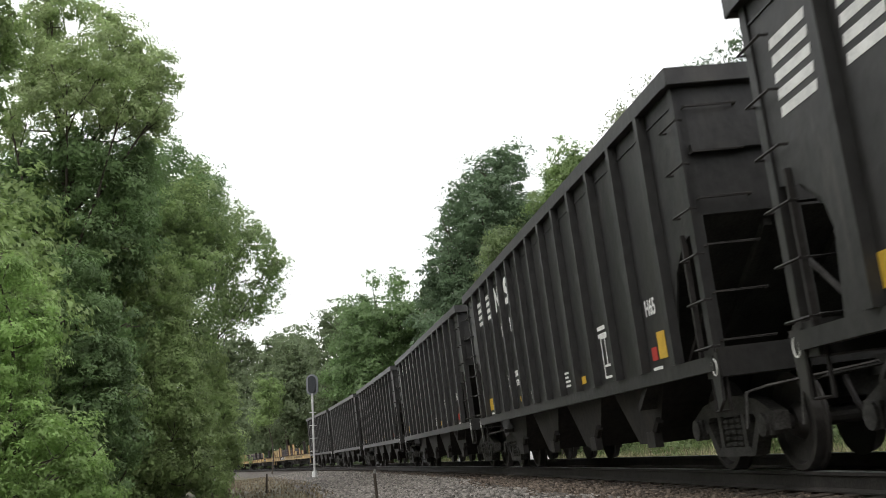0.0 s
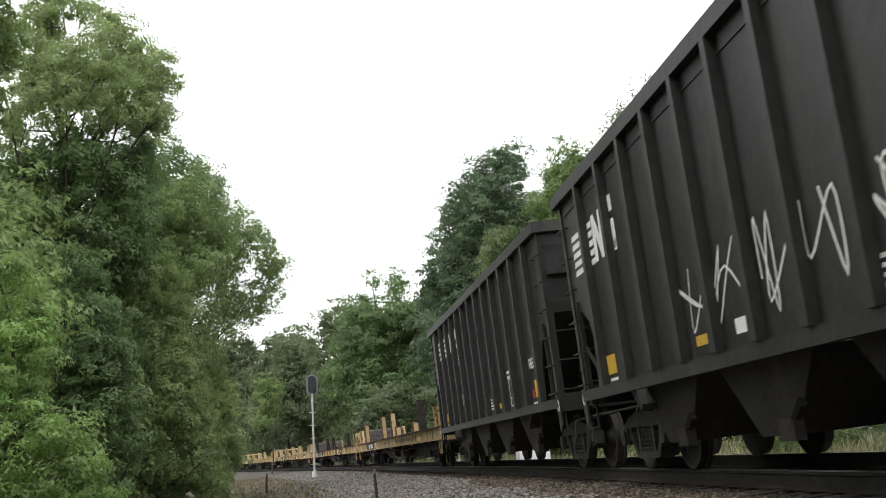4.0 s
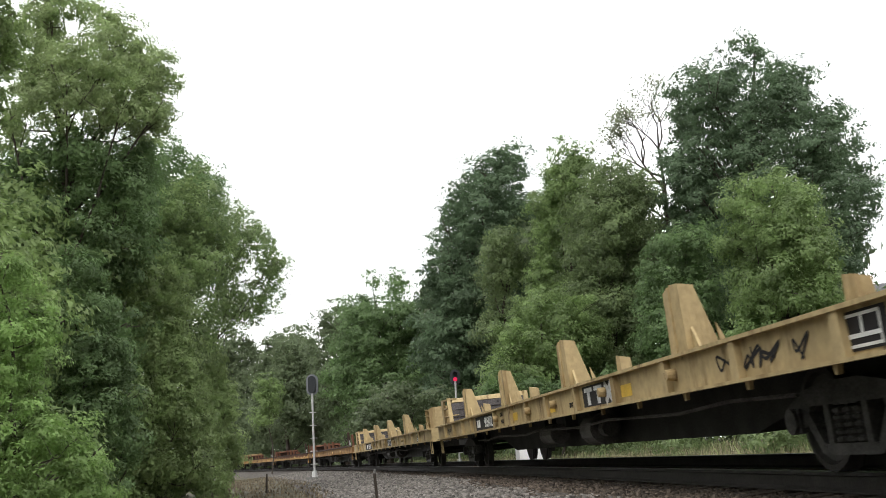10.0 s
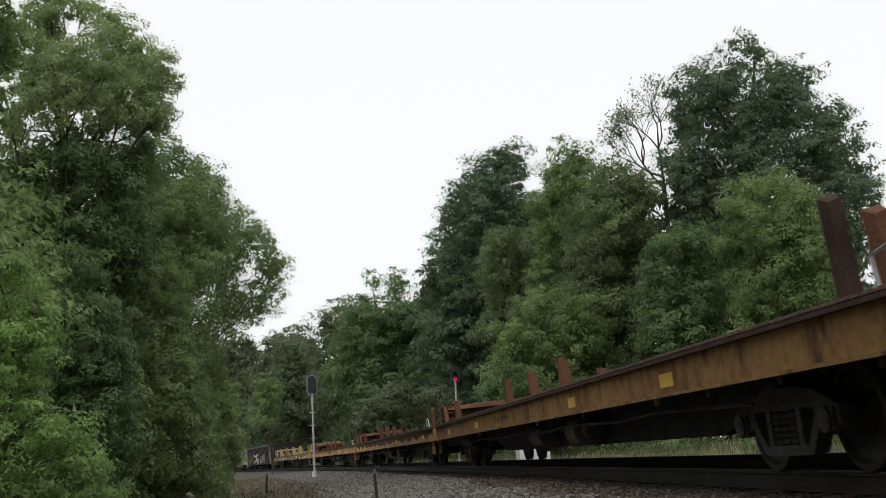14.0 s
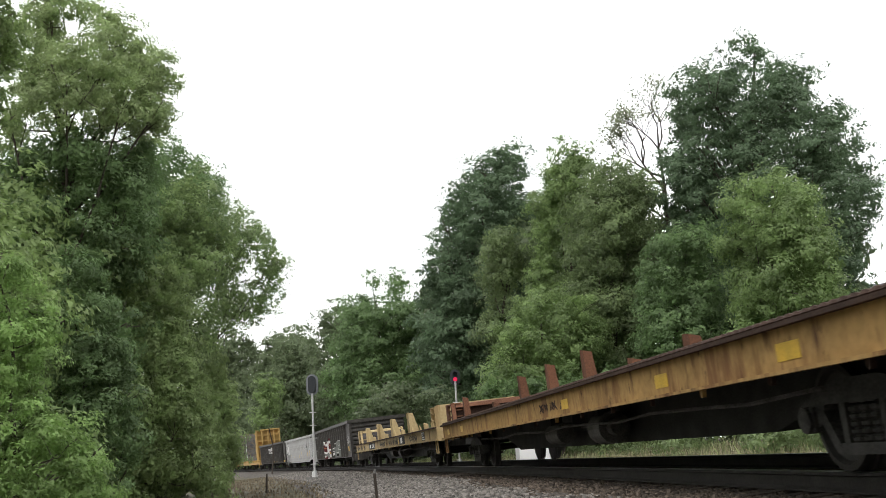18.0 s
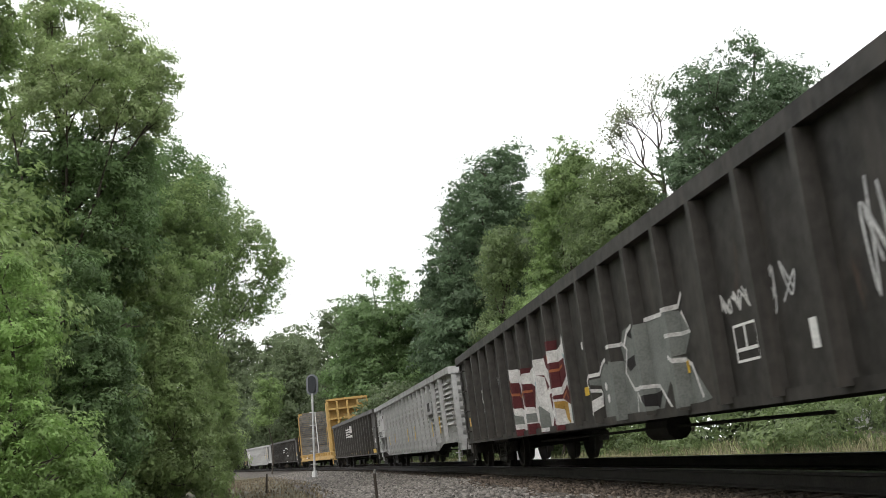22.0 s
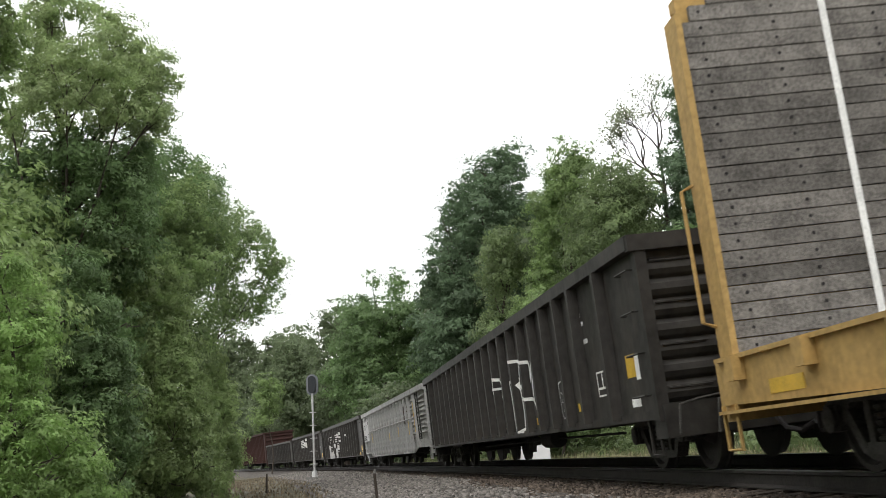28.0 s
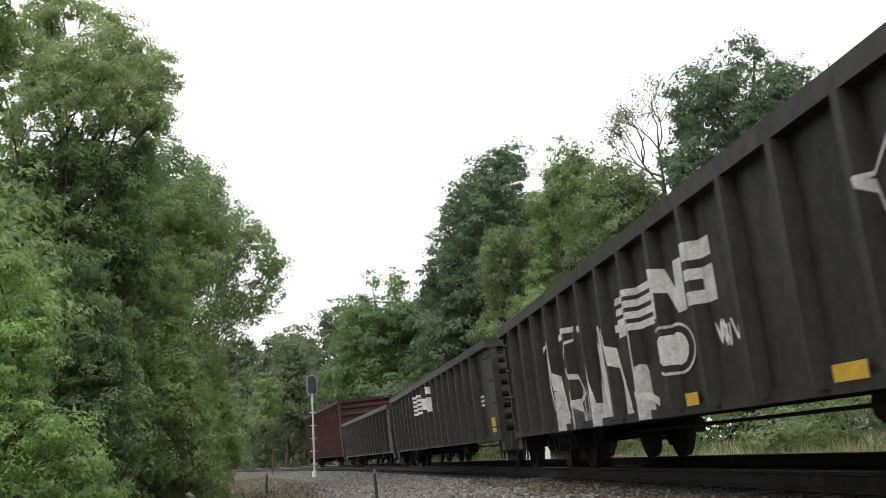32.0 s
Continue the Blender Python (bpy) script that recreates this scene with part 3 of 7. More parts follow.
tree("deciduous_tree", "hazy green tree beyond the bend", (-38.0, 200, 0.1), [(25.0, -41.0, -36.0), (22.0, -43.0, -33.5), (14.0, -43.0, -32.0), (6.0, -42.5, -32.0)],
     4.0, 1.6, 0.95, LEAF_FAR, 0.45, 1.6, 0.3, 37, tuft=1.0)
tree("deciduous_tree", "last hazy tree where the track vanishes", (-48.0, 226, 0.1), [(28.0, -50.0, -45.0), (24.0, -53.0, -42.0), (14.0, -53.0, -40.0), (6.0, -53.0, -40.0)],
     4.0, 1.8, 0.95, LEAF_FAR, 0.5, 1.6, 0.3, 38, tuft=1.1)
tree("ash_tree", "tall airy tree with gaps of sky between sprays", (-10.2, 30, -0.7), [(15.3, -11.5, -10.2), (14.5, -11.7, -9.6), (13.8, -11.8, -9.3), (12.9, -11.7, -8.3), (12.2, -11.9, -8.0), (11.4, -12.1, -7.3), (10.5, -12.3, -7.2), (9.9, -12.4, -7.3)],
     2.4, 0.5, 0.66, LEAF_ASH, 0.085, 1.7, 0.2, 28, tuft=0.3, flat=0.80)
tree("deciduous_tree", "dark tree at the edge of the wood", (-10.2, 24, -0.7), [(11.9, -10.8, -9.8), (11.4, -10.8, -9.7), (10.7, -10.7, -9.5), (10.1, -10.7, -9.6), (9.6, -10.7, -9.8), (8.6, -10.7, -9.8)],
     1.2, 0.45, 0.9, LEAF_SHADE, 0.095, 1.6, 0.12, 29, tuft=0.24)
tree("deciduous_tree", "dense mid-green tree within the thicket", (-10.7, 31, -0.7), [(10.3, -12.5, -8.6), (9.7, -13.1, -7.8), (8.7, -13.4, -7.7), (7.5, -13.4, -7.8), (6.4, -13.3, -8.5), (4.9, -13.3, -8.6)],
     2.2, 0.75, 0.95, LEAF_MID, 0.103, 1.7, 0.2, 34, tuft=0.36, flat=0.82)
tree("deciduous_tree", "tall green tree behind the near thicket", (-10.3, 40, -0.7), [(12.4, -10.3, -9.3), (11.8, -11.6, -8.4), (11.2, -12.8, -7.9), (10.5, -13.1, -7.8), (9.4, -13.0, -8.0), (8.4, -12.8, -8.4), (6.9, -12.4, -8.7)],
     2.4, 0.8, 0.92, LEAF_MID, 0.104, 1.5, 0.2, 26, tuft=0.4, flat=0.82)
tree("deciduous_tree", "leaning tree with dark sparse outer leaves", (-11.2, 46, -0.7), [(11.9, -10.6, -8.7), (11.2, -10.8, -8.0), (10.2, -10.7, -7.3), (8.9, -10.4, -6.6), (7.9, -10.3, -6.9), (7.0, -10.6, -7.8), (6.1, -10.9, -9.0)],
     2.4, 0.62, 0.68, LEAF_DULL, 0.096, 1.1, 0.16, 25, tuft=0.3, flat=0.85)
tree("deciduous_tree", "broad mid-green tree closing the thicket", (-9.2, 36.5, -0.7), [(10.0, -10.2, -8.3), (9.2, -10.8, -7.6), (8.0, -11.0, -7.2), (6.7, -11.1, -7.3), (5.5, -10.8, -7.6), (4.0, -10.5, -7.9)],
     1.8, 0.75, 0.92, LEAF_DULL, 0.105, 1.5, 0.16, 39, tuft=0.36, flat=0.80)
tree("deciduous_tree", "rounded grey-green young trees of the thicket", (-9.0, 34, -0.7), [(6.9, -9.7, -8.6), (6.6, -10.2, -8.0), (5.9, -10.3, -7.9), (4.8, -10.4, -7.8), (3.6, -10.5, -7.7), (2.4, -10.9, -7.4), (1.0, -10.9, -6.9), (0.0, -10.7, -6.7)],
     1.8, 0.65, 0.97, LEAF_GREY, 0.095, 1.6, 0.1, 27, tuft=0.32, flat=0.85)
tree("maple_tree", "dense fresh green maple thicket beside the gravel", (-7.8, 20, -0.7), [(4.3, -8.6, -7.7), (3.9, -8.8, -7.3), (3.3, -8.8, -7.1), (2.7, -8.8, -7.1), (2.1, -8.8, -7.4), (1.5, -8.7, -7.2), (0.9, -8.7, -6.6), (0.4, -8.7, -6.2), (-0.1, -8.7, -6.0), (-0.5, -8.7, -6.0)],
     1.5, 0.42, 0.95, LEAF_NEAR, 0.071, 1.6, 0.09, 32, tuft=0.26, flat=0.82)
tree("deciduous_tree", "slim mid-green saplings in the thicket", (-8.8, 27, -0.7), [(5.6, -9.8, -8.5), (4.8, -9.9, -8.0), (3.7, -9.9, -7.7), (2.6, -10.0, -7.6), (1.5, -9.7, -7.5), (0.4, -9.3, -7.5)],
     1.3, 0.55, 0.95, LEAF_MID, 0.086, 1.6, 0.09, 35, tuft=0.3, flat=0.82)
tree("shrub", "grey-green shrubs overhanging the gravel", (-9.2, 43, -0.7), [(5.5, -10.3, -8.9), (4.4, -10.2, -8.6), (2.9, -10.1, -8.3), (1.3, -10.0, -8.1), (0.1, -9.9, -8.1)],
     1.6, 0.6, 0.95, LEAF_GREY, 0.096, 1.6, 0.06, 30, category="shrub", tuft=0.32, flat=0.85)
tree("shrub", "green shrubs along the far verge", (12.0, 42, 0.1), [(4.2, 11.5, 14.7), (3.4, 8.2, 15.1), (2.1, 7.5, 14.9)],
     1.4, 0.6, 0.9, LEAF_MID, 0.111, 1.6, 0.07, 22, category="shrub", tuft=0.34, flat=0.80)
tree("shrub", "green shrubs below the trees", (4.7, 49, 0.1), [(4.0, 1.6, 7.1), (2.9, 1.3, 8.7), (1.8, 1.5, 8.1)],
     1.4, 0.65, 0.9, LEAF_MID, 0.126, 1.6, 0.07, 23, category="shrub", tuft=0.34, flat=0.80)
tree("shrub", "dull green shrubs beside the track", (-2.6, 69, 0.1), [(4.8, -5.5, 0.1), (3.4, -6.3, 1.1), (2.1, -6.3, 1.0)],
     1.6, 0.9, 0.9, LEAF_FAR, 0.192, 1.6, 0.07, 24, category="shrub", tuft=0.5)
tree("shrub", "pale green bush far along the bend", (-16.9, 104, 0.1), [(8.8, -17.3, -15.7), (7.3, -18.5, -15.6), (5.5, -18.7, -15.8)],
     2.0, 1.1, 0.9, LEAF_MAPLE, 0.222, 1.6, 0.07, 36, category="shrub", tuft=0.6)

woods("woodland", "dense green woodland undergrowth beyond the railway", [(27, 20), (26, 38), (21, 46), (18, 50), (15, 53), (8, 62), (3.5, 78), (-3.5, 95), (-10, 115), (-19, 152), (-30, 172), (-44, 200)],
      [6, 4, 4, 6.5, 12, 14, 17, 14.5, 12, 12, 12, 12], 2.0, 3.0, LEAF_FAR, 0.45, 2.0, 71)
woods("thicket", "dense shaded thicket beside the gravel", [(-9.6, 44), (-9.4, 36), (-9.2, 30), (-8.2, 21), (-7.4, 14), (-8.5, 4)],
      [7.5, 8.0, 8.0, 4.0, 3.0, 8], 0.9, 2.0, LEAF_SHADE, 0.16, 1.5, 72)
# Belts added out of view beside and behind the camera, darkening the cars' fronts.
woods("woodland", "unseen green woodland added behind the camera on the near side", [(-8.5, 4), (-9, -45)], [9, 10], 0.6, 3.0, LEAF_OAK, 0.9, 2.2, 73)
woods("woodland", "unseen green woodland added behind the camera on the far side", [(27, -45), (27, 20)], [9, 6], 0.6, 3.0, LEAF_OAK, 0.9, 2.2, 74)


for k, (a, b) in enumerate(((-14, -30), (-30, -48), (-48, -80))):
    ends = [level(a, -7.4, 0), level((a + b) / 2, -7.1, 0), level(b, -7.4, 0)]
    woods("verge_bushes", "leafy yellow-green bushes at the foot of the trees", [(q.x, q.y) for q in ends], [1.9, 2.1, 1.8], -0.4, 1.8, LEAF_LIGHT, 0.11 + 0.03 * k, 1.3, 81 + k)


# ---- signals and small things by the line ----
def oval(w, h, z, y0, y1):
    pts = []
    for i in range(28):
        a = 6.28319 * i / 28
        pts.append((w / 2 * math.cos(a), z + (h - w) / 2 * (1 if math.sin(a) > 0 else -1) * min(1, abs(math.sin(a)) * 6) + w / 2 * math.sin(a)))
    return Shape().slab(pts, y0, y1)


def signal(base, mast, wide, lit, label, turn=0.0):
    s = thing("railway_signal", label, "signal", at=pose(*base, 0, 0, turn))
    part("foundation", Shape().across([(-0.42, -0.3), (0.42, -0.3), (0.34, 0.1), (-0.34, 0.1)], -0.4, 0.4), CONC, s)
    part("mast", Shape().rod((0, 0, 0.1), (0, 0, mast + 0.2), 0.055, n=10), GALV, s, "galvanised round mast")
    part("mast_socket", Shape().rod((0, 0, 0.1), (0, 0, 0.42), 0.16, 0.1, 10), GALV, s)
    for i in range(int((mast - 0.6) / 0.66)):
        z = 0.75 + 0.66 * i
        part("rung", Shape().path([(-0.17, 0, z), (-0.17, -0.09, z), (0.17, -0.09, z), (0.17, 0, z)], 0.018), GALV, s)
    h = wide * (1.55 if lit else 1.75)
    z = mast + h / 2
    part("backboard", oval(wide, h, z, 0.06, 0.085), HEADBLK if lit else HEADGREY, s, "oval signal backboard")
    if lit:
        for zz, on in ((z + h * 0.2, False), (z - h * 0.14, True)):
            r = wide * 0.24
            hood = Shape()
            for i in range(12):
                v = []
                for a in (math.radians(-30 + 20 * i), math.radians(-10 + 20 * i)):
                    for d, rr in ((0, r), (-0.26, r), (-0.26, r - 0.01), (0, r - 0.01)):
                        v.append((rr * math.cos(a), d, rr * math.sin(a)))
                hood.add(v, [(0, 1, 5, 4), (1, 2, 6, 5), (2, 3, 7, 6), (3, 0, 4, 7)])
            part("hood", hood, HEADBLK, s, at=pose(0, 0.06, zz))
            part("lens", Shape().wheel([(0.0, r * 0.92), (-0.04, r * 0.7), (-0.05, 0.02)], 16), RED_ON if on else HEADBLK, s, "glowing red lens" if on else "dark unlit lens", at=pose(0, 0.05, zz))
    else:
        part("lamp_case", oval(wide * 0.62, h * 0.82, z, -0.14, 0.06), HEADBLK, s, "dark oval lamp case")
    return s


RED_ON = bpy.data.materials.new("red_signal_glow")
RED_ON.use_nodes = True
_b = RED_ON.node_tree.nodes["Principled BSDF"]
_b.inputs["Base Color"].default_value = (0.5, 0.01, 0.03, 1)
_b.inputs["Emission Color"].default_value = (1.0, 0.03, 0.12, 1)
_b.inputs["Emission Strength"].default_value = 0.9

signal((-7.23, 58, -0.21), 4.28, 0.63, False, "unlit mast signal, grey oval head on a silver pole")
signal((0.28, 60, 0.0), 4.35, 0.54, True, "mast signal showing one red light beside the track")

bare = thing("bare_tree", "half-dead tree with bare limbs and thin pale leaves", "tree", at=Matrix.Translation((12.3, 58.5, 0.3)))
_w = Shape()
_rr = random.Random(9)
_tw = []


def _limb(a, d, length, r, depth):
    b = a + d * length
    m = a.lerp(b, 0.5) + Vector((_rr.uniform(-1, 1), _rr.uniform(-1, 1), _rr.uniform(-1, 1))) * length * 0.08
    _w.rod(a, m, r, r * 0.8, 6)
    _w.rod(m, b, r * 0.8, r * 0.6, 6)
    if depth == 0:
        _tw.append(b)
        return
    for _ in range(3):
        e = (d + Vector((_rr.uniform(-0.75, 0.75), _rr.uniform(-0.6, 0.6), _rr.uniform(-0.35, 0.65)))).normalized()
        _limb(b, e, length * _rr.uniform(0.55, 0.8), r * 0.55, depth - 1)


_w.rod((0, 0, 0), (-0.1, 0, 14.2), 0.22, 0.12, 8)
_limb(Vector((-0.1, 0, 14.0)), Vector((-0.55, 0, 0.75)).normalized(), 1.7, 0.09, 4)
_limb(Vector((-0.1, 0, 14.2)), Vector((-0.05, 0, 1)).normalized(), 2.0, 0.1, 4)
_limb(Vector((-0.1, 0, 14.6)), Vector((-0.85, 0, 0.5)).normalized(), 1.6, 0.07, 4)
part("trunk", _w, BARK, bare)
_rn = np.random.RandomState(3)
_lv = []
for _q in _tw:
    for _ in range(7):
        _c = np.array(_q) + _rn.normal(0, 0.16, 3)
        _u, _v = _rn.normal(0, 1, 3), _rn.normal(0, 1, 3)
        _u, _v = _u / np.linalg.norm(_u) * 0.09, _v / np.linalg.norm(_v) * 0.05
        _lv += [_c - _u, _c + _v, _c + _u, _c - _v]
part("crown", quads("crown", np.array(_lv), LEAF_PALE), None, bare)

house = thing("house", "distant house with pale siding and a grey shingle roof", "house", at=pose(24.6, 62, 0.3, 0, 0, -12))
part("wall", Shape().box(-4, 4, -3, 3, 0, 6.6), SIDING, house)
part("roof", Shape().across([(-3.4, 6.5), (3.4, 6.5), (0, 8.6)], -4.3, 4.3), ROOFM, house, "grey shingle roof")
part("window", Shape().box(-2.4, -1.4, -3.03, -3.0, 4.4, 5.8), HEADBLK, house)
for k, (za, zb) in enumerate(((14.9, 12.2), (13.9, 11.4), (12.6, 10.5), (11.6, 9.8))):
    wire = thing("overhead_wire", "thin dark overhead power line", "wire", "power lines")
    part("cable", Shape().path([(19.6 + 0.7 * i, 46 - 0.5 * i, za - (za - zb) * 0.0 + 0.12 * i * i * 0.12 + 0.35 * i) for i in range(9)], 0.012, 4), INK, wire)

post = thing("marker_post", "short dark wooden stake with a pale broken top", "post", at=pose(-0.74, 11.0, -0.5, 0, -4, 0))
part("stake", Shape().rod((0, 0, 0), (0, 0, 0.68), 0.017, 0.014, 8), TIEM, post)
part("tip", Shape().rod((0, 0, 0.68), (0.008, 0, 0.72), 0.015, 0.008, 8), CONC, post, "pale splintered top")
stub = thing("marker_post", "thin grey stake standing in the gravel", "post", at=pose(-7.05, 42.0, -0.55, 0, 2, 0))
part("stake", Shape().rod((0, 0, 0), (0, 0, 0.75), 0.04, 0.035, 6), TIEM, stub)

cabinet = thing("equipment_cabinet", "white metal trackside equipment cabinet on the verge", "cabinet", at=pose(3.15, 45, -0.05, 0, 0, 8))
part("body", Shape().box(-0.62, 0.62, -0.4, 0.4, 0.1, 1.0), CABM, cabinet)
part("lid", Shape().box(-0.66, 0.66, -0.45, 0.45, 1.0, 1.06), CABM, cabinet)
part("plinth", Shape().box(-0.6, 0.6, -0.38, 0.38, -0.3, 0.1), CONC, cabinet)
part("door", Shape().box(-0.56, 0.56, -0.425, -0.4, 0.16, 0.95), CABM, cabinet)


# ---- railway cars; x forward, the camera's side at -y, z above the rails ----
def make_wheelset():
    w = Shape()
    w.wheel([(-0.9, 0.08), (0.9, 0.08)], 12)
    for sgn in (-1, 1):
        a = 0.70 * sgn
        prof = [(a - 0.02 * sgn, 0.457 + 0.028), (a + 0.01 * sgn, 0.457 + 0.028), (a + 0.025 * sgn, 0.46), (a + 0.115 * sgn, 0.452), (a + 0.12 * sgn, 0.40), (a + 0.075 * sgn, 0.37), (a + 0.045 * sgn, 0.18), (a + 0.13 * sgn, 0.13), (a + 0.14 * sgn, 0.02)]
        w.wheel(prof, 28)
    return w.mesh("wheelset", WHEELM)


WHEELSET = make_wheelset()


def make_side_frame(s):
    f = Shape()
    y0, y1 = (s * 1.0 - 0.07, s * 1.0 + 0.07)
    f.slab([(-1.08, 0.40), (-0.72, 0.40), (-0.60, 0.57), (0.60, 0.57), (0.72, 0.40), (1.08, 0.40), (1.08, 0.56), (0.72, 0.70), (0.3, 0.76), (-0.3, 0.76), (-0.72, 0.70), (-1.08, 0.56)], y0, y1)
    f.slab([(-0.42, 0.17), (0.42, 0.17), (0.42, 0.26), (-0.42, 0.26)], y0, y1)
    for k in (-1, 1):
        f.slab([(k * 0.40, 0.17), (k * 0.44, 0.26), (k * 0.70, 0.60), (k * 0.80, 0.56), (k * 0.5, 0.18)][::k], y0, y1)
        f.slab([(k * 0.27, 0.24), (k * 0.36, 0.24), (k * 0.36, 0.6), (k * 0.27, 0.6)][::k], y0, y1)
    return f.mesh("side_frame", TRUCKM)


def make_spring():
    rings = []
    for k in range(5):
        rings += [(0.262 + k * 0.058, 0.048), (0.275 + k * 0.058, 0.067), (0.30 + k * 0.058, 0.067), (0.312 + k * 0.058, 0.048)]
    return Shape().wheel(rings, 8, "z").mesh("spring", TRUCKM)


def make_bolster():
    b = Shape().box(-0.2, 0.2, -1.06, 1.06, 0.56, 0.72).wheel([(0.72, 0.35), (0.80, 0.35)], 16, "z")
    for s in (-1, 1):
        for k in (-0.89, 0.89):
            b.box(k - 0.13, k + 0.13, s * 1.0 - 0.1, s * 1.0 + 0.1, 0.36, 0.56)
            b.wheel([(s * 1.0, 0.11), (s * 1.13, 0.11), (s * 1.14, 0.05)], 12)
            b.v[-36:] = [(p[0] + k, p[1], p[2] + 0.457) for p in b.v[-36:]]
    b.box(-0.75, 0.75, -0.6, -0.52, 0.3, 0.36).box(-0.75, 0.75, 0.52, 0.6, 0.3, 0.36)
    return b.mesh("bolster", TRUCKM)


SIDE_FRAMES, SPRING, BOLSTER = [make_side_frame(s) for s in (-1, 1)], make_spring(), make_bolster()
ROLLING = []


def bogie(car, x):
    t = part("bogie", BOLSTER, None, car, "dusty cast steel two-axle bogie", at=pose(x, 0, 0))
    for k in (0, 1):
        part("side_frame", SIDE_FRAMES[k], None, t)
        for cx in (-0.17, 0.0, 0.17):
            part("spring", SPRING, None, t, at=pose(cx, (2 * k - 1) * 1.02, 0))
    for a in (-0.89, 0.89):
        ROLLING.append(part("wheelset", WHEELSET, None, t, at=pose(a, 0, 0.457)))


def coupler(car, x, d):
    c = Shape().box(min(x, x + d * 0.62), max(x, x + d * 0.62), -0.09, 0.09, 0.78, 0.96)
    c.slab([(x + d * 0.55, 0.73), (x + d * 0.9, 0.76), (x + d * 0.9, 1.0), (x + d * 0.55, 1.02)][::int(d)], -0.17, 0.13)
    part("coupler", c, UNDER, car)
    h = Shape().path([(x + d * 0.15, -0.42, 0.8), (x + d * 0.3, -0.42, 0.55), (x + d * 0.45, -0.36, 0.38), (x + d * 0.62, -0.28, 0.34), (x + d * 0.78, -0.2, 0.42)], 0.03, 6)
    part("air_hose", h, INK, car)
    lv = Shape().path([(x + d * 0.2, -0.1, 0.9), (x + d * 0.22, -1.2, 0.8), (x + d * 0.24, -1.4, 0.76), (x + d * 0.24, -1.44, 0.45)], 0.015, 5)
    part("uncoupling_lever", lv, TRUCKM, car, "bent rod uncoupling lever")


def stirrup(car, x, z0, material, w=0.34):
    part("step", Shape().path([(x - w / 2, -1.5, z0), (x - w / 2, -1.5, z0 - 0.4), (x + w / 2, -1.5, z0 - 0.4), (x + w / 2, -1.5, z0)], 0.02, 5), material, car)


def letters(car, text, x, z, size, y, material, label="", squeeze=0.85, name="lettering", wide=0.0):
    cu = bpy.data.curves.new("lettering", "FONT")
    cu.body, cu.size, cu.extrude, cu.offset = text, size * 1.42, 0.0015, size * 0.025
    tmp = bpy.data.objects.new("lettering", cu)
    scene.collection.objects.link(tmp)
    me = bpy.data.meshes.new_from_object(tmp.evaluated_get(bpy.context.evaluated_depsgraph_get()))
    bpy.data.objects.remove(tmp)
    me.materials.clear()
    me.materials.append(material)
    if wide:
        squeeze = wide / max(v.co.x for v in me.vertices)
    ob = part(name, me, None, car, label, at=pose(x, y, z, 90) @ Matrix.Diagonal((squeeze, 1, 1, 1)))
    return ob


def plate(car, name, x0, x1, z0, z1, y, material, label="", slant=0.0):
    return part(name, Shape().slab([(x0, z0), (x1, z0), (x1 + slant, z1), (x0 + slant, z1)], y - 0.004, y), material, car, label)


def small_bars(car, x, z, rows, width, y, material, h=0.05, gap=0.09):
    rng = random.Random(int(x * 100) + rows)
    for r in range(rows):
        part("stencil_line", Shape().box(x, x + width * rng.uniform(0.6, 1), y - 0.003, y, z - r * gap - h, z - r * gap), material, car, "small unreadable stencilling")


def ladder(car, x, y, z0, z1, material, across_end=False, n=5):
    for i in range(n):
        z = z0 + (z1 - z0) * i / (n - 1)
        s = Shape()
        if across_end:
            s.path([(x, y, z), (x + across_end * 0.07, y, z), (x + across_end * 0.07, y + 0.5, z), (x, y + 0.5, z)], 0.013)
        else:
            s.path([(x, y, z), (x, y - 0.07, z), (x + 0.45, y - 0.07, z), (x + 0.45, y, z)], 0.013)
        part("grab_iron", s, material, car)


def ribbon(pts, width, y):
    """One flat strip of paint along a line, at depth y."""
    v, f = [], []
    for i, (px, pz) in enumerate(pts):
        (xa, za), (xb, zb) = pts[max(0, i - 1)], pts[min(len(pts) - 1, i + 1)]
        d = math.hypot(xb - xa, zb - za) or 1
        nx, nz = -(zb - za) / d * width / 2, (xb - xa) / d * width / 2
        v += [(px - nx, y, pz - nz), (px + nx, y, pz + nz)]
    f = [(2 * i, 2 * i + 2, 2 * i + 3, 2 * i + 1) for i in range(len(pts) - 1)]
    return Shape().add(v, f)


def curve_through(knots, n=5):
    """A smooth line through the knots."""
    out = []
    for i in range(len(knots) - 1):
        p0, p1, p2, p3 = knots[max(0, i - 1)], knots[i], knots[i + 1], knots[min(len(knots) - 1, i + 2)]
        for k in range(n):
            t = k / n
            out.append(tuple(0.5 * (2 * b + (c - a) * t + (2 * a - 5 * b + 4 * c - d) * t * t + (3 * b - a - 3 * c + d) * t ** 3) for a, b, c, d in zip(p0, p1, p2, p3)))
    return out + [knots[-1]]


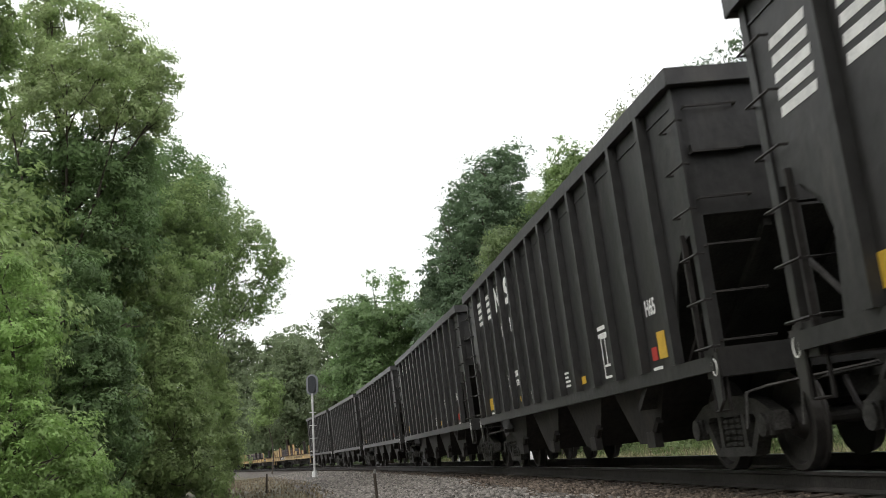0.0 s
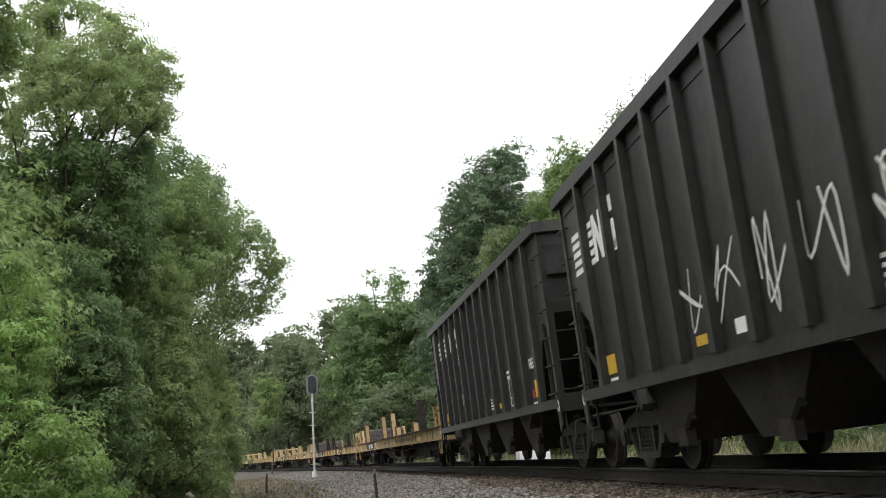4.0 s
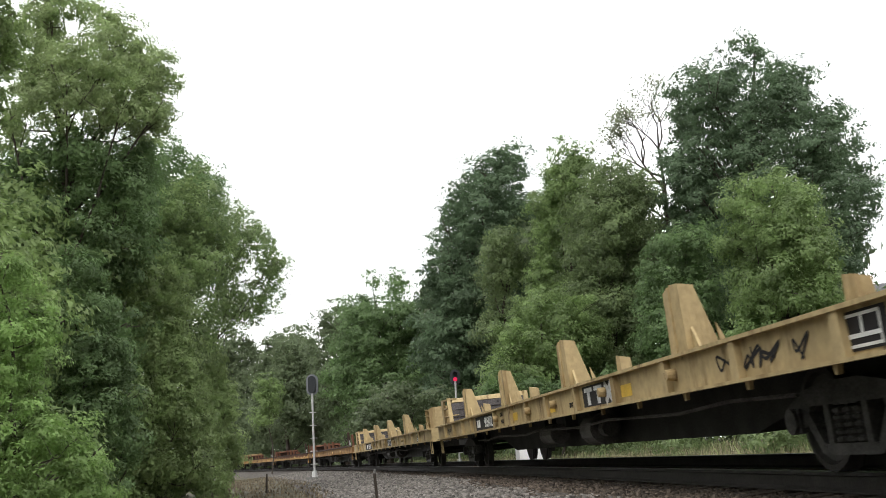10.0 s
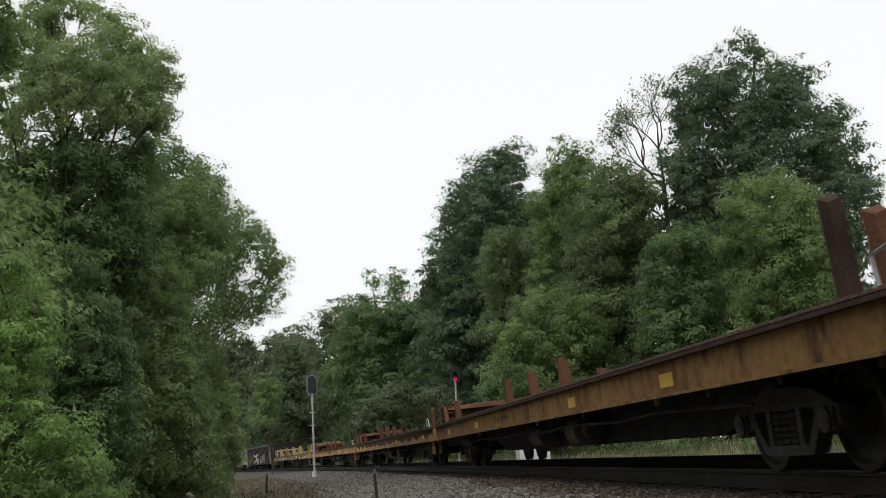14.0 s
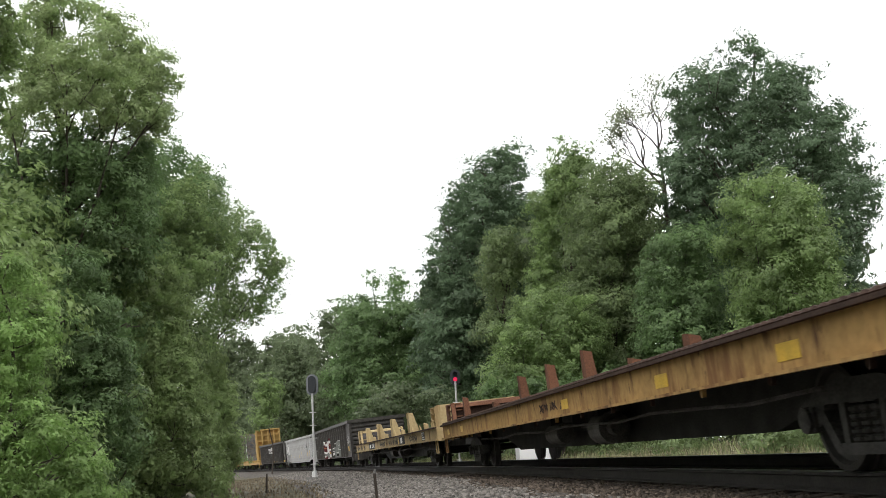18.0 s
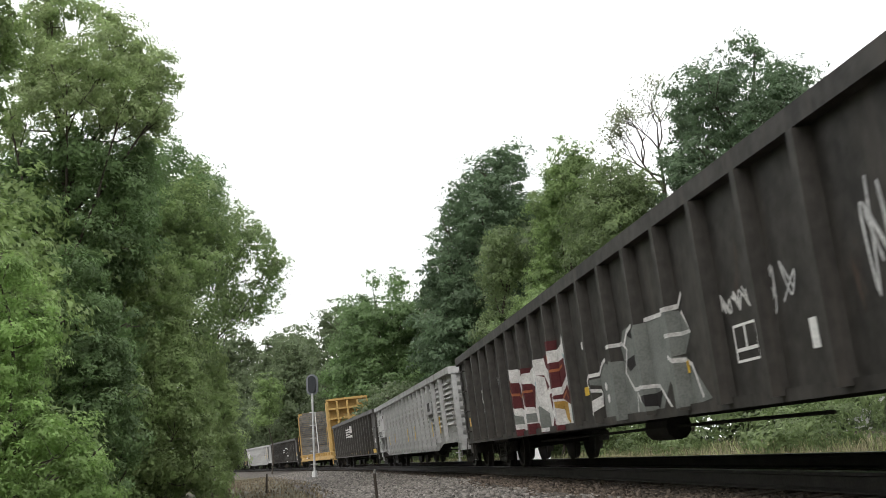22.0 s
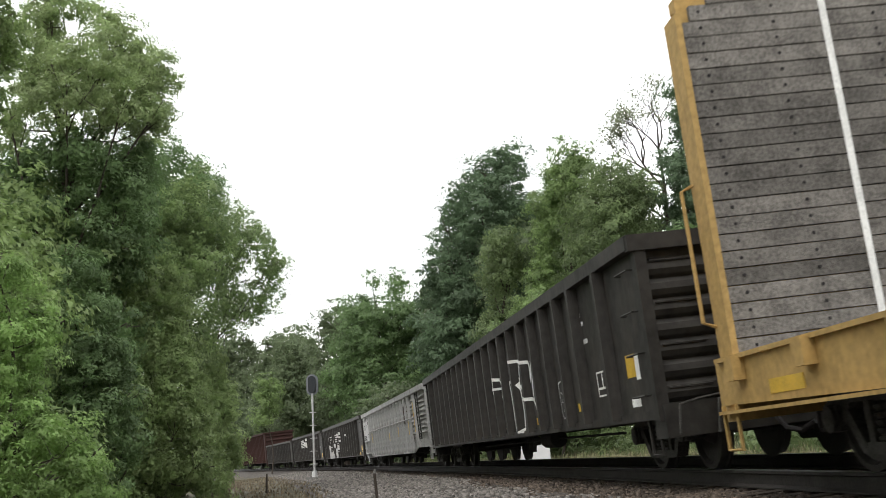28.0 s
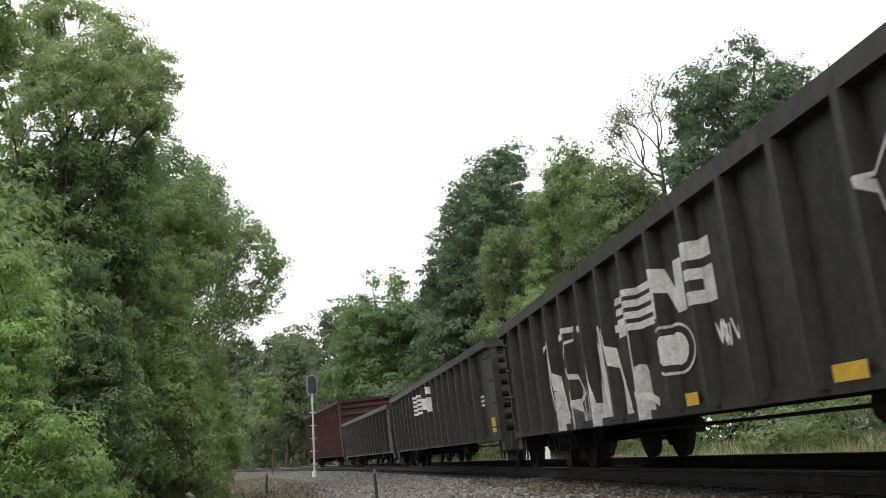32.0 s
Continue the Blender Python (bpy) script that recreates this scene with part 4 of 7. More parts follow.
def scrawl(car, x0, x1, z0, z1, y, material, seed, strokes=7, width=0.035, label="looping spray-painted scrawl"):
    """Loose spray-can letters, each one sweep of the can, laid on the car's side."""
    rng = random.Random(seed)
    step = (x1 - x0) / strokes
    for k in range(strokes):
        cx, up, knots = x0 + (k + 0.5) * step, rng.random() < 0.5, []
        for i in range(rng.randint(5, 8)):
            up = not up
            knots.append((cx + step * rng.uniform(-0.55, 0.55), z0 + (z1 - z0) * ((rng.uniform(0.62, 1.0) if up else rng.uniform(0.0, 0.38)))))
        part("scrawl_stroke", ribbon(curve_through(knots), width * rng.uniform(0.75, 1.1), y - 0.0004 * (k % 4)), material, car, label if k == 0 else "")


RIB_FOOT, RIB_FACE, RIB_OUT = 0.068, 0.05, 0.14  # half widths and depth of a gondola's hat-shaped side ribs


def cut(pts, x0, x1):
    """The part of a polygon between two uprights."""
    for side, lim in ((1, x0), (-1, x1)):
        out = []
        for (xa, za), (xb, zb) in zip(pts, pts[1:] + pts[:1]):
            ia, ib = side * (xa - lim) >= 0, side * (xb - lim) >= 0
            if ia:
                out.append((xa, za))
            if ia != ib:
                out.append((lim, za + (zb - za) * (lim - xa) / (xb - xa)))
        pts = out
        if len(pts) < 3:
            return []
    return pts


def spray(car, polys, y, ribs, material, name="sprayed_shape", label="", lift=0.003):
    """Paint laid on the side and over its ribs, each shape in one connected piece."""
    s = Shape()
    xs = sorted(ribs)
    foot, face = RIB_FOOT + 0.005, RIB_FACE + 0.005
    bays = list(zip([-99] + [r + foot for r in xs], [r - foot for r in xs] + [99]))
    for pts in polys:
        for x0, x1 in bays:
            c = cut(pts, x0, x1)
            if c:
                s.add([(px, y - lift, pz) for px, pz in c], [tuple(range(len(c)))])
        for r in xs:
            c = cut(pts, r - face, r + face)
            if c:
                s.add([(px, y - RIB_OUT - lift, pz) for px, pz in c], [tuple(range(len(c)))])
            for k in (-1, 1):
                c = cut(pts, min(r + k * foot, r + k * face), max(r + k * foot, r + k * face))
                if c:
                    s.add([(px, y - lift - (foot - abs(px - r)) / (foot - face) * RIB_OUT, pz) for px, pz in c], [tuple(range(len(c)))])
    me = s.mesh(name, material)
    bm = bmesh.new()
    bm.from_mesh(me)
    bmesh.ops.remove_doubles(bm, verts=bm.verts, dist=0.0003)
    bm.to_mesh(me)
    bm.free()
    return part(name, me, None, car, label)


def stroke(pts, width):
    """Quads along a line, joined at their ends."""
    side = []
    for i, (px, pz) in enumerate(pts):
        (xa, za), (xb, zb) = pts[max(0, i - 1)], pts[min(len(pts) - 1, i + 1)]
        d = math.hypot(xb - xa, zb - za) or 1
        nx, nz = -(zb - za) / d * width / 2, (xb - xa) / d * width / 2
        side.append(((px - nx, pz - nz), (px + nx, pz + nz)))
    return [[a[0], b[0], b[1], a[1]] for a, b in zip(side, side[1:])]


def outline(car, pts, y, material, width=0.04, name="spray_line", label="", ribs=()):
    """One sprayed line through the points."""
    if not ribs:
        return part(name, ribbon(pts, width, y - 0.005), material, car, label)
    return spray(car, stroke(pts, width), y, ribs, material, name, label, 0.005)


def data_frame(car, x0, x1, z0, z1, y):
    f = Shape()
    t = 0.022
    f.box(x0, x0 + t, y - 0.003, y, z0, z1).box(x1 - t, x1, y - 0.003, y, z0, z1).box(x0, x1, y - 0.003, y, z0, z0 + t).box(x0, x1, y - 0.003, y, z1 - t, z1)
    m = (x0 + x1) / 2
    f.box(m - 0.015, m + 0.015, y - 0.003, y, z0 + (z1 - z0) * 0.3, z1).box(x0, x1, y - 0.003, y, z0 + (z1 - z0) * 0.28, z0 + (z1 - z0) * 0.28 + 0.03)
    return part("stencil_frame", f, WHITE, car, "white stencilled frame")


def herald(car, x0, x1, z0, z1, y, n=5, ribs=(), paint=None):
    """Slanted stripes running into two slanted blocks."""
    xm = x0 + (x1 - x0) * 0.5
    h = (z1 - z0) / n
    for k in range(n):
        z = z0 + k * h
        spray(car, [[(x0, z), (xm, z), (xm + 0.04, z + h * 0.62), (x0 + 0.04, z + h * 0.62)]], y, ribs, paint or WHITE, "stripe", "white herald stripe")
    w = (x1 - xm) / 2
    u = (z1 - z0)
    a = xm + 0.02
    spray(car, [[(a, z0), (a + w * 0.28, z0), (a + w * 0.3, z1), (a + 0.03, z1)], [(a + w * 0.3, z1), (a + w * 0.28, z1 - 0.45 * u), (a + w * 0.62, z0), (a + w * 0.7, z0 + 0.4 * u)],
                [(a + w * 0.62, z0), (a + w * 0.92, z0), (a + w * 0.95, z1), (a + w * 0.67, z1)]], y, ribs, paint or WHITE, "herald_block", "white herald block")
    a += w
    spray(car, [[(a, z1 - 0.24 * u), (a + w * 0.9, z1 - 0.24 * u), (a + w * 0.9, z1 + 0.05), (a, z1 + 0.05)], [(a, z0 + 0.4 * u), (a + w * 0.3, z0 + 0.4 * u), (a + w * 0.3, z1 - 0.2 * u), (a, z1 - 0.2 * u)],
                [(a, z0 + 0.4 * u), (a + w * 0.9, z0 + 0.4 * u), (a + w * 0.9, z0 + 0.6 * u), (a, z0 + 0.6 * u)], [(a + w * 0.6, z0), (a + w * 0.9, z0), (a + w * 0.9, z0 + 0.45 * u), (a + w * 0.6, z0 + 0.45 * u)],
                [(a, z0 - 0.02), (a + w * 0.9, z0 - 0.02), (a + w * 0.9, z0 + 0.2 * u), (a, z0 + 0.2 * u)]], y, ribs, paint or WHITE, "herald_block", "white herald block", 0.0035)


TRAIN = []  # (car, place of its middle along the track at the start, half the distance between bogies)


def add_car(car, s0, s1, half):
    TRAIN.append((car, (s0 + s1) / 2, half))
    return car


def underframe(car, half, xb, z0=0.62, z1=1.0):
    part("centre_sill", Shape().box(-half, half, -0.3, 0.3, z0, z1), UNDER, car)
    for x in xb:
        bogie(car, x)
    for d in (-1, 1):
        coupler(car, d * half, d)


HOPPER_RIBS = (6.36, 5.25, 4.2, 3.18, 2.2, 1.22, 0.25, -0.72, -1.66, -2.62, -3.6, -4.63, -5.74)


def hopper(label, number, extra):
    car = thing("hopper_car", label, "railway car", "coal hopper cars")
    H, B, TOP, LOW, FRONT, REAR = 7.4, 1.53, 3.69, 1.13, 7.32, -7.05
    side = [(-6.28, LOW), (6.28, LOW), (6.42, 1.6), (6.62, 2.0), (6.9, 2.22), (FRONT, 2.32), (FRONT, TOP), (REAR, TOP), (REAR, 2.24), (-6.55, 2.14), (-6.28, 1.98), (-6.18, 1.74)]
    for s in (-1, 1):
        part("side_sheet", Shape().slab(side, s * B - 0.012, s * B + 0.012), BLACK, car)
        part("side_sill", Shape().box(REAR, FRONT, s * B - 0.06, s * B + 0.05, LOW - 0.14, LOW), BLACK, car)
        chord = Shape().box(REAR - 0.1, FRONT + 0.1, s * (B + 0.03) - 0.075, s * (B + 0.03) + 0.075, TOP - 0.02, TOP + 0.14)
        part("top_chord", chord, BLACK, car)
    rib = Shape().slab([(-0.07, LOW), (0.07, LOW), (0.05, TOP - 0.02), (-0.05, TOP - 0.02)], -B - 0.11, -B - 0.012).mesh("rib", BLACK)
    for x in HOPPER_RIBS:
        part("rib", rib, None, car, at=pose(x, 0, 0))
    far = Shape()
    for x in HOPPER_RIBS:
        far.box(x - 0.06, x + 0.06, B + 0.012, B + 0.1, LOW, TOP)
    part("far_ribs", far, BLACK, car)
    for d in (-1, 1):
        e = FRONT if d > 0 else REAR

        def span(a, b):
            return min(e + d * a, e + d * b), max(e + d * a, e + d * b)
        part("end_sheet", Shape().box(*span(-0.04, 0), -B, B, 2.42, TOP + 0.1), BLACK, car)
        part("end_rib", Shape().box(*span(0, 0.07), -B + 0.05, B - 0.05, 3.02, 3.08), BLACK, car)
        part("end_chord", Shape().box(*span(-0.02, 0.12), -B - 0.1, B + 0.1, TOP - 0.03, TOP + 0.13), BLACK, car)
        part("slope_sheet", Shape().slab([(e - d * 0.02, 2.42), (d * 4.6, 0.75), (d * 4.56, 0.82), (e - d * 0.06, 2.49)][::d], -B + 0.02, B - 0.02), UNDER, car)
        for yy in (-0.8, 0.0, 0.8):
            part("slope_stiffener", Shape().slab([(e - d * 0.1, 2.4), (d * 5.2, 1.13), (d * 5.2, 1.02), (e - d * 0.1, 2.28)][::d], yy - 0.04, yy + 0.04), UNDER, car)
        part("end_sill", Shape().box(*span(-0.3, 0.08), -B - 0.02, B + 0.02, LOW - 0.2, LOW + 0.06), BLACK, car)
        part("end_platform", Shape().box(*span(-1.1, -0.3), -B + 0.1, B - 0.1, LOW - 0.04, LOW), UNDER, car)
        for yy in (-B + 0.02, -0.55, 0.55, B - 0.02):
            part("corner_post", Shape().box(*span(-0.12, 0), yy - 0.055, yy + 0.055, LOW, 2.6 if abs(yy) < 1 else TOP), BLACK, car)
        ladder(car, e, -B + 0.05, 1.25, 3.45, BLACK_B, across_end=d, n=6)
        ladder(car, e - 0.3 if d > 0 else e, -B - 0.03, 1.2, 3.3, BLACK_B, n=6)
        part("ladder_rail", Shape().box(e - d * 0.34 - 0.022, e - d * 0.34 + 0.022, -B - 0.05, -B + 0.0, LOW, 2.3), BLACK_B, car)
        part("diagonal_brace", Shape().rod((e - d * 0.95, -B + 0.06, LOW), (e - d * 0.1, -B + 0.06, 1.72), 0.025), BLACK_B, car)
        stirrup(car, e - d * 0.15, LOW - 0.1, BLACK_B)
        bracket = part("tow_bracket", Shape().slab([(e - d * 0.12, LOW + 0.02), (e + d * 0.1, LOW + 0.02), (e + d * 0.06, 0.72), (e - d * 0.08, 0.62)][::d], -B - 0.05, -B - 0.025), BLACK, car)
        ring = Shape().path([(e + 0.055 * math.cos(0.5236 * k), -B - 0.053, LOW - 0.11 + 0.075 * math.sin(0.5236 * k)) for k in range(13)], 0.008, 4)
        part("painted_ring", ring, WHITE, bracket, "white painted ring")
    for i, x in enumerate((-4.05, -1.35, 1.35, 4.05)):
        w = 1.05
        chute = Shape()
        top = [(x - w, -1.35, LOW - 0.1), (x + w, -1.35, LOW - 0.1), (x + w, 1.35, LOW - 0.1), (x - w, 1.35, LOW - 0.1)]
        bot = [(x - 0.42, -1.28, 0.36), (x + 0.35, -1.28, 0.36), (x + 0.35, 1.28, 0.36), (x - 0.42, 1.28, 0.36)]
        chute.add(top + bot, [(0, 1, 2, 3), (7, 6, 5, 4), (0, 4, 5, 1), (1, 5, 6, 2), (2, 6, 7, 3), (3, 7, 4, 0)])
        c = part("chute", chute, BLACK_B, car, "tapered bottom discharge chute")
        part("door_latch", Shape().rod((x + 0.35, -1.33, 0.42), (x + 0.62, -1.33, 0.62), 0.05).box(x + 0.2, x + 0.5, -1.38, -1.28, 0.32, 0.5), BLACK_B, c)
    underframe(car, 7.25, (-6.15, 6.15))
    y = -B - 0.013
    plate(car, "reflector", 5.72, 5.98, 1.24, 1.52, y - 0.003, PATCH, "yellow reflective square")
    plate(car, "decal", 5.48, 5.66, 1.24, 1.38, y - 0.003, REDP, "small red decal")
    plate(car, "reflector", 2.1, 2.48, 1.22, 1.32, y, PATCH)
    plate(car, "reflector", -2.3, -1.9, 1.24, 1.335, y, PATCH)
    plate(car, "reflector", -5.72, -5.27, 1.24, 1.47, y, PATCH, "yellow reflective square")
    plate(car, "data_plate", -1.27, -1.0, 1.24, 1.37, y, WHITE, "small white data plate")
    part("weld_seam", Shape().box(REAR + 0.1, FRONT - 0.1, y - 0.012, y, 3.5, 3.52), BLACK, car)
    frame_box = Shape()
    for a in (0, 1):
        frame_box.box(3.48 + a * 0.36, 3.51 + a * 0.36, y - 0.003, y, 1.2, 1.72).box(3.48, 3.87, y - 0.003, y, 1.2 + a * 0.49, 1.23 + a * 0.49)
    frame_box.box(3.66, 3.69, y - 0.003, y, 1.35, 1.72).box(3.48, 3.86, y - 0.003, y, 1.34, 1.37)
    part("stencil_frame", frame_box, WHITE, car, "white stencilled consolidated frame")
    small_bars(car, 3.4, 1.85, 2, 0.55, y, WHITE)
    small_bars(car, 2.0, 1.45, 4, 0.3, y, WHITE, 0.03, 0.06)
    small_bars(car, 5.45, 1.17, 1, 0.5, y, WHITE, 0.05)
    small_bars(car, 1.3, 1.45, 4, 0.3, y, WHITE, 0.03, 0.06)
    small_bars(car, -5.62, 1.19, 1, 0.42, y, WHITE, 0.035)
    letters(car, "H65", 5.45, 1.72, 0.17, y, WHITE)
    # herald: slanted stripes and two slanted blocks
    extra(car, y)
    return car


RIBS = {1: (-12.5, -10.9, -9.15, -5.2, -3.3, -1.35, 0.36, 2.15, 3.97, 5.8, 7.6, 9.4, 11.2),
        2: (-12.5, -10.7, -9.0, -7.45, -4.1, -2.3, -0.75, 0.9, 2.85, 4.85, 6.8, 8.7, 10.6), 3: (-12.3, -10.6, -8.9, -3.75, -2.3, -0.6, 1.4, 3.7, 5.6, 7.5, 9.4, 11.2)}


def flatcar(kind, seed):
    """A long converted flat car with stakes, end boxes and stacked timbers."""
    paint, dark, lab = {"yellow": (YELLOW, OLDYEL, "cream-yellow long flat car with tapered stakes and timbers"),
                        "worn": (OLDYEL, DKRUST, "dirty yellow flat car with pale stakes, covered in black graffiti"),
                        "old": (OLDYEL, DKRUST, "rust-streaked yellow flat car with worn wooden stakes and timbers"),
                        "brown": (DARKYEL, DKRUST, "dark rust-stained flat car with a lumpy deck edge"),
                        "rust": (RUSTYEL, DKRUST, "rust-eaten yellow-brown flat car with a lumpy deck edge")}[kind]
    rng = random.Random(seed)
    car = thing("flat_car", lab, "railway car", "work train flat cars")
    H, B, T, LOW = (13.87 if kind in ("rust", "brown") else 14.2 if seed == 20 else 14.45), 1.5, 1.22, 0.87
    E = 13.5 if kind in ("rust", "brown") else 13.7
    for s in (-1, 1):
        part("side_sill", Shape().box(-H, E, s * B - 0.02, s * B + 0.02, LOW, T), paint, car)
        part("sill_flange", Shape().box(-H, E, min(s * B, s * (B + 0.1)), max(s * B, s * (B + 0.1)), T - 0.025, T + 0.01), dark if kind != "yellow" else paint, car)
        part("sill_flange", Shape().box(-H, E, min(s * B, s * (B + 0.09)), max(s * B, s * (B + 0.09)), LOW - 0.03, LOW), paint, car)
    part("deck", Shape().box(-H, E, -B + 0.02, B - 0.02, T - 0.1, T - 0.03), DKRUST, car, "worn dark steel deck")
    part("belly_girder", Shape().slab([(-8.2, 0.62), (-6.8, 0.36), (6.8, 0.36), (8.2, 0.62), (E, 0.62), (E, 1.1), (-H, 1.1), (-H, 0.62)], -0.7, 0.7), UNDER, car)
    for x in RIBS.get(seed - 20, ()):
        part("rib", Shape().slab([(x - 0.09, LOW), (x + 0.09, LOW), (x + 0.06, T - 0.025), (x - 0.06, T - 0.025)], -B - 0.085, -B - 0.02), paint, car)
    for i in range(16):
        x = -12.0 + i * 1.6
        part("tie_down", Shape().slab([(x - 0.045, LOW - 0.03), (x - 0.02, LOW - 0.1), (x + 0.02, LOW - 0.1), (x + 0.045, LOW - 0.03)], -B - 0.03, -B + 0.01), dark if i % 4 else paint, car)
    part("brake_pipe", Shape().path([(-9 + 1.5 * i, -1.2, 0.68 + 0.03 * math.sin(i * 2.1 + seed)) for i in range(13)], 0.02, 5), TIMBER, car)
    part("air_reservoir", Shape().rod((-1.75, -1.02, 0.6), (-0.8, -1.02, 0.6), 0.17, n=14), TANKM, car, "dusty grey air tank")
    part("brake_cylinder", Shape().rod((1.45, -1.0, 0.6), (2.1, -1.0, 0.6), 0.23, n=14).rod((2.1, -1.0, 0.6), (2.35, -1.0, 0.6), 0.12, n=10), TANKM, car, "dusty grey brake cylinder")
    part("brake_rod", Shape().path([(0.4, -1.05, 0.66), (1.45, -1.0, 0.62)], 0.02, 5), TANKM, car)
    for k in range(3):
        part("hanger", Shape().box(-1.6 + 1.6 * k, -1.54 + 1.6 * k, -1.1, -0.9, 0.6, 0.95), UNDER, car)
    underframe(car, H + 0.05, (-10.95, 9.3) if kind in ("rust", "brown") else (-11.5, 9.5), 0.7, 1.05)
    for d in (-1, 1):
        x = E if d > 0 else -H
        part("end_sill", Shape().box(x - 0.03, x + 0.03, -B, B, LOW - 0.05, T), paint, car)
        stirrup(car, x - d * 0.35, LOW, paint)
    return car, paint, dark, rng


def stake(car, x, top, material, base=0.27, tip=0.13, long=0.28, y=-1.42, label="", foot=True, second=None):
    """An upright at the deck's edge: straight outside, sloping inside; second: another material for its forward half."""
    z0 = 1.2
    v = [(x, y, z0), (x + long, y, z0), (x + long, y + base, z0), (x, y + base, z0), (x + 0.02, y, top), (x + long - 0.02, y, top - 0.02), (x + long - 0.02, y + tip, top - 0.05), (x + 0.02, y + tip, top - 0.03)]
    faces = [(3, 2, 1, 0), (4, 5, 6, 7), (0, 1, 5, 4), (1, 2, 6, 5), (2, 3, 7, 6), (3, 0, 4, 7)]
    p = part("stake", Shape().add(v, faces), material, car, label)
    if foot:
        part("gusset", Shape().across([(y + base, z0), (y + base + 0.1, z0), (y + base - 0.03, z0 + (top - z0) * 0.4)], x + long - 0.03, x + long), material, p)
        part("gusset", Shape().slab([(x + long, z0), (x + long + 0.22, z0), (x + long, z0 + 0.28)], y + 0.06, y + 0.09), material, p)
    if second:
        part("facing", Shape().across([(y + 0.04, z0), (y + base * 0.75, z0), (y + tip * 0.95, top - 0.05), (y + 0.03, top - 0.05)], x + long, x + long + 0.03), second, p, "lighter worn facing board")
    return p


END = 0.75  # how far the stacked timbers reach across a flat car
BOX = [(3, 2, 1, 0), (4, 5, 6, 7), (0, 1, 5, 4), (1, 2, 6, 5), (2, 3, 7, 6), (3, 0, 4, 7)]


def rear_bulkhead(car, x0, x1, top, material, lining, seed, dark, cap=None):
    """The end wall behind: a ribbed box at the deck's edge, a wall across the car and, on its forward face, stacked timbers."""
    rng = random.Random(seed)
    w = part("bulkhead", Shape().box(x1 - 0.55, x1 - 0.4, -1.3, END, 1.19, top - 0.08), material, car, "steel end wall")
    part("cap", Shape().add([(x1 - 0.62, -1.28, top - 0.13), (x1 - 0.14, -1.28, top - 0.13), (x1 - 0.14, END, top - 0.16), (x1 - 0.62, END, top - 0.16), (x1 - 0.6, -1.28, top - 0.01), (x1 - 0.2, -1.26, top - 0.05), (x1 - 0.22, END - 0.05, top - 0.03), (x1 - 0.6, END, top - 0.05)], BOX), cap or material, w, "worn cap along the wall")
    part("end_cheek", Shape().slab([(x1 - 0.5, 1.19), (x1 + 0.02, 1.19), (x1 - 0.12, top - 0.05), (x1 - 0.5, top - 0.02)], END, END + 0.1), material, w)
    part("edge_plate", Shape().box(x0, x0 + 0.45, -1.4, -1.34, 1.19, top), material, w)
    part("edge_back", Shape().box(x0, x1 - 0.5, -1.16, -1.12, 1.19, top - 0.02), material, w)
    for k in range(4):
        z = 1.22 + (top - 1.25) * k / 3
        part("shelf", Shape().box(x0 + 0.42, x1 - 0.06 * k, -1.4, -1.12, z - 0.014, z + 0.014), material, w)
    part("cheek", Shape().slab([(x1 - 0.03, 1.19), (x1 + 0.03, 1.19), (x1 - 0.2, top), (x1 - 0.26, top)], -1.4, -1.3), material, w)
    if lining:
        n = 3
        h = (top - 0.14 - 1.19) / n
        for k in range(n):
            z = 1.19 + k * h
            part("timber", Shape().add([(x1 - 0.4, -1.3, z), (x1 - 0.08, -1.3 + rng.uniform(0, 0.03), z), (x1 - 0.08, END, z), (x1 - 0.4, END, z),
                                        (x1 - 0.4, -1.3, z + h - 0.012), (x1 - 0.08 - rng.uniform(0, 0.03), -1.3, z + h - 0.012), (x1 - 0.08, END, z + h - 0.012 - rng.uniform(0, 0.03)), (x1 - 0.4, END, z + h - 0.012)],
                                       [(3, 2, 1, 0), (4, 5, 6, 7), (0, 1, 5, 4), (1, 2, 6, 5), (2, 3, 7, 6), (3, 0, 4, 7)]), TIMBER, car, "weathered grey timber across the deck")
            for yy in (-0.85, -0.1, 0.55):
                part("bolt_hole", Shape().wheel([(x1 - 0.079, 0.022), (x1 - 0.072, 0.02)], 8, "x"), INK, car, at=pose(0, yy + rng.uniform(-0.1, 0.1), z + h / 2))
    else:
        part("wall_plate", Shape().box(x1 - 0.4, x1 - 0.36, -1.25, END, 1.19, top - 0.1), dark, w)


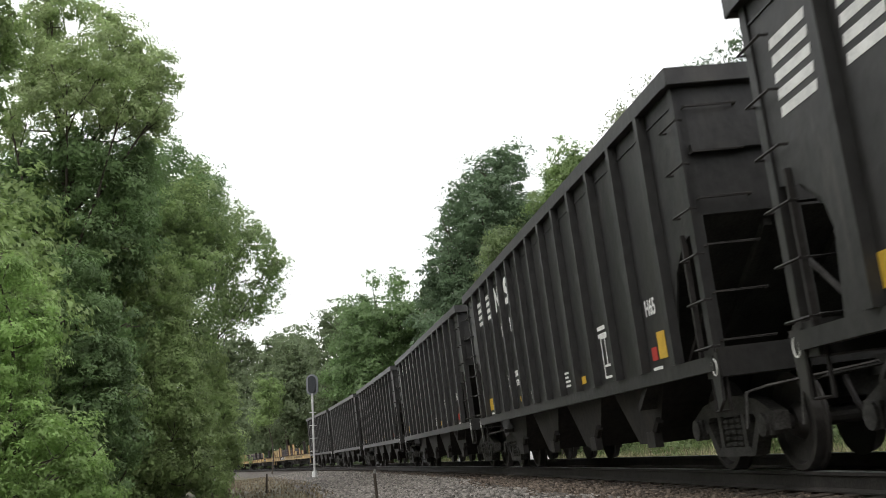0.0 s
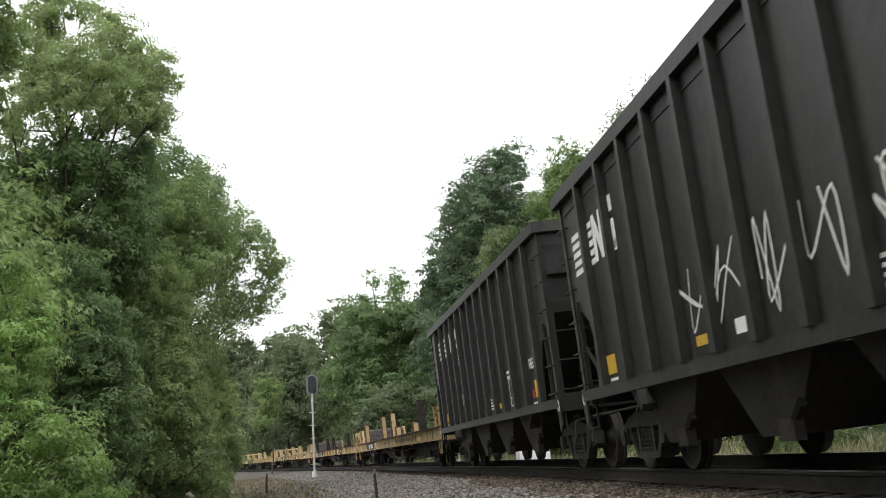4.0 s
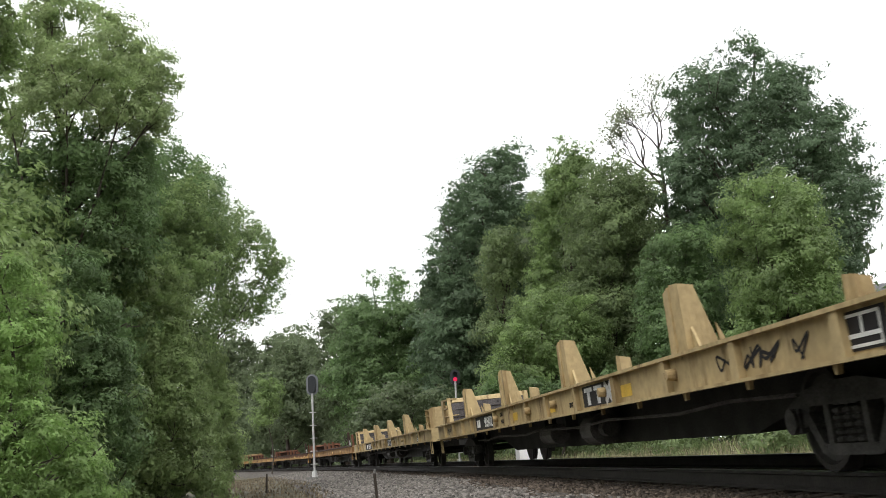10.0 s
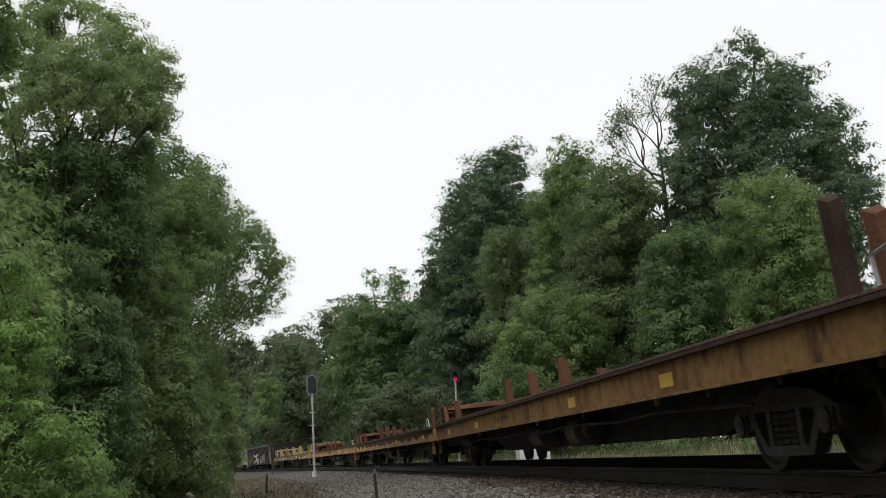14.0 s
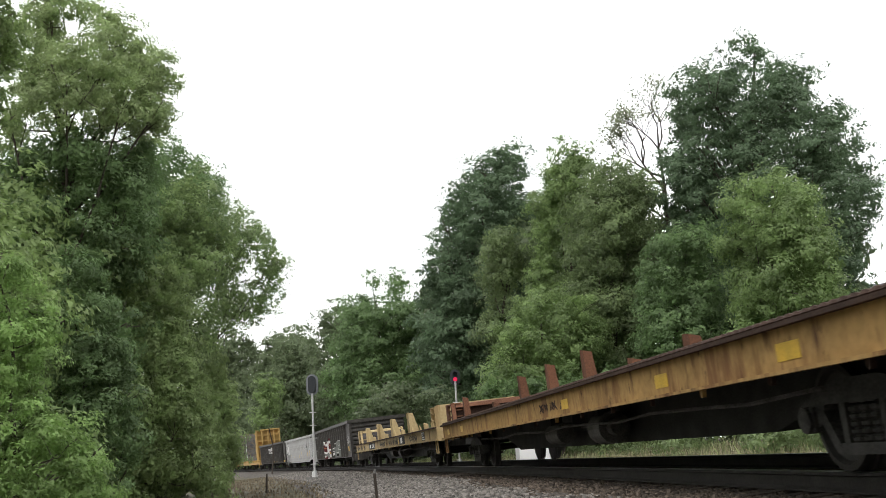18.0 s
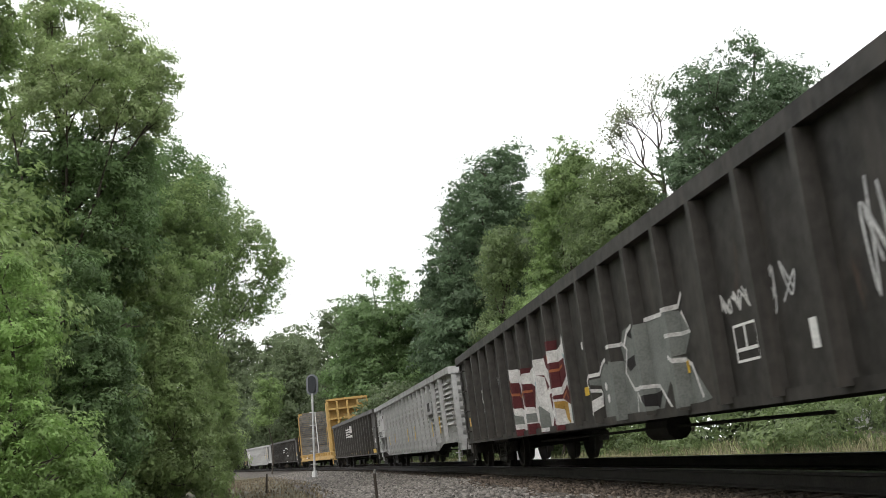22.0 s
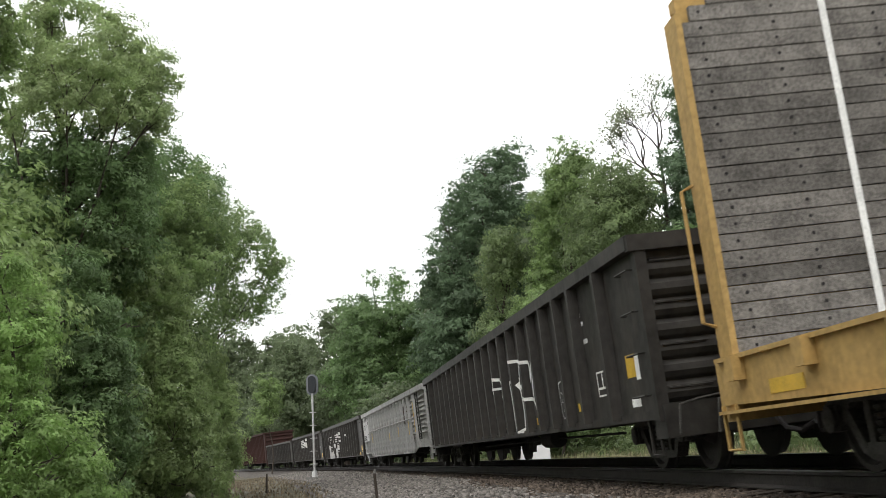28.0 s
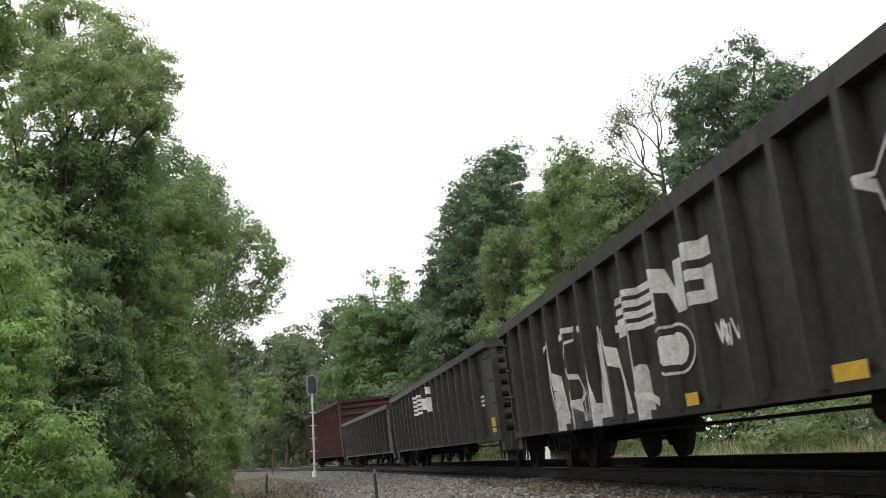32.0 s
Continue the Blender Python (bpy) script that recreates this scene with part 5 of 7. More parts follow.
def front_bulkhead(car, x, top, material, dark, seed):
    """The end wall ahead, plated on its forward face, ribbed at the deck's edge, over a low end platform."""
    rng = random.Random(seed)
    w = part("bulkhead", Shape().across([(-1.3, 1.1), (1.3, 1.1), (1.3, top - 0.06), (1.24, top), (-1.2, top), (-1.3, top - 0.06)], x - 0.05, x), material, car, "plated steel end wall")
    for k in range(4):
        z = 1.25 + (top - 1.32) * k / 3
        part("shelf", Shape().box(x - 0.42, x - 0.05, -1.36, -1.1, z - 0.014, z + 0.014), material, w)
    part("edge_plate", Shape().box(x - 0.45, x - 0.4, -1.36, -1.0, 1.19, top - 0.05), material, w)
    part("seam", Shape().box(x, x + 0.006, -0.78, -0.74, 1.12, top - 0.05), dark, w)
    part("top_lip", Shape().box(x, x + 0.03, -0.7, 1.25, top - 0.1, top - 0.06), material, w)
    part("foot_plate", Shape().slab([(x - 0.3, 1.18), (x - 0.3, 0.93), (x + 0.35, 0.93), (x + 0.35, 1.12), (x + 0.1, 1.24)][::-1], -1.46, -1.25), material, w)
    part("platform", Shape().box(x, 13.62, -1.3, 1.3, 1.0, 1.1), dark, car, "grimy end platform")
    part("handrail", Shape().path([(x + 0.08, -1.42, 1.1), (x + 0.08, -1.46, 1.42), (x + 0.42, -1.46, 1.46), (x + 0.42, -1.42, 1.1)], 0.016), material, w)
    part("brake_stand", Shape().box(x + 0.5, x + 0.58, -0.3, -0.22, 1.1, top - 0.1), dark, w)
    part("brake_wheel", Shape().wheel([(0, 0.17), (0.03, 0.17)], 14, "x"), dark, w, at=pose(x + 0.6, -0.26, top - 0.25))


def rusted_end(car, x, seed):
    """The corroded front end: leaning posts, a bent handrail and a low plate."""
    rng = random.Random(seed)
    for k, (dx, y, top) in enumerate(((0.0, -1.38, 2.02), (0.28, -1.2, 1.86), (0.55, -0.95, 1.9), (0.6, -0.5, 1.78), (0.62, 0.1, 1.84), (0.6, 0.8, 1.8))):
        lean = rng.uniform(-0.06, 0.06)
        part("post", Shape().add([(x + dx - 0.07, y - 0.06, 1.0), (x + dx + 0.07, y - 0.06, 1.0), (x + dx + 0.07, y + 0.08, 1.0), (x + dx - 0.07, y + 0.08, 1.0),
                                  (x + dx - 0.05 + lean, y - 0.05 + lean, top), (x + dx + 0.05 + lean, y - 0.05, top - 0.05), (x + dx + 0.05 + lean, y + 0.05, top - 0.02), (x + dx - 0.05 + lean, y + 0.06, top + 0.03)],
                                 [(3, 2, 1, 0), (4, 5, 6, 7), (0, 1, 5, 4), (1, 2, 6, 5), (2, 3, 7, 6), (3, 0, 4, 7)]), RUSTY if k % 2 else DKRUST, car, "corroded leaning post")
    part("wall_plate", Shape().box(x + 0.66, x + 0.7, -0.9, 1.25, 1.05, 1.62), DKRUST, car, "rusted end plate")
    part("handrail", Shape().path([(x + 0.5, -1.42, 1.05), (x + 0.5, -1.46, 1.5), (x + 0.85, -1.46, 1.55), (x + 1.0, -1.42, 1.05)], 0.018), GALV, car)
    part("handrail", Shape().path([(x + 0.3, -1.44, 1.25), (x + 0.9, -1.46, 1.28)], 0.018), GALV, car)
    part("platform", Shape().box(x + 0.2, 13.4, -1.3, 1.3, 0.98, 1.08), DKRUST, car)


def hat(foot, face, out, z0, z1, y, material):
    """A hat-shaped upright rib with sloping sides."""
    ring = [(-foot, y - 0.012), (-face, y - out), (face, y - out), (foot, y - 0.012)]
    v = [(px, py, z0) for px, py in ring] + [(px, py, z0 + 0.07) for px, py in ring] + [(px, py, z1) for px, py in ring]
    faces = [(a + k, (a + 1) % 4 + k, (a + 1) % 4 + 4 + k, a + 4 + k) for k in (0, 4) for a in range(4)]
    return Shape().add(v, faces + [(3, 2, 1, 0), (8, 9, 10, 11)]).mesh("rib", material)


RIVET = Shape().wheel([(-0.014, 0.012), (-0.01, 0.022), (0.0, 0.026)], 6).mesh("rivet", UNDER)


def gondola(paint, label, H, B, TOP, LOW, ribs, name="gondola_car", belly=0.0, corrugated=False, rusty=None):
    car = thing(name, label, "railway car", "gondola cars")
    pts = [(-H, LOW), (-H + 2.6, LOW), (-H + 3.6, LOW - belly), (H - 3.6, LOW - belly), (H - 2.6, LOW), (H, LOW), (H, TOP), (-H, TOP)]
    for s in (-1, 1):
        part("side_sheet", Shape().slab(pts, s * B - 0.012, s * B + 0.012), paint, car)
        part("top_chord", Shape().box(-H - 0.06, H + 0.06, s * (B + 0.04) - 0.09, s * (B + 0.04) + 0.09, TOP - 0.01, TOP + 0.15), paint, car)
        sill = Shape()
        for (xa, za), (xb, zb) in zip(pts[:5], pts[1:6]):
            sill.add([(xa, s * B - 0.03, za - 0.07), (xb, s * B - 0.03, zb - 0.07), (xb, s * B + 0.05 * s, zb - 0.07), (xa, s * B + 0.05 * s, za - 0.07),
                      (xa, s * B - 0.03, za + 0.03), (xb, s * B - 0.03, zb + 0.03), (xb, s * B + 0.05 * s, zb + 0.03), (xa, s * B + 0.05 * s, za + 0.03)],
                     [(3, 2, 1, 0), (4, 5, 6, 7), (0, 1, 5, 4), (1, 2, 6, 5), (2, 3, 7, 6), (3, 0, 4, 7)])
        part("side_sill", sill, paint, car)
    xs = list(ribs)
    w, face = (0.115, 0.085) if corrugated else (RIB_FOOT, RIB_FACE)
    out = 0.13 if corrugated else RIB_OUT + 0.012
    short, deep = hat(w, face, out, LOW - 0.02, TOP - 0.02, -B, paint), hat(w, face, out, LOW - belly - 0.02, TOP - 0.02, -B, paint)
    for x in xs:
        part("rib", deep if abs(x) < H - 3.6 else short, None, car, at=pose(x, 0, 0))
    far = Shape()
    for x in xs:
        far.box(x - w, x + w, B + 0.012, B + 0.1, LOW, TOP)
    part("far_ribs", far, paint, car)
    part("floor_sheet", Shape().box(-H, H, -B + 0.012, B - 0.012, LOW + 0.02, LOW + 0.06), UNDER, car)
    if corrugated:
        rng = random.Random(int(H * 100))
        edges = [-H] + sorted(xs) + [H]
        for a, b in zip(edges, edges[1:]):
            a2, b2 = a + w + 0.02, b - w - 0.02
            low = LOW - (belly if abs(a + b) / 2 < H - 3.6 else 0)
            part("panel_seam", Shape().box(a2 - 0.02, a2 + 0.014, -B - 0.018, -B - 0.012, low + 0.1, TOP - 0.05), UNDER, car)
            worn = rusty and rusty[0] < (a + b) / 2 < rusty[1]
            if worn:
                plate(car, "burnt_patch", a2 + 0.02, b2, 1.52, 2.3, -B - 0.012, DKRUST, "dark rusted patch")
            for k in range(9):
                z = 1.2 + k * (TOP - 1.36) / 8.3 + rng.uniform(-0.015, 0.015)
                t, e, q = rng.uniform(0.055, 0.08), min(0.2, (b2 - a2) * 0.22), -B - 0.012
                dent = rng.uniform(-0.008, 0.008)
                m = (a2 + b2) / 2
                v = [(a2 + 0.03, q, z - 0.05), (b2 - 0.03, q, z - 0.05), (b2 - 0.03, q, z + 0.06), (a2 + 0.03, q, z + 0.06),
                     (a2 + e, q - t, z - 0.035), (m, q - t - 0.01 + dent, z - 0.035 + dent), (b2 - e, q - t, z - 0.035), (b2 - e, q - t * 0.8, z), (m, q - t * 0.8 + dent, z + dent), (a2 + e, q - t * 0.8, z)]
                bar = Shape().add(v, [(0, 1, 6, 5, 4), (4, 5, 8, 9), (5, 6, 7, 8), (9, 8, 7, 2, 3), (0, 4, 9, 3), (1, 2, 7, 6), (3, 2, 1, 0)])
                part("corrugation", bar, DKRUST if worn and z > 1.55 else paint, car)
            part("panel_bead", Shape().slab([(a2 + 0.06, low + 0.3), (b2 - 0.06, low + 0.3), (b2 - 0.1, low + 0.34), (a2 + 0.1, low + 0.34)], -B - 0.035, -B - 0.012), paint, car)
            for k in range(6):
                part("rivet", RIVET, None, car, at=pose(a2 + (b2 - a2) * (k + 0.5) / 6, -B - 0.012, low + 0.42))
    for d in (-1, 1):
        x = d * H
        part("end_sheet", Shape().box(min(x, x - d * 0.03), max(x, x - d * 0.03), -B, B, LOW - 0.05, TOP), paint, car)
        part("end_chord", Shape().box(min(x, x + d * 0.12), max(x, x + d * 0.12), -B - 0.12, B + 0.12, TOP - 0.03, TOP + 0.15), paint, car)
        for yy in ((-B + 0.2, -B + 0.72) if corrugated else ()):
            part("ladder_stile", Shape().box(min(x + d * 0.1, x + d * 0.15), max(x + d * 0.1, x + d * 0.15), yy - 0.03, yy + 0.03, LOW + 0.15, TOP - 0.05), UNDER, car)
        for k in range(7):
            z = LOW + 0.22 + k * (TOP - LOW - 0.36) / 6.4
            part("end_rib", Shape().slab([(x, z - 0.125), (x + d * 0.05, z - 0.08), (x + d * 0.075, z - 0.02), (x + d * 0.06, z + 0.05), (x, z + 0.12)][::d], -B + 0.06, B - 0.06), paint, car)
        part("end_sill", Shape().box(min(x - d * 0.25, x + d * 0.14), max(x - d * 0.25, x + d * 0.14), -B, B, LOW - 0.28, LOW + 0.08), paint, car)
        part("corner_post", Shape().box(min(x - d * 0.02, x + d * 0.1), max(x - d * 0.02, x + d * 0.1), -B - 0.05, -B + 0.08, LOW - 0.1, TOP), paint, car)
        ladder(car, x + 0.0, -B + 0.12, LOW + 0.25, TOP - 0.15, paint, across_end=d, n=4)
        ladder(car, x - 0.62 if d > 0 else x + 0.15, -B - 0.015, LOW + 0.2, TOP - 0.2, paint, n=4)
        stirrup(car, x - d * 0.35, LOW - 0.05, paint)
    underframe(car, H + 0.05, (-H + 1.55, H - 1.55), 0.6, max(LOW, 0.9))
    for x in (-5.6, -2.8, 0.0, 2.8, 5.6):
        part("cross_bearer", Shape().slab([(x - 0.12, LOW - 0.02 - belly), (x + 0.12, LOW - 0.02 - belly), (x + 0.12, LOW + 0.06), (x - 0.12, LOW + 0.06)], -1.4, 1.4), UNDER, car)
    part("brake_cylinder", Shape().rod((1.6, -0.8, 0.52), (2.5, -0.8, 0.52), 0.16, n=12), UNDER, car)
    part("brake_rod", Shape().path([(-6.4, -0.7, 0.5), (1.6, -0.8, 0.52)], 0.02), UNDER, car)
    part("brake_rod", Shape().path([(2.5, -0.8, 0.52), (6.4, -0.7, 0.5)], 0.02), UNDER, car)
    return car


def bulkhead_flat():
    car = thing("bulkhead_flat_car", "golden-yellow bulkhead flat car with grey plank-faced end walls", "railway car")
    H, B, T, LOW = 11.05, 1.45, 1.08, 0.63
    for s in (-1, 1):
        part("side_sill", Shape().slab([(-H, LOW + 0.05), (-H + 3.4, LOW), (H - 3.4, LOW), (H, LOW + 0.05), (H, T), (-H, T)], s * B - 0.02, s * B + 0.02), GOLD, car)
        part("sill_flange", Shape().box(-H, H, min(s * B, s * (B + 0.09)), max(s * B, s * (B + 0.09)), LOW - 0.03, LOW), GOLD, car)
    for i in range(15):
        x = -H + 0.55 + i * (2 * H - 1.1) / 14
        part("stake_pocket", Shape().slab([(x - 0.1, T - 0.2), (x + 0.1, T - 0.2), (x + 0.1, T + 0.01), (x - 0.1, T + 0.01)], -B - 0.13, -B - 0.02), GOLD, car)
    part("deck", Shape().box(-H, H, -B + 0.02, B - 0.02, T - 0.08, T - 0.01), PLANK, car, "worn plank deck")
    part("deck_edge", Shape().box(-H, H, -B - 0.06, -B + 0.1, T - 0.01, T + 0.03), GOLD, car)
    for d in (-1, 1):
        x = -10.75 if d < 0 else 9.15
        o = x + d * (0.2 if d < 0 else 0.42)
        w = 1.40
        wall = part("bulkhead", Shape().across([(-w, T), (w, T), (w, 4.35), (w - 0.3, 4.6), (-w + 0.3, 4.6), (-w, 4.35)], min(x - d * 0.02, x + d * 0.04), max(x - d * 0.02, x + d * 0.04)), GOLD, car, "tall end wall, planked inside")
        rng = random.Random(7 + d)
        n = 22
        for k in range(n):
            z0 = T + 0.02 + k * (4.58 - T) / n
            z1 = z0 + (4.58 - T) / n - 0.012
            wk = w if z1 < 4.38 else w - 0.3 * (z1 - 4.35) / 0.25
            t = 0.055 + rng.uniform(-0.005, 0.006)
            xi = x - d * 0.02
            part("plank", Shape().box(min(xi, xi - d * t), max(xi, xi - d * t), -wk, wk, z0, z1), PLANK, wall)
        bolts = Shape()
        for k in range(n):
            for yy in (-1.22, -0.5, 0.5, 1.22):
                z = T + 0.1 + k * (4.58 - T) / n
                if z < 4.4:
                    bolts.wheel([(x - d * 0.07, 0.018), (x - d * 0.082, 0.016)], 8, "x")
                    bolts.v[-16:] = [(p[0], p[1] + yy, p[2] + z) for p in bolts.v[-16:]]
        part("bolts", bolts, INK, wall)
        part("stripe", Shape().box(min(x - d * 0.083, x - d * 0.087), max(x - d * 0.083, x - d * 0.087), -0.035, 0.035, T + 0.05, 4.58), WHITE, wall, "white painted centre line")
        for yy in (-w + 0.06, -0.7, 0.0, 0.7, w - 0.06):
            part("upright", Shape().slab([(o - d * 0.18, T - 0.3), (o + d * 0.08, T - 0.3), (o + d * 0.02, 4.35), (o - d * 0.18, 4.5)][::d], yy - 0.06, yy + 0.06), GOLD, wall)
        for z in (1.3, 1.95, 2.6, 3.25, 3.9, 4.5):
            part("crossbar", Shape().box(min(x + d * 0.04, o + d * 0.0), max(x + d * 0.04, o + d * 0.0), -w, w, z - 0.06, z + 0.06), GOLD, wall)
        part("edge_channel", Shape().box(min(x - d * 0.09, o + d * 0.05), max(x - d * 0.09, o + d * 0.05), -w - 0.06, -w - 0.0, T - 0.2, 4.36), GOLD, wall)
        part("handrail", Shape().path([(o, -w - 0.06, 1.4), (o, -w - 0.18, 1.45), (o, -w - 0.18, 2.7), (o, -w - 0.06, 2.75)], 0.02), GOLD, wall)
        part("end_sill", Shape().box(min(d * (H - 0.3), d * (H + 0.15)), max(d * (H - 0.3), d * (H + 0.15)), -B, B, LOW - 0.1, T), GOLD, car)
        stirrup(car, d * (H - 0.2), LOW + 0.05, GOLD)
    underframe(car, H + 0.1, (-8.8, 8.8), 0.6, 1.0)
    y = -B - 0.021
    plate(car, "number_panel", -6.78, -5.25, 0.76, 0.98, y, INK, "black panel with white number")
    letters(car, "811223", -6.25, 0.79, 0.15, y - 0.006, WHITE, "white stencilled car number")
    small_bars(car, -6.72, 0.94, 1, 0.42, y - 0.006, WHITE, 0.15)
    letters(car, "LD LMT 201100", -4.75, 0.9, 0.09, y - 0.003, INK)
    letters(car, "LT WT  84900", -4.75, 0.74, 0.09, y - 0.003, INK)
    plate(car, "reflector", -9.9, -9.2, 0.72, 0.84, y, PATCH)
    return car


# ---- the train, from its head to its tail; places along the track at the start ----
def hopper_marks(i):
    def marks(car, y):
        n = NUM[i]
        if i == 4:
            herald(car, -6.6, -4.4, 2.62, 3.2, y)
            scrawl(car, -2.8, 3.5, 1.3, 2.1, y - 0.004, WHITE, 5, 6, 0.03, "thin white sprayed letters")
        else:
            # lift: how far the herald sits above its place on the other cars; the number follows it on most of them
            lift, drop, dx = {0: (-0.2, 0.0, -0.95), 1: (0.1, 0.0, 0.0), 2: (0.33, -0.38, -0.1)}.get(i, (0.0, 0.0, 0.0))
            for x0, x1 in ((-5.7, -5.08), (-4.62, -4.06)):
                for k in range(5 if i == 0 else 4):
                    z = 2.87 + lift + k * 0.13
                    part("stripe", Shape().slab([(x0 + dx, z), (x1 + dx, z), (x1 + dx + 0.02, z + 0.075), (x0 + dx + 0.02, z + 0.075)], y - 0.003, y), WHITE, car, "white herald stripe")
            zz = 2.89 + lift
            for pts in ([(-3.62, 0.0), (-3.45, 0.0), (-3.4, 0.26), (-3.12, 0.0), (-2.98, 0.0), (-3.05, 0.46), (-3.22, 0.46), (-3.26, 0.2), (-3.5, 0.46), (-3.66, 0.46)],
                        [(-2.5, 0.0), (-2.12, 0.0), (-2.04, 0.08), (-2.06, 0.22), (-2.3, 0.31), (-2.28, 0.36), (-2.06, 0.36), (-2.03, 0.47), (-2.4, 0.47), (-2.52, 0.38), (-2.5, 0.24), (-2.24, 0.16), (-2.26, 0.11), (-2.5, 0.11)]):
                part("herald_block", Shape().slab([(px + dx, zz + pz) for px, pz in pts], y - 0.003, y), WHITE, car, "white herald block")
            nx, nz = (-3.38 if i == 2 else -3.3), 2.49 + drop
            mx = nx - 0.05 if i == 2 else -4.2
            for k in ((0, 1) if i == 2 else (0,)):
                plate(car, "mark_block", mx + 0.27 * k, mx + 0.27 * k + 0.2, nz + 0.41 if i == 2 else nz + 0.02, nz + 0.66 if i == 2 else nz + 0.24, y, WHITE, "plain white painted mark", 0.03)
            letters(car, n[:3], nx, nz, 0.25, y - 0.003, WHITE, "white stencilled car number", wide=0.6)
            letters(car, n[3:], nx + 0.88, nz, 0.25, y - 0.003, WHITE, "white stencilled car number", wide=0.6)
            for text, tx, tz in (("LD LMT", -3.24, 1.68), ("LT WT", -3.22, 1.53), ("228800" if i % 2 else "229300", -2.5, 1.69), ("57200" if i % 2 else "56700", -2.45, 1.53)):
                letters(car, text, tx, tz, 0.1, y - 0.003, WHITE, "white stencilled weights", 0.8)
    return marks


HOP = [6.3, -9.6, -25.5, -41.4, -57.8, -73.9, -89.9]
NUM = ["144152", "145152", "147152", "144685", "148201", "146330"]
for i in range(6):
    add_car(hopper("black riveted steel coal hopper with vertical side ribs", NUM[i], hopper_marks(i)), HOP[i + 1] + 0.3 * (i == 0), HOP[i] + 0.3 * (i == 0), 6.15)

FLAT = [-89.3, -118.1, -147.5, -177.2, -206.9, -235.0, -263.0, -291.1, -320.9]
FKIND = ["old", "old", "yellow", "yellow", "brown", "rust", "rust", "worn"]
FNUM = ["905400", "905427", "905412", "905428", "", "", "", "905408"]


def fill_flat(i):
    kind = FKIND[i]
    car, paint, dark, rng = flatcar(kind, 20 + i)
    y = -1.521
    if kind in ("yellow", "worn"):
        paint = YELLOW
        for x in (-8.9, -3.6, 1.75, 6.9):
            stake(car, x, 1.95, paint, 0.36, 0.16, 0.3)
            part("stake_web", Shape().slab([(x - 0.16, 1.2), (x + 0.02, 1.2), (x + 0.02, 1.93), (x - 0.14, 1.88)], -1.44, -1.36), paint, car)
        for x in (-0.95, 4.6, 10.5, -6.2):
            stake(car, x, 1.45, paint, 0.14, 0.13, 0.2, foot=False)
        rear_bulkhead(car, -14.0, -12.4, 1.92, paint, True, i, dark)
        front_bulkhead(car, 12.3, 1.9, paint, dark, i)
    elif kind == "old":
        for x, t in ((-10.6, 2.12), (-2.75, 2.2), (0.78, 2.2), (2.1, 1.6), (7.1, 1.58), (8.85, 2.25)):
            pale = i == 0 and x != 8.85
            stake(car, x, t - (0.22 if i == 1 else 0), RUSTY if pale else STAKEM, 0.24 if pale else 0.2, 0.2, 0.24 if pale else 0.4, foot=False, label="rusty stake with a pale worn face" if pale else "dark creosoted stake", second=YELLOW if pale else None)
        rear_bulkhead(car, -14.0, -12.3, 1.9, YELLOW if i == 0 else paint, True, i, dark, TIMBER)
        front_bulkhead(car, 12.2, 1.9, SCABBED if i == 1 else paint, dark, i)
    else:
        for x, t in ((-9.9, 1.75), (-2.4, 1.74), (0.03, 1.74), (2.4, 1.68), (4.6, 1.42), (6.6, 1.4), (-5.5, 1.4))[:(7 if i > 4 else 5)]:
            stake(car, x, t + rng.uniform(-0.05, 0.05), RUSTY, 0.16, 0.12, 0.22, foot=False, label="rusted steel stake")
        rear_bulkhead(car, -13.6, -12.2, 1.75, RUSTY, False, i, DKRUST)
        rusted_end(car, 11.5, i)
        rope = Shape()
        for k in range(180):
            xx = -13.7 + k * 0.15
            rope.wheel([(xx, 0.018), (xx + 0.05, 0.034), (xx + 0.1, 0.034), (xx + 0.15, 0.018)], 6, "x")
            rope.v[-24:] = [(q[0], q[1] - 1.52, q[2] + 1.25) for q in rope.v[-24:]]
        if i == 5:
            edge = [(-13.8, 1.19), (-13.8, 1.0)] + [(-13.4 + k * 0.6, 1.0 + 0.05 * math.sin(k * 1.9) + 0.03 * math.sin(k * 4.3)) for k in range(45)] + [(13.4, 1.05), (13.4, 1.19)]
            part("rust_band", Shape().slab(edge, y - 0.004, y), RUSTY, car, "flaking brown rust over the yellow paint")
        part("deck_edge_weld", rope, DKRUST, car, "lumpy rusted deck edge")
    add_car(car, FLAT[i + 1], FLAT[i], 10.5)
    return car


FLATS = [fill_flat(i) for i in range(8)]


def place(car, mid):
    TRAIN.append((car, mid, 8.6))
    return car


RIBBED = "weathered black ribbed steel gondola"


def rib_row(first, step=1.12, last=-9.7):
    out = []
    while first > last:
        out.append(first)
        first -= step
    return out


R1, R2, R3, R4, R5 = rib_row(8.5, 1.095, -9.3), rib_row(9.07, 1.085), [9.24] + rib_row(7.9, 0.93, -8.2) + [-9.3], rib_row(8.65, 1.07), rib_row(8.5)
S1R, S2R = [-8.86] + rib_row(7.33, 1.047, -7.4) + [8.82], [-9.46] + rib_row(7.02, 1.003, -8.1) + [8.54]
g1 = place(gondola(GONDB, RIBBED + " with bright sprayed lettering", 10.6, 1.53, 2.5, 0.7, R1), -332.95)
s1 = place(gondola(SILVER, "weathered grey gondola with corrugated panels between broad ribs", 10.57, 1.53, 2.45, 0.78, S1R, belly=0.17, corrugated=True), -355.83)
g2 = place(gondola(GONDB, RIBBED + " with white herald and chalk scrawls", 10.65, 1.53, 2.5, 0.7, R2), -378.2)
b1 = place(bulkhead_flat(), -402.55)
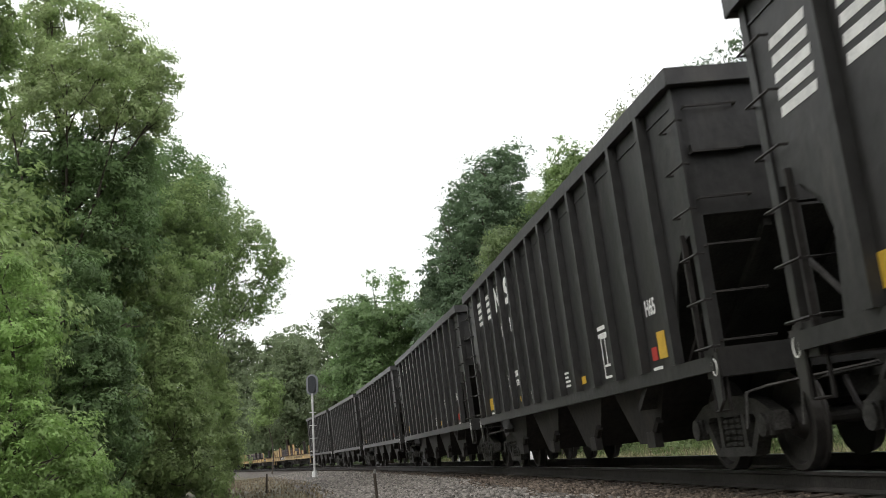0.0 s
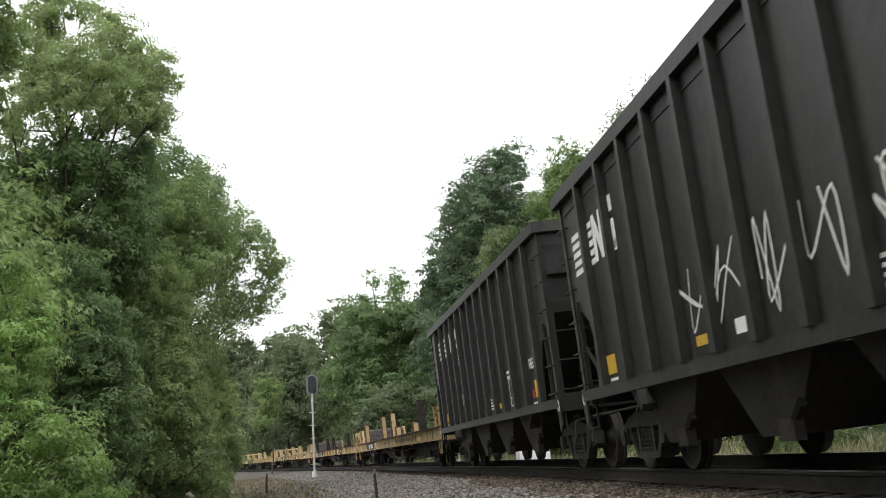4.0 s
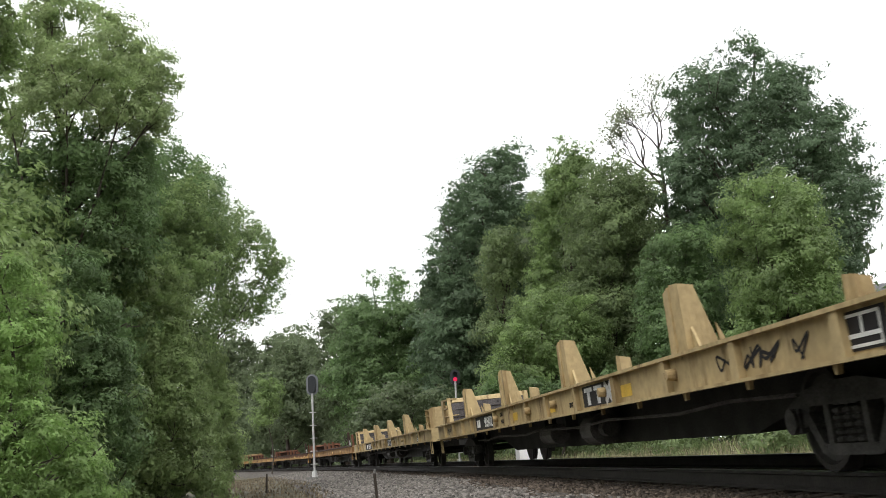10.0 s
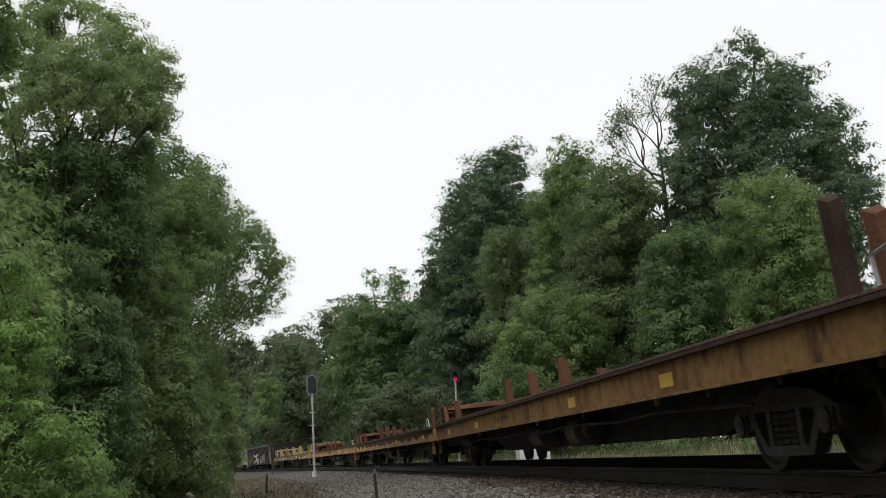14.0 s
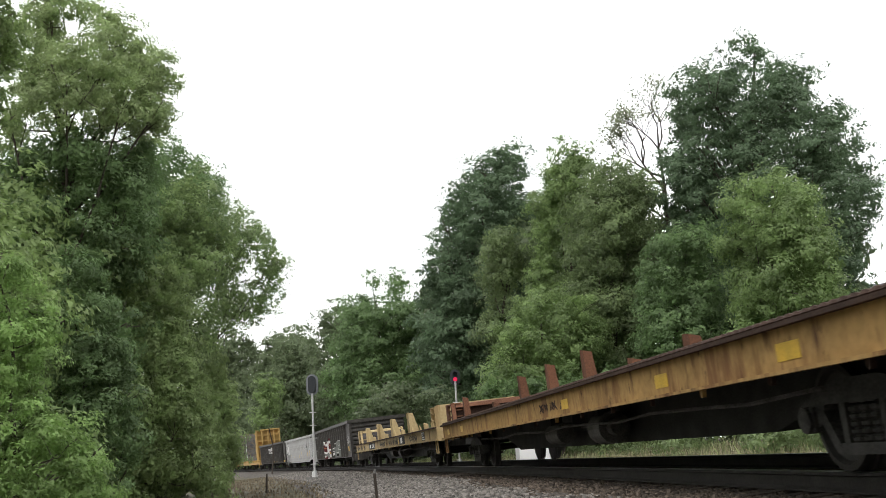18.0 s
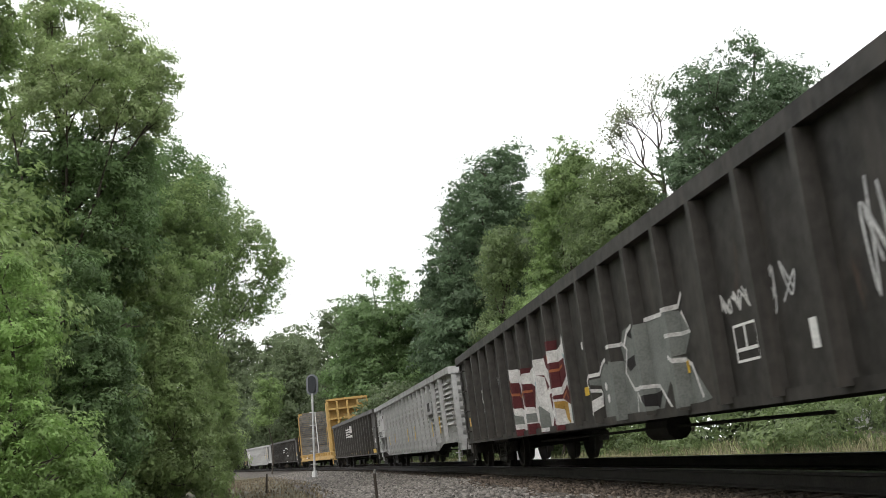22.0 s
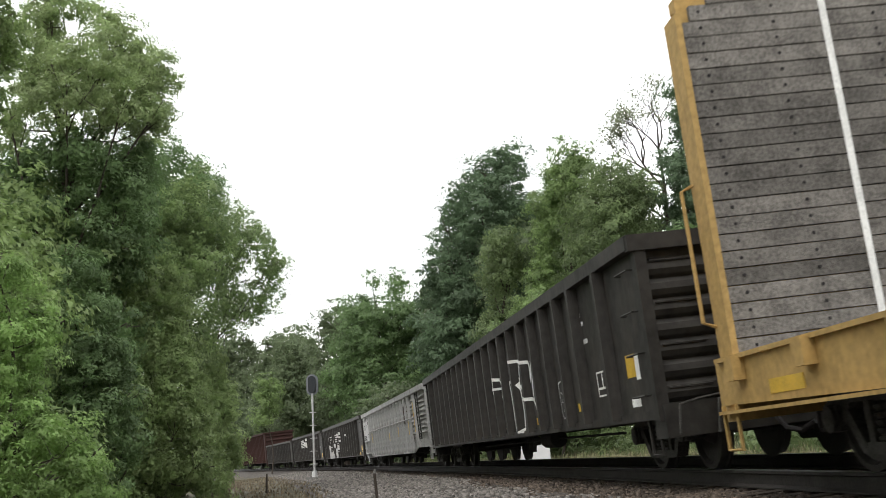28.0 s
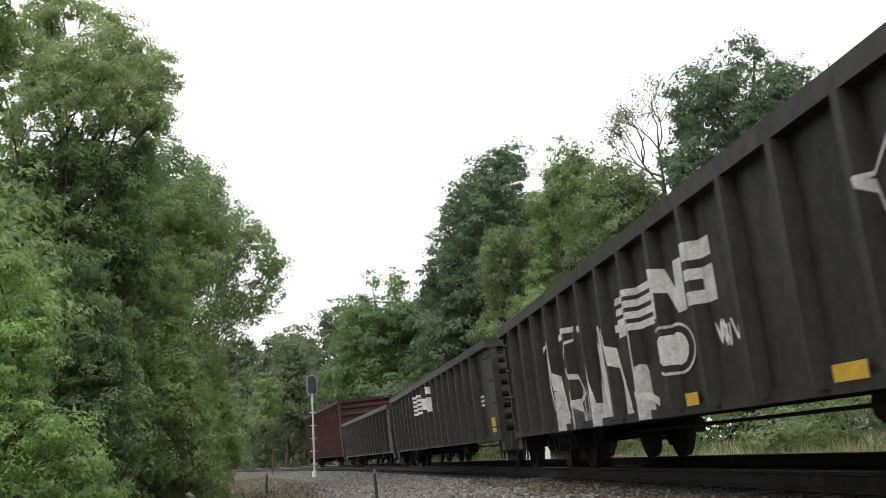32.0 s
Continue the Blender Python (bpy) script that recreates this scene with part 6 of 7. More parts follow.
g3 = place(gondola(GONDK, RIBBED + " with white sprayed outline letters", 10.65, 1.53, 2.5, 0.7, R3), -426.1)
s2 = place(gondola(SILVER, "dented pale grey gondola with corrugated panels and yellow strips", 10.72, 1.53, 2.45, 0.77, S2R, belly=0.16, corrugated=True, rusty=(5.9, 7.0)), -448.2)
g4 = place(gondola(GONDK, RIBBED + " with large dripping white lettering", 10.7, 1.53, 2.5, 0.7, R4), -470.9)
g5 = place(gondola(GONDK, RIBBED + " with a small white herald", 10.5, 1.53, 2.5, 0.7, R5), -493.8)
n1 = place(gondola(GONDK, "dark brown-black low gondola with plain ribbed sides", 10.6, 1.53, 2.4, 0.7, rib_row(9.2, 1.25)), -516.4)
n2 = place(gondola(BROWN, "tall oxide-brown gondola ending the train", 11.4, 1.53, 3.85, 0.8, rib_row(10.2, 1.15, -10.6)), -539.7)


# ---- lettering and spray paint on the cars ----
SPRAYW = mat("thin_white_spray", (0.5, 0.5, 0.49), 0.8, vary=0.3, scale=8, second=(0.12, 0.11, 0.1), amount=0.4, spread=0.2)
OCHRE_SPRAY = mat("ochre_spray", (0.36, 0.22, 0.055), 0.75, vary=0.25, scale=6)
SPRAYP = mat("worn_white_spray", (0.58, 0.57, 0.55), 0.8, vary=0.25, scale=6, second=(0.22, 0.2, 0.19), amount=0.4, spread=0.2)
RUSTO = mat("orange_spray", (0.3, 0.11, 0.05), 0.7, vary=0.2, scale=4)
SPRAYG = mat("grey_green_spray", (0.17, 0.18, 0.165), 0.8, vary=0.2, scale=4)
MAROON = mat("maroon_spray", (0.085, 0.02, 0.022), 0.7, vary=0.2, scale=4)
TAN = mat("ochre_spray", (0.42, 0.27, 0.08), 0.7, vary=0.2, scale=4)
SKYB = mat("pale_blue_spray", (0.34, 0.43, 0.45), 0.7, vary=0.2, scale=4)


def flat_marks():
    y = -1.522
    f = FLATS
    for i, a, b, m, d0, d1 in ((0, -9.3, -5.8, -8.2, -7.4, -6.3), (1, -8.6, -4.97, -7.68, -6.45, -5.46), (2, -6.87, -4.3, -6.68, -5.62, -4.6), (3, -7.48, -4.78, -6.85, -6.11, -5.0), (7, -7.22, -4.49, -6.81, -5.87, -4.85)):
        plate(f[i], "number_panel", a, b, 0.885, 1.17, y, INK, "black panel with white number")
        for k in (0, 1):
            plate(f[i], "mark_block", m + 0.25 * k, m + 0.25 * k + 0.19, 0.94, 1.1, y - 0.006, WHITE, "plain white painted mark", 0.03)
        letters(f[i], FNUM[i], d0, 0.93, 0.2, y - 0.006, WHITE, "white stencilled car number", wide=d1 - d0)
    scrawl(f[0], 2.7, 7.0, 0.92, 1.1, y - 0.004, INK, 3, 15, 0.026, "black sprayed letters")
    scrawl(f[0], 7.2, 8.65, 0.89, 1.14, y - 0.004, INK, 4, 4, 0.03, "black sprayed letters")
    scrawl(f[0], -2.0, -0.6, 0.92, 1.1, y - 0.004, INK, 6, 3, 0.025, "black sprayed letters")
    plate(f[0], "reflector", 8.75, 9.5, 0.92, 1.05, y, PATCH)
    letters(f[0], "LD LMT 147000", -5.4, 1.04, 0.09, y - 0.003, WHITE, "", 0.9)
    letters(f[0], "LT WT 73000", -5.3, 0.92, 0.09, y - 0.003, WHITE, "", 0.9)
    letters(f[1], "LD LMT 145000", -5.0, 1.04, 0.075, y - 0.003, INK, "", 0.9)
    letters(f[1], "LT WT 75600", -4.95, 0.93, 0.075, y - 0.003, INK, "", 0.9)
    plate(f[1], "dark_panel", 5.68, 7.58, 0.885, 1.17, y, INK, "black panel with white letters")
    letters(f[1], "MW", 6.25, 0.93, 0.18, y - 0.006, WHITE, "", 1.0)
    for x0, x1 in ((7.8, 8.4), (4.3, 5.3), (2.5, 3.3), (-1.2, -0.7)):
        plate(f[1], "paint_patch", x0, x1, 1.0, 1.12, y - 0.002, PATCH, "bright yellow paint patch")
    plate(f[1], "decal", 8.98, 9.1, 1.06, 1.16, y - 0.002, WHITE)
    outline(f[1], [(2.7, 0.92), (2.95, 0.93), (2.85, 1.0), (3.1, 1.06), (2.75, 1.12), (3.2, 1.13)], y - 0.004, WHITE, 0.03)
    for i, xs in ((1, (0.6, 4.35, -12.4)), (2, (5.0, 0.9, -2.2, 10.6)), (3, (5.2, -3.9, -10.8)), (7, (4.15, -0.3, -10.6))):
        for x in xs:
            plate(f[i], "reflector", x, x + 0.42, 0.93, 1.07, y, PATCH)
    for i in (2, 3):
        x = 3.14 if i == 2 else 1.9
        plate(f[i], "herald_panel", x, x + 1.62, 0.9, 1.17, y, INK, "dark herald panel with pale shapes")
        for k in range(3):
            a = x + 0.12 + k * 0.5
            if k == 2:
                for z0, z1 in ((0.92, 1.145), (1.145, 0.92)):
                    part("herald_block", ribbon([(a + 0.03, z0), (a + 0.37, z1)], 0.11, y - 0.008), SPRAYW, f[i], "pale herald shape")
                continue
            part("herald_block", Shape().box(a, a + 0.4, y - 0.009, y - 0.005, 1.09, 1.145).box(a + 0.13, a + 0.27, y - 0.009, y - 0.005, 0.92, 1.09), SPRAYW, f[i], "pale herald shape")
        for dx in (-3.9, -0.6, 1.4, 4.3, 7.0):
            part("pocket", Shape().wheel([(y - 0.1, 0.055), (y, 0.065)], 12), OLDYEL, f[i], at=pose(dx, 0, 1.04))
        letters(f[i], "F89 GHR", x - 0.85, 0.94, 0.07, y - 0.003, INK, "", 0.8)
    for i in (2, 3, 7):
        plate(f[i], "dark_panel", 10.55, 11.2, 0.9, 1.17, y - 0.001, INK, "black painted panel with white frames")
        data_frame(f[i], 10.62, 11.12, 0.92, 1.15, y - 0.006)
    letters(f[2], "LT WT", -3.6, 1.06, 0.075, y - 0.003, INK, "", 0.9)
    letters(f[2], "LD LM", -3.55, 0.93, 0.075, y - 0.003, INK, "", 0.9)
    plate(f[2], "paint_patch", -4.3, -3.75, 0.98, 1.08, y - 0.002, OLDYEL)
    letters(f[3], "142600", -3.1, 0.94, 0.07, y - 0.003, INK, "", 0.9)
    scrawl(f[3], -3.9, -2.7, 0.95, 1.12, y - 0.004, INK, 12, 3, 0.025, "black sprayed letters")
    scrawl(f[3], -12.0, -10.9, 0.93, 1.12, y - 0.004, INK, 13, 3, 0.025, "black sprayed letters")
    scrawl(f[2], -12.3, -10.6, 0.92, 1.12, y - 0.004, INK, 14, 4, 0.03, "black sprayed letters")
    scrawl(f[2], 8.2, 10.2, 0.92, 1.12, y - 0.004, INK, 15, 4, 0.03, "black sprayed letters")
    for a, b, sd in ((-13.7, -12.3, 21), (-11.6, -10.8, 22), (-10.2, -9.3, 23), (-2.2, -1.2, 24), (-1.1, 0.3, 25), (1.1, 2.9, 26), (3.2, 4.1, 27), (7.5, 9.5, 28)):
        scrawl(f[7], a, b, 0.89, 1.14, y - 0.004, INK, sd, 6, 0.034, "black sprayed letters")
    plate(f[7], "dark_panel", 4.55, 6.2, 0.885, 1.18, y, INK, "black painted panel")
    small_bars(f[7], 5.0, 1.13, 1, 0.6, y - 0.006, WHITE, 0.2)
    # sprayed marks on a tall stake
    outline(f[3], [(-3.8, 1.85), (-3.65, 1.88), (-3.68, 1.8), (-3.82, 1.72), (-3.66, 1.66), (-3.8, 1.56), (-3.64, 1.5), (-3.75, 1.38)], -1.425, INK, 0.025)
    for i, xs in ((4, (7.45, 3.2, -6.0, -11.0)), (5, (-11.5, -9.2, -13.3, 4.0, 11.2)), (6, (-12.85, -10.1, 5.85, 1.3, 9.0))):
        for x in xs:
            plate(f[i], "reflector", x, x + 0.42, 0.94, 1.08, y, PATCH)
        scrawl(f[i], -9.3 + i * 1.5, -7.6 + i * 1.5, 0.95, 1.1, y - 0.003, DKRUST, 40 + i, 5, 0.03, "faded brown lettering")


flat_marks()


def flow(points, x0, z0, w, h):
    """Corner points given in shares of a lettering's width and height."""
    return [(x0 + w * a, z0 + h * b) for a, b in points]


def gondola_marks():
    y = -1.543
    # first gondola: number and two sprayed pieces
    for k in (0, 1):
        plate(g1, "mark_block", -8.82 + 0.27 * k, -8.62 + 0.27 * k, 1.92, 2.18, y, SPRAYP, "plain white painted mark", 0.03)
    letters(g1, "195", -8.85, 1.42, 0.27, y - 0.003, WHITE, "white stencilled car number", wide=0.66)
    letters(g1, "036", -7.9, 1.44, 0.27, y - 0.003, WHITE, "white stencilled car number", wide=0.66)
    letters(g1, "104400", -7.8, 1.22, 0.085, y - 0.003, WHITE, "", 0.8)
    letters(g1, "70200", -7.7, 0.92, 0.085, y - 0.003, WHITE, "", 0.8)
    for x0, x1, z0, z1 in ((1.15, 1.45, 1.05, 1.16), (-10.2, -9.75, 1.02, 1.22), (-7.55, -7.3, 1.03, 1.14), (-5.0, -4.75, 1.25, 1.4), (5.05, 5.35, 1.02, 1.14), (9.2, 9.6, 1.0, 1.24)):
        plate(g1, "reflector", x0, x1, z0, z1, y - 0.008, PATCH)
    white = ([(-3.88, 1.86), (-2.9, 1.7), (-2.8, 0.75), (-3.4, 0.66), (-4.05, 0.66), (-4.07, 0.97), (-3.9, 1.2)], [(-2.9, 1.7), (-2.2, 1.7), (-1.75, 1.76), (-1.75, 0.8), (-2.0, 0.64), (-2.8, 0.7)],
             [(-1.78, 1.76), (-1.15, 1.78), (-0.85, 1.84), (-0.75, 0.7), (-1.2, 0.66), (-1.78, 0.66)], [(-0.88, 1.84), (-0.2, 1.8), (0.1, 1.86), (0.24, 2.05), (0.4, 1.95), (0.5, 1.4), (0.6, 1.15), (0.46, 0.66), (-0.8, 0.66)])
    for k, pts in enumerate(white):
        spray(g1, [pts], y, R1, SPRAYP, "sprayed_letter", "white and maroon sprayed lettering" if k == 0 else "")
    blue = ([(-2.9, 1.28), (-2.5, 1.1), (-2.8, 0.88), (-3.1, 1.04)], [(-1.8, 1.46), (-1.33, 1.43), (-1.47, 1.13), (-1.7, 1.13)], [(-0.95, 1.02), (-0.54, 1.08), (-0.64, 0.86), (-0.95, 0.88)], [(0.08, 1.73), (0.46, 1.65), (0.43, 1.52), (0.17, 1.57)], [(0.2, 0.94), (0.52, 1.0), (0.4, 0.7), (0.18, 0.76)])
    ochre = ([(-0.95, 1.48), (-0.69, 1.45), (-0.68, 1.19), (-0.78, 1.27)], [(-0.25, 1.07), (0.05, 1.03), (0.07, 0.72), (-0.12, 0.8)], [(-2.1, 1.06), (-1.7, 0.97), (-1.7, 0.86), (-2.02, 0.87)], [(-3.3, 1.42), (-3.1, 1.41), (-3.06, 1.12), (-3.24, 1.22)])
    grime = ([(-3.9, 1.08), (-3.5, 1.02), (-3.4, 0.84), (-3.85, 0.88)], [(-2.65, 1.0), (-2.3, 0.98), (-2.25, 0.84), (-2.6, 0.84)], [(-1.6, 1.0), (-1.3, 1.06), (-1.25, 0.72), (-1.6, 0.72)], [(-0.7, 1.26), (-0.4, 1.2), (-0.35, 1.1), (-0.7, 1.1)])
    dark = ([(-3.9, 1.8), (-3.37, 1.5), (-3.28, 1.07), (-3.94, 1.23)], [(-2.9, 1.76), (-2.2, 1.72), (-2.75, 1.5)], [(-2.76, 1.56), (-2.1, 1.4), (-2.3, 1.05), (-2.75, 1.25)], [(-1.92, 1.47), (-1.7, 1.5), (-1.76, 1.36), (-1.95, 1.28)], [(-1.94, 1.19), (-1.7, 1.25), (-1.62, 1.08), (-1.95, 1.1)],
            [(-1.18, 1.78), (-0.76, 1.86), (-0.64, 1.45), (-1.09, 1.62)], [(-0.5, 1.6), (0.16, 1.66), (0.18, 1.4), (-0.23, 1.25), (-0.57, 1.27)], [(-1.3, 1.53), (-1.02, 1.33), (-1.18, 1.27)])
    low = ([(-1.1, 1.2), (-0.82, 1.25), (-1.01, 0.95)], [(-0.3, 1.12), (0.16, 1.28), (0.34, 0.96)], [(0.41, 1.6), (0.55, 1.28), (0.31, 1.4)], [(-1.25, 0.64), (-0.96, 0.86), (-0.72, 0.65)], [(-0.72, 0.65), (-0.54, 0.84), (-0.28, 0.74), (0.27, 0.65)], [(-2.74, 0.82), (-2.18, 0.82), (-1.95, 0.65), (-2.66, 0.65)],
           [(-4.05, 0.82), (-3.48, 0.76), (-3.2, 0.65), (-4.0, 0.65)], [(-0.85, 1.86), (-0.2, 1.8), (-0.1, 1.94), (-0.8, 1.96)], [(-1.78, 0.8), (-1.5, 0.74), (-1.4, 0.65), (-1.8, 0.65)])
    for shapes, paint, name, lift in ((grime, SPRAYG, "sprayed_fill", 0.004), (blue, SKYB, "sprayed_fill", 0.005), (ochre, OCHRE_SPRAY, "sprayed_fill", 0.006), (dark + low, MAROON, "sprayed_shadow", 0.007)):
        for pts in shapes:
            spray(g1, [pts], y, R1, paint, name, lift=lift)
    for pts in ([(-3.86, 1.66), (-3.6, 1.44), (-3.4, 1.3), (-3.2, 1.36)], [(-2.65, 1.36), (-2.3, 1.34)], [(-0.95, 1.78), (-0.8, 1.54)], [(-0.25, 1.5), (0.05, 1.56)], [(-0.15, 1.1), (0.08, 1.18), (0.16, 1.08)]):
        outline(g1, pts, y - 0.009, RUSTO, 0.04, ribs=R1, label="rust-orange sprayed highlight")
    for pts in ([(-3.35, 1.6), (-3.2, 1.4), (-2.95, 1.7), (-2.8, 1.2), (-2.55, 1.0)], [(-2.1, 1.7), (-2.0, 1.4), (-2.05, 1.1), (-1.9, 0.7)], [(-1.0, 0.96), (-0.7, 0.66)], [(-0.62, 1.7), (-0.56, 1.28), (-0.7, 1.0), (-0.6, 0.8)]):
        outline(g1, pts, y - 0.009, WHITE, 0.04, ribs=R1, label="white sprayed edge")
    a, b, w, h = 1.95, 0.67, 4.15, 1.05
    for k, pts in enumerate(([(0.02, 0), (0.3, 0), (0.33, 0.25), (0.3, 0.62), (0.2, 0.7), (0.18, 0.6), (0.08, 0.68), (0.0, 0.5), (0.03, 0.35)], [(0.3, 0), (0.5, 0.02), (0.46, 0.25), (0.5, 0.6), (0.42, 0.7), (0.45, 1.0), (0.32, 0.95), (0.28, 0.8), (0.3, 0.6)],
                             [(0.5, 0.05), (0.58, 0.05), (0.66, 0.3), (0.75, 0.02), (0.93, 0.08), (0.8, 0.5), (0.86, 0.7), (0.8, 0.93), (0.55, 0.95), (0.44, 0.75), (0.5, 0.6)])):
        spray(g1, [flow(pts, a, b, w, h)], y, R1, SPRAYG, "sprayed_letter", "grey-green sprayed lettering" if k == 0 else "")
    for pts in ([(0.0, 0.1), (0.02, 0.35), (-0.02, 0.5), (0.06, 0.68), (0.1, 0.72)], [(0.16, 0.62), (0.2, 0.8), (0.3, 0.82), (0.34, 0.74), (0.3, 0.5), (0.36, 0.3), (0.45, 0.3)], [(0.32, 0.8), (0.36, 0.92), (0.46, 1.02), (0.5, 0.98)],
                [(0.54, 0.96), (0.8, 0.94), (0.84, 1.06)], [(0.82, 0.9), (0.86, 0.7), (0.76, 0.7), (0.74, 0.56), (0.84, 0.4), (0.88, 0.1)], [(0.44, 0.05), (0.5, 0.3), (0.58, 0.28), (0.66, 0.02)], [(0.36, 0.02), (0.38, 0.26), (0.44, 0.0)]):
        outline(g1, flow(pts, a, b, w, h), y - 0.004, SPRAYP, 0.045, ribs=R1)
    for pts in ([(0.3, 0.62), (0.4, 0.66), (0.42, 0.56), (0.34, 0.5)], [(0.5, 0.2), (0.6, 0.24), (0.55, 0.06)], [(0.34, 0.9), (0.4, 0.94), (0.42, 0.8)]):
        spray(g1, [flow(pts, a, b, w, h)], y, R1, INK, "sprayed_shadow", lift=0.006)
    for x, z in ((2.25, 1.1), (3.0, 1.38), (1.35, 1.7), (2.75, 1.22), (5.05, 1.78), (5.2, 1.2), (2.3, 0.95), (-0.2, 1.75)):
        part("paint_dot", Shape().wheel([(y - 0.014, 0.05), (y - 0.011, 0.055)], 12), SPRAYP, g1, at=pose(x, 0, z))
    scrawl(g1, 6.0, 7.0, 1.42, 1.62, y - 0.003, SPRAYP, 63, 5, 0.025, "thin white sprayed letters")
    data_frame(g1, 6.55, 7.05, 1.0, 1.32, y)
    plate(g1, "decal", 8.0, 8.12, 0.98, 1.2, y, WHITE)
    scrawl(g1, 9.0, 10.0, 1.2, 2.0, y - 0.003, SPRAYW, 64, 3, 0.03, "faint chalk drawing")
    scrawl(g1, -5.9, -5.0, 1.6, 2.0, y - 0.003, SPRAYW, 65, 3, 0.02)
    scrawl(g1, 7.2, 7.9, 1.3, 1.7, y - 0.003, SPRAYW, 66, 2, 0.03)
    # second black gondola: herald, chalk
    herald(g2, -2.4, 1.15, 1.68, 2.2, y, 4, R2, SPRAYP)
    for k, (a, b, lo, hi) in enumerate(((-7.6, -6.9, 0.8, 2.0), (-4.9, -4.3, 1.0, 1.7), (-3.4, -2.9, 0.8, 1.5), (-2.6, -2.0, 1.1, 1.5), (-0.6, 0.0, 1.3, 1.6), (1.5, 2.1, 1.3, 1.9), (2.7, 3.3, 0.9, 1.5), (4.0, 4.6, 1.2, 2.0), (5.6, 6.9, 1.5, 2.05))):
        scrawl(g2, a, b, lo, hi, y - 0.003, SPRAYP, 70 + k, 2, 0.03, "white chalk scrawl")
    outline(g2, [(8.45, 1.75), (8.35, 1.95), (8.55, 2.05), (8.95, 1.98), (9.35, 1.75), (9.3, 1.55), (9.05, 1.42), (8.7, 1.75), (8.55, 2.0)], y - 0.003, SPRAYP, 0.03, label="white chalk loops")
    scrawl(g2, 8.3, 8.75, 1.62, 1.85, y - 0.003, SPRAYP, 79, 2, 0.03)
    small_bars(g2, 8.5, 1.52, 2, 0.35, y, SPRAYP, 0.06, 0.12)
    spray(g2, [[(9.75, 1.2), (9.95, 1.15), (9.98, 1.4), (9.8, 1.45)]], y, (), SPRAYP, "paint_patch")
    data_frame(g2, 7.55, 8.0, 1.12, 1.48, y)
    plate(g2, "decal", 7.6, 7.75, 1.75, 1.98, y, TAN)
    for x, w in ((-0.9, 0.3), (1.2, 0.4), (3.6, 0.5), (6.4, 0.6), (8.9, 1.25)):
        plate(g2, "reflector", x, x + w, 0.72, 0.84 + 0.05 * (x > 8), y - 0.04, PATCH)
    # third: outline letters
    for pts in ([(2.55, 0.66), (2.5, 1.0), (2.48, 1.35), (2.43, 1.62), (2.74, 1.6), (2.7, 1.85), (2.77, 1.97), (3.45, 1.92), (3.56, 1.98)], [(3.32, 0.69), (3.42, 1.0), (3.4, 1.24), (3.34, 1.52), (3.43, 1.76), (3.56, 1.97)],
                [(3.53, 1.6), (3.54, 1.78), (3.7, 1.84), (3.8, 1.72), (3.7, 1.63), (3.62, 1.7), (3.68, 1.76)], [(3.76, 1.86), (4.2, 1.85), (4.31, 1.74), (4.29, 1.5), (4.42, 1.7), (4.48, 1.88), (4.46, 1.6), (4.38, 1.39), (4.38, 1.17)],
                [(3.36, 1.48), (3.77, 1.48), (4.17, 1.42)], [(3.78, 1.26), (4.11, 1.25), (4.38, 1.17), (4.5, 0.97), (4.56, 0.82), (4.49, 0.65)]):
        outline(g3, curve_through(pts, 3), y - 0.003, WHITE, 0.055, label="white sprayed outline letter", ribs=R3)
    for pts in ([(1.42, 1.8), (1.4, 1.48)], [(1.72, 1.74), (1.64, 1.3), (1.8, 1.3)], [(1.3, 1.58), (1.84, 1.56)], [(1.42, 1.78), (1.6, 1.62), (1.52, 1.42), (1.76, 1.42)]):
        outline(g3, pts, y - 0.003, WHITE, 0.045, label="white sprayed star", ribs=R3)
    outline(g3, [(-0.2, 1.26), (-0.22, 1.05), (-0.25, 0.82)], y - 0.003, WHITE, 0.065, label="white sprayed arrow shaft")
    spray(g3, [[(-0.4, 0.82), (-0.23, 0.64), (-0.04, 0.82), (-0.22, 0.86)]], y, (), WHITE, "arrow_head", "white sprayed arrow head")
    # a chalk figure: two ears, a face, a long hatched body
    for pts in ([(-1.24, 1.9), (-1.28, 2.08), (-1.18, 1.95)], [(-1.04, 1.95), (-0.96, 2.1), (-1.0, 1.9)], [(-1.22, 1.93), (-1.26, 1.78), (-1.12, 1.68), (-1.0, 1.8), (-1.04, 1.94), (-1.22, 1.93)],
                [(-1.22, 1.7), (-1.28, 1.4), (-1.2, 1.02)], [(-1.04, 1.7), (-1.0, 1.4), (-1.06, 1.05)], [(-1.24, 1.6), (-1.04, 1.52), (-1.26, 1.42), (-1.02, 1.34), (-1.25, 1.24), (-1.04, 1.16)]):
        outline(g3, curve_through(pts), y - 0.003, SPRAYW, 0.022, label="faint chalk drawing")
    for x in (-3.95, -1.33, 1.53, 4.34):
        plate(g3, "reflector", x, x + 0.42, 0.79, 0.9, y, PATCH)
    for pts in ([(6.21, 1.33), (6.5, 1.37), (6.58, 1.3), (6.62, 0.87), (6.3, 0.81), (6.23, 0.9), (6.21, 1.33)], [(6.28, 1.2), (6.45, 1.14), (6.3, 1.06), (6.5, 1.0), (6.32, 0.92), (6.5, 0.9)]):
        outline(g3, pts, y - 0.003, SPRAYW, 0.022, label="faint chalk box")
    data_frame(g3, 8.36, 8.86, 1.0, 1.32, y)
    plate(g3, "reflector", 9.72, 10.05, 1.14, 1.4, y, PATCH, "yellow reflective square")
    plate(g3, "decal", 10.06, 10.2, 1.1, 1.38, y, WHITE)
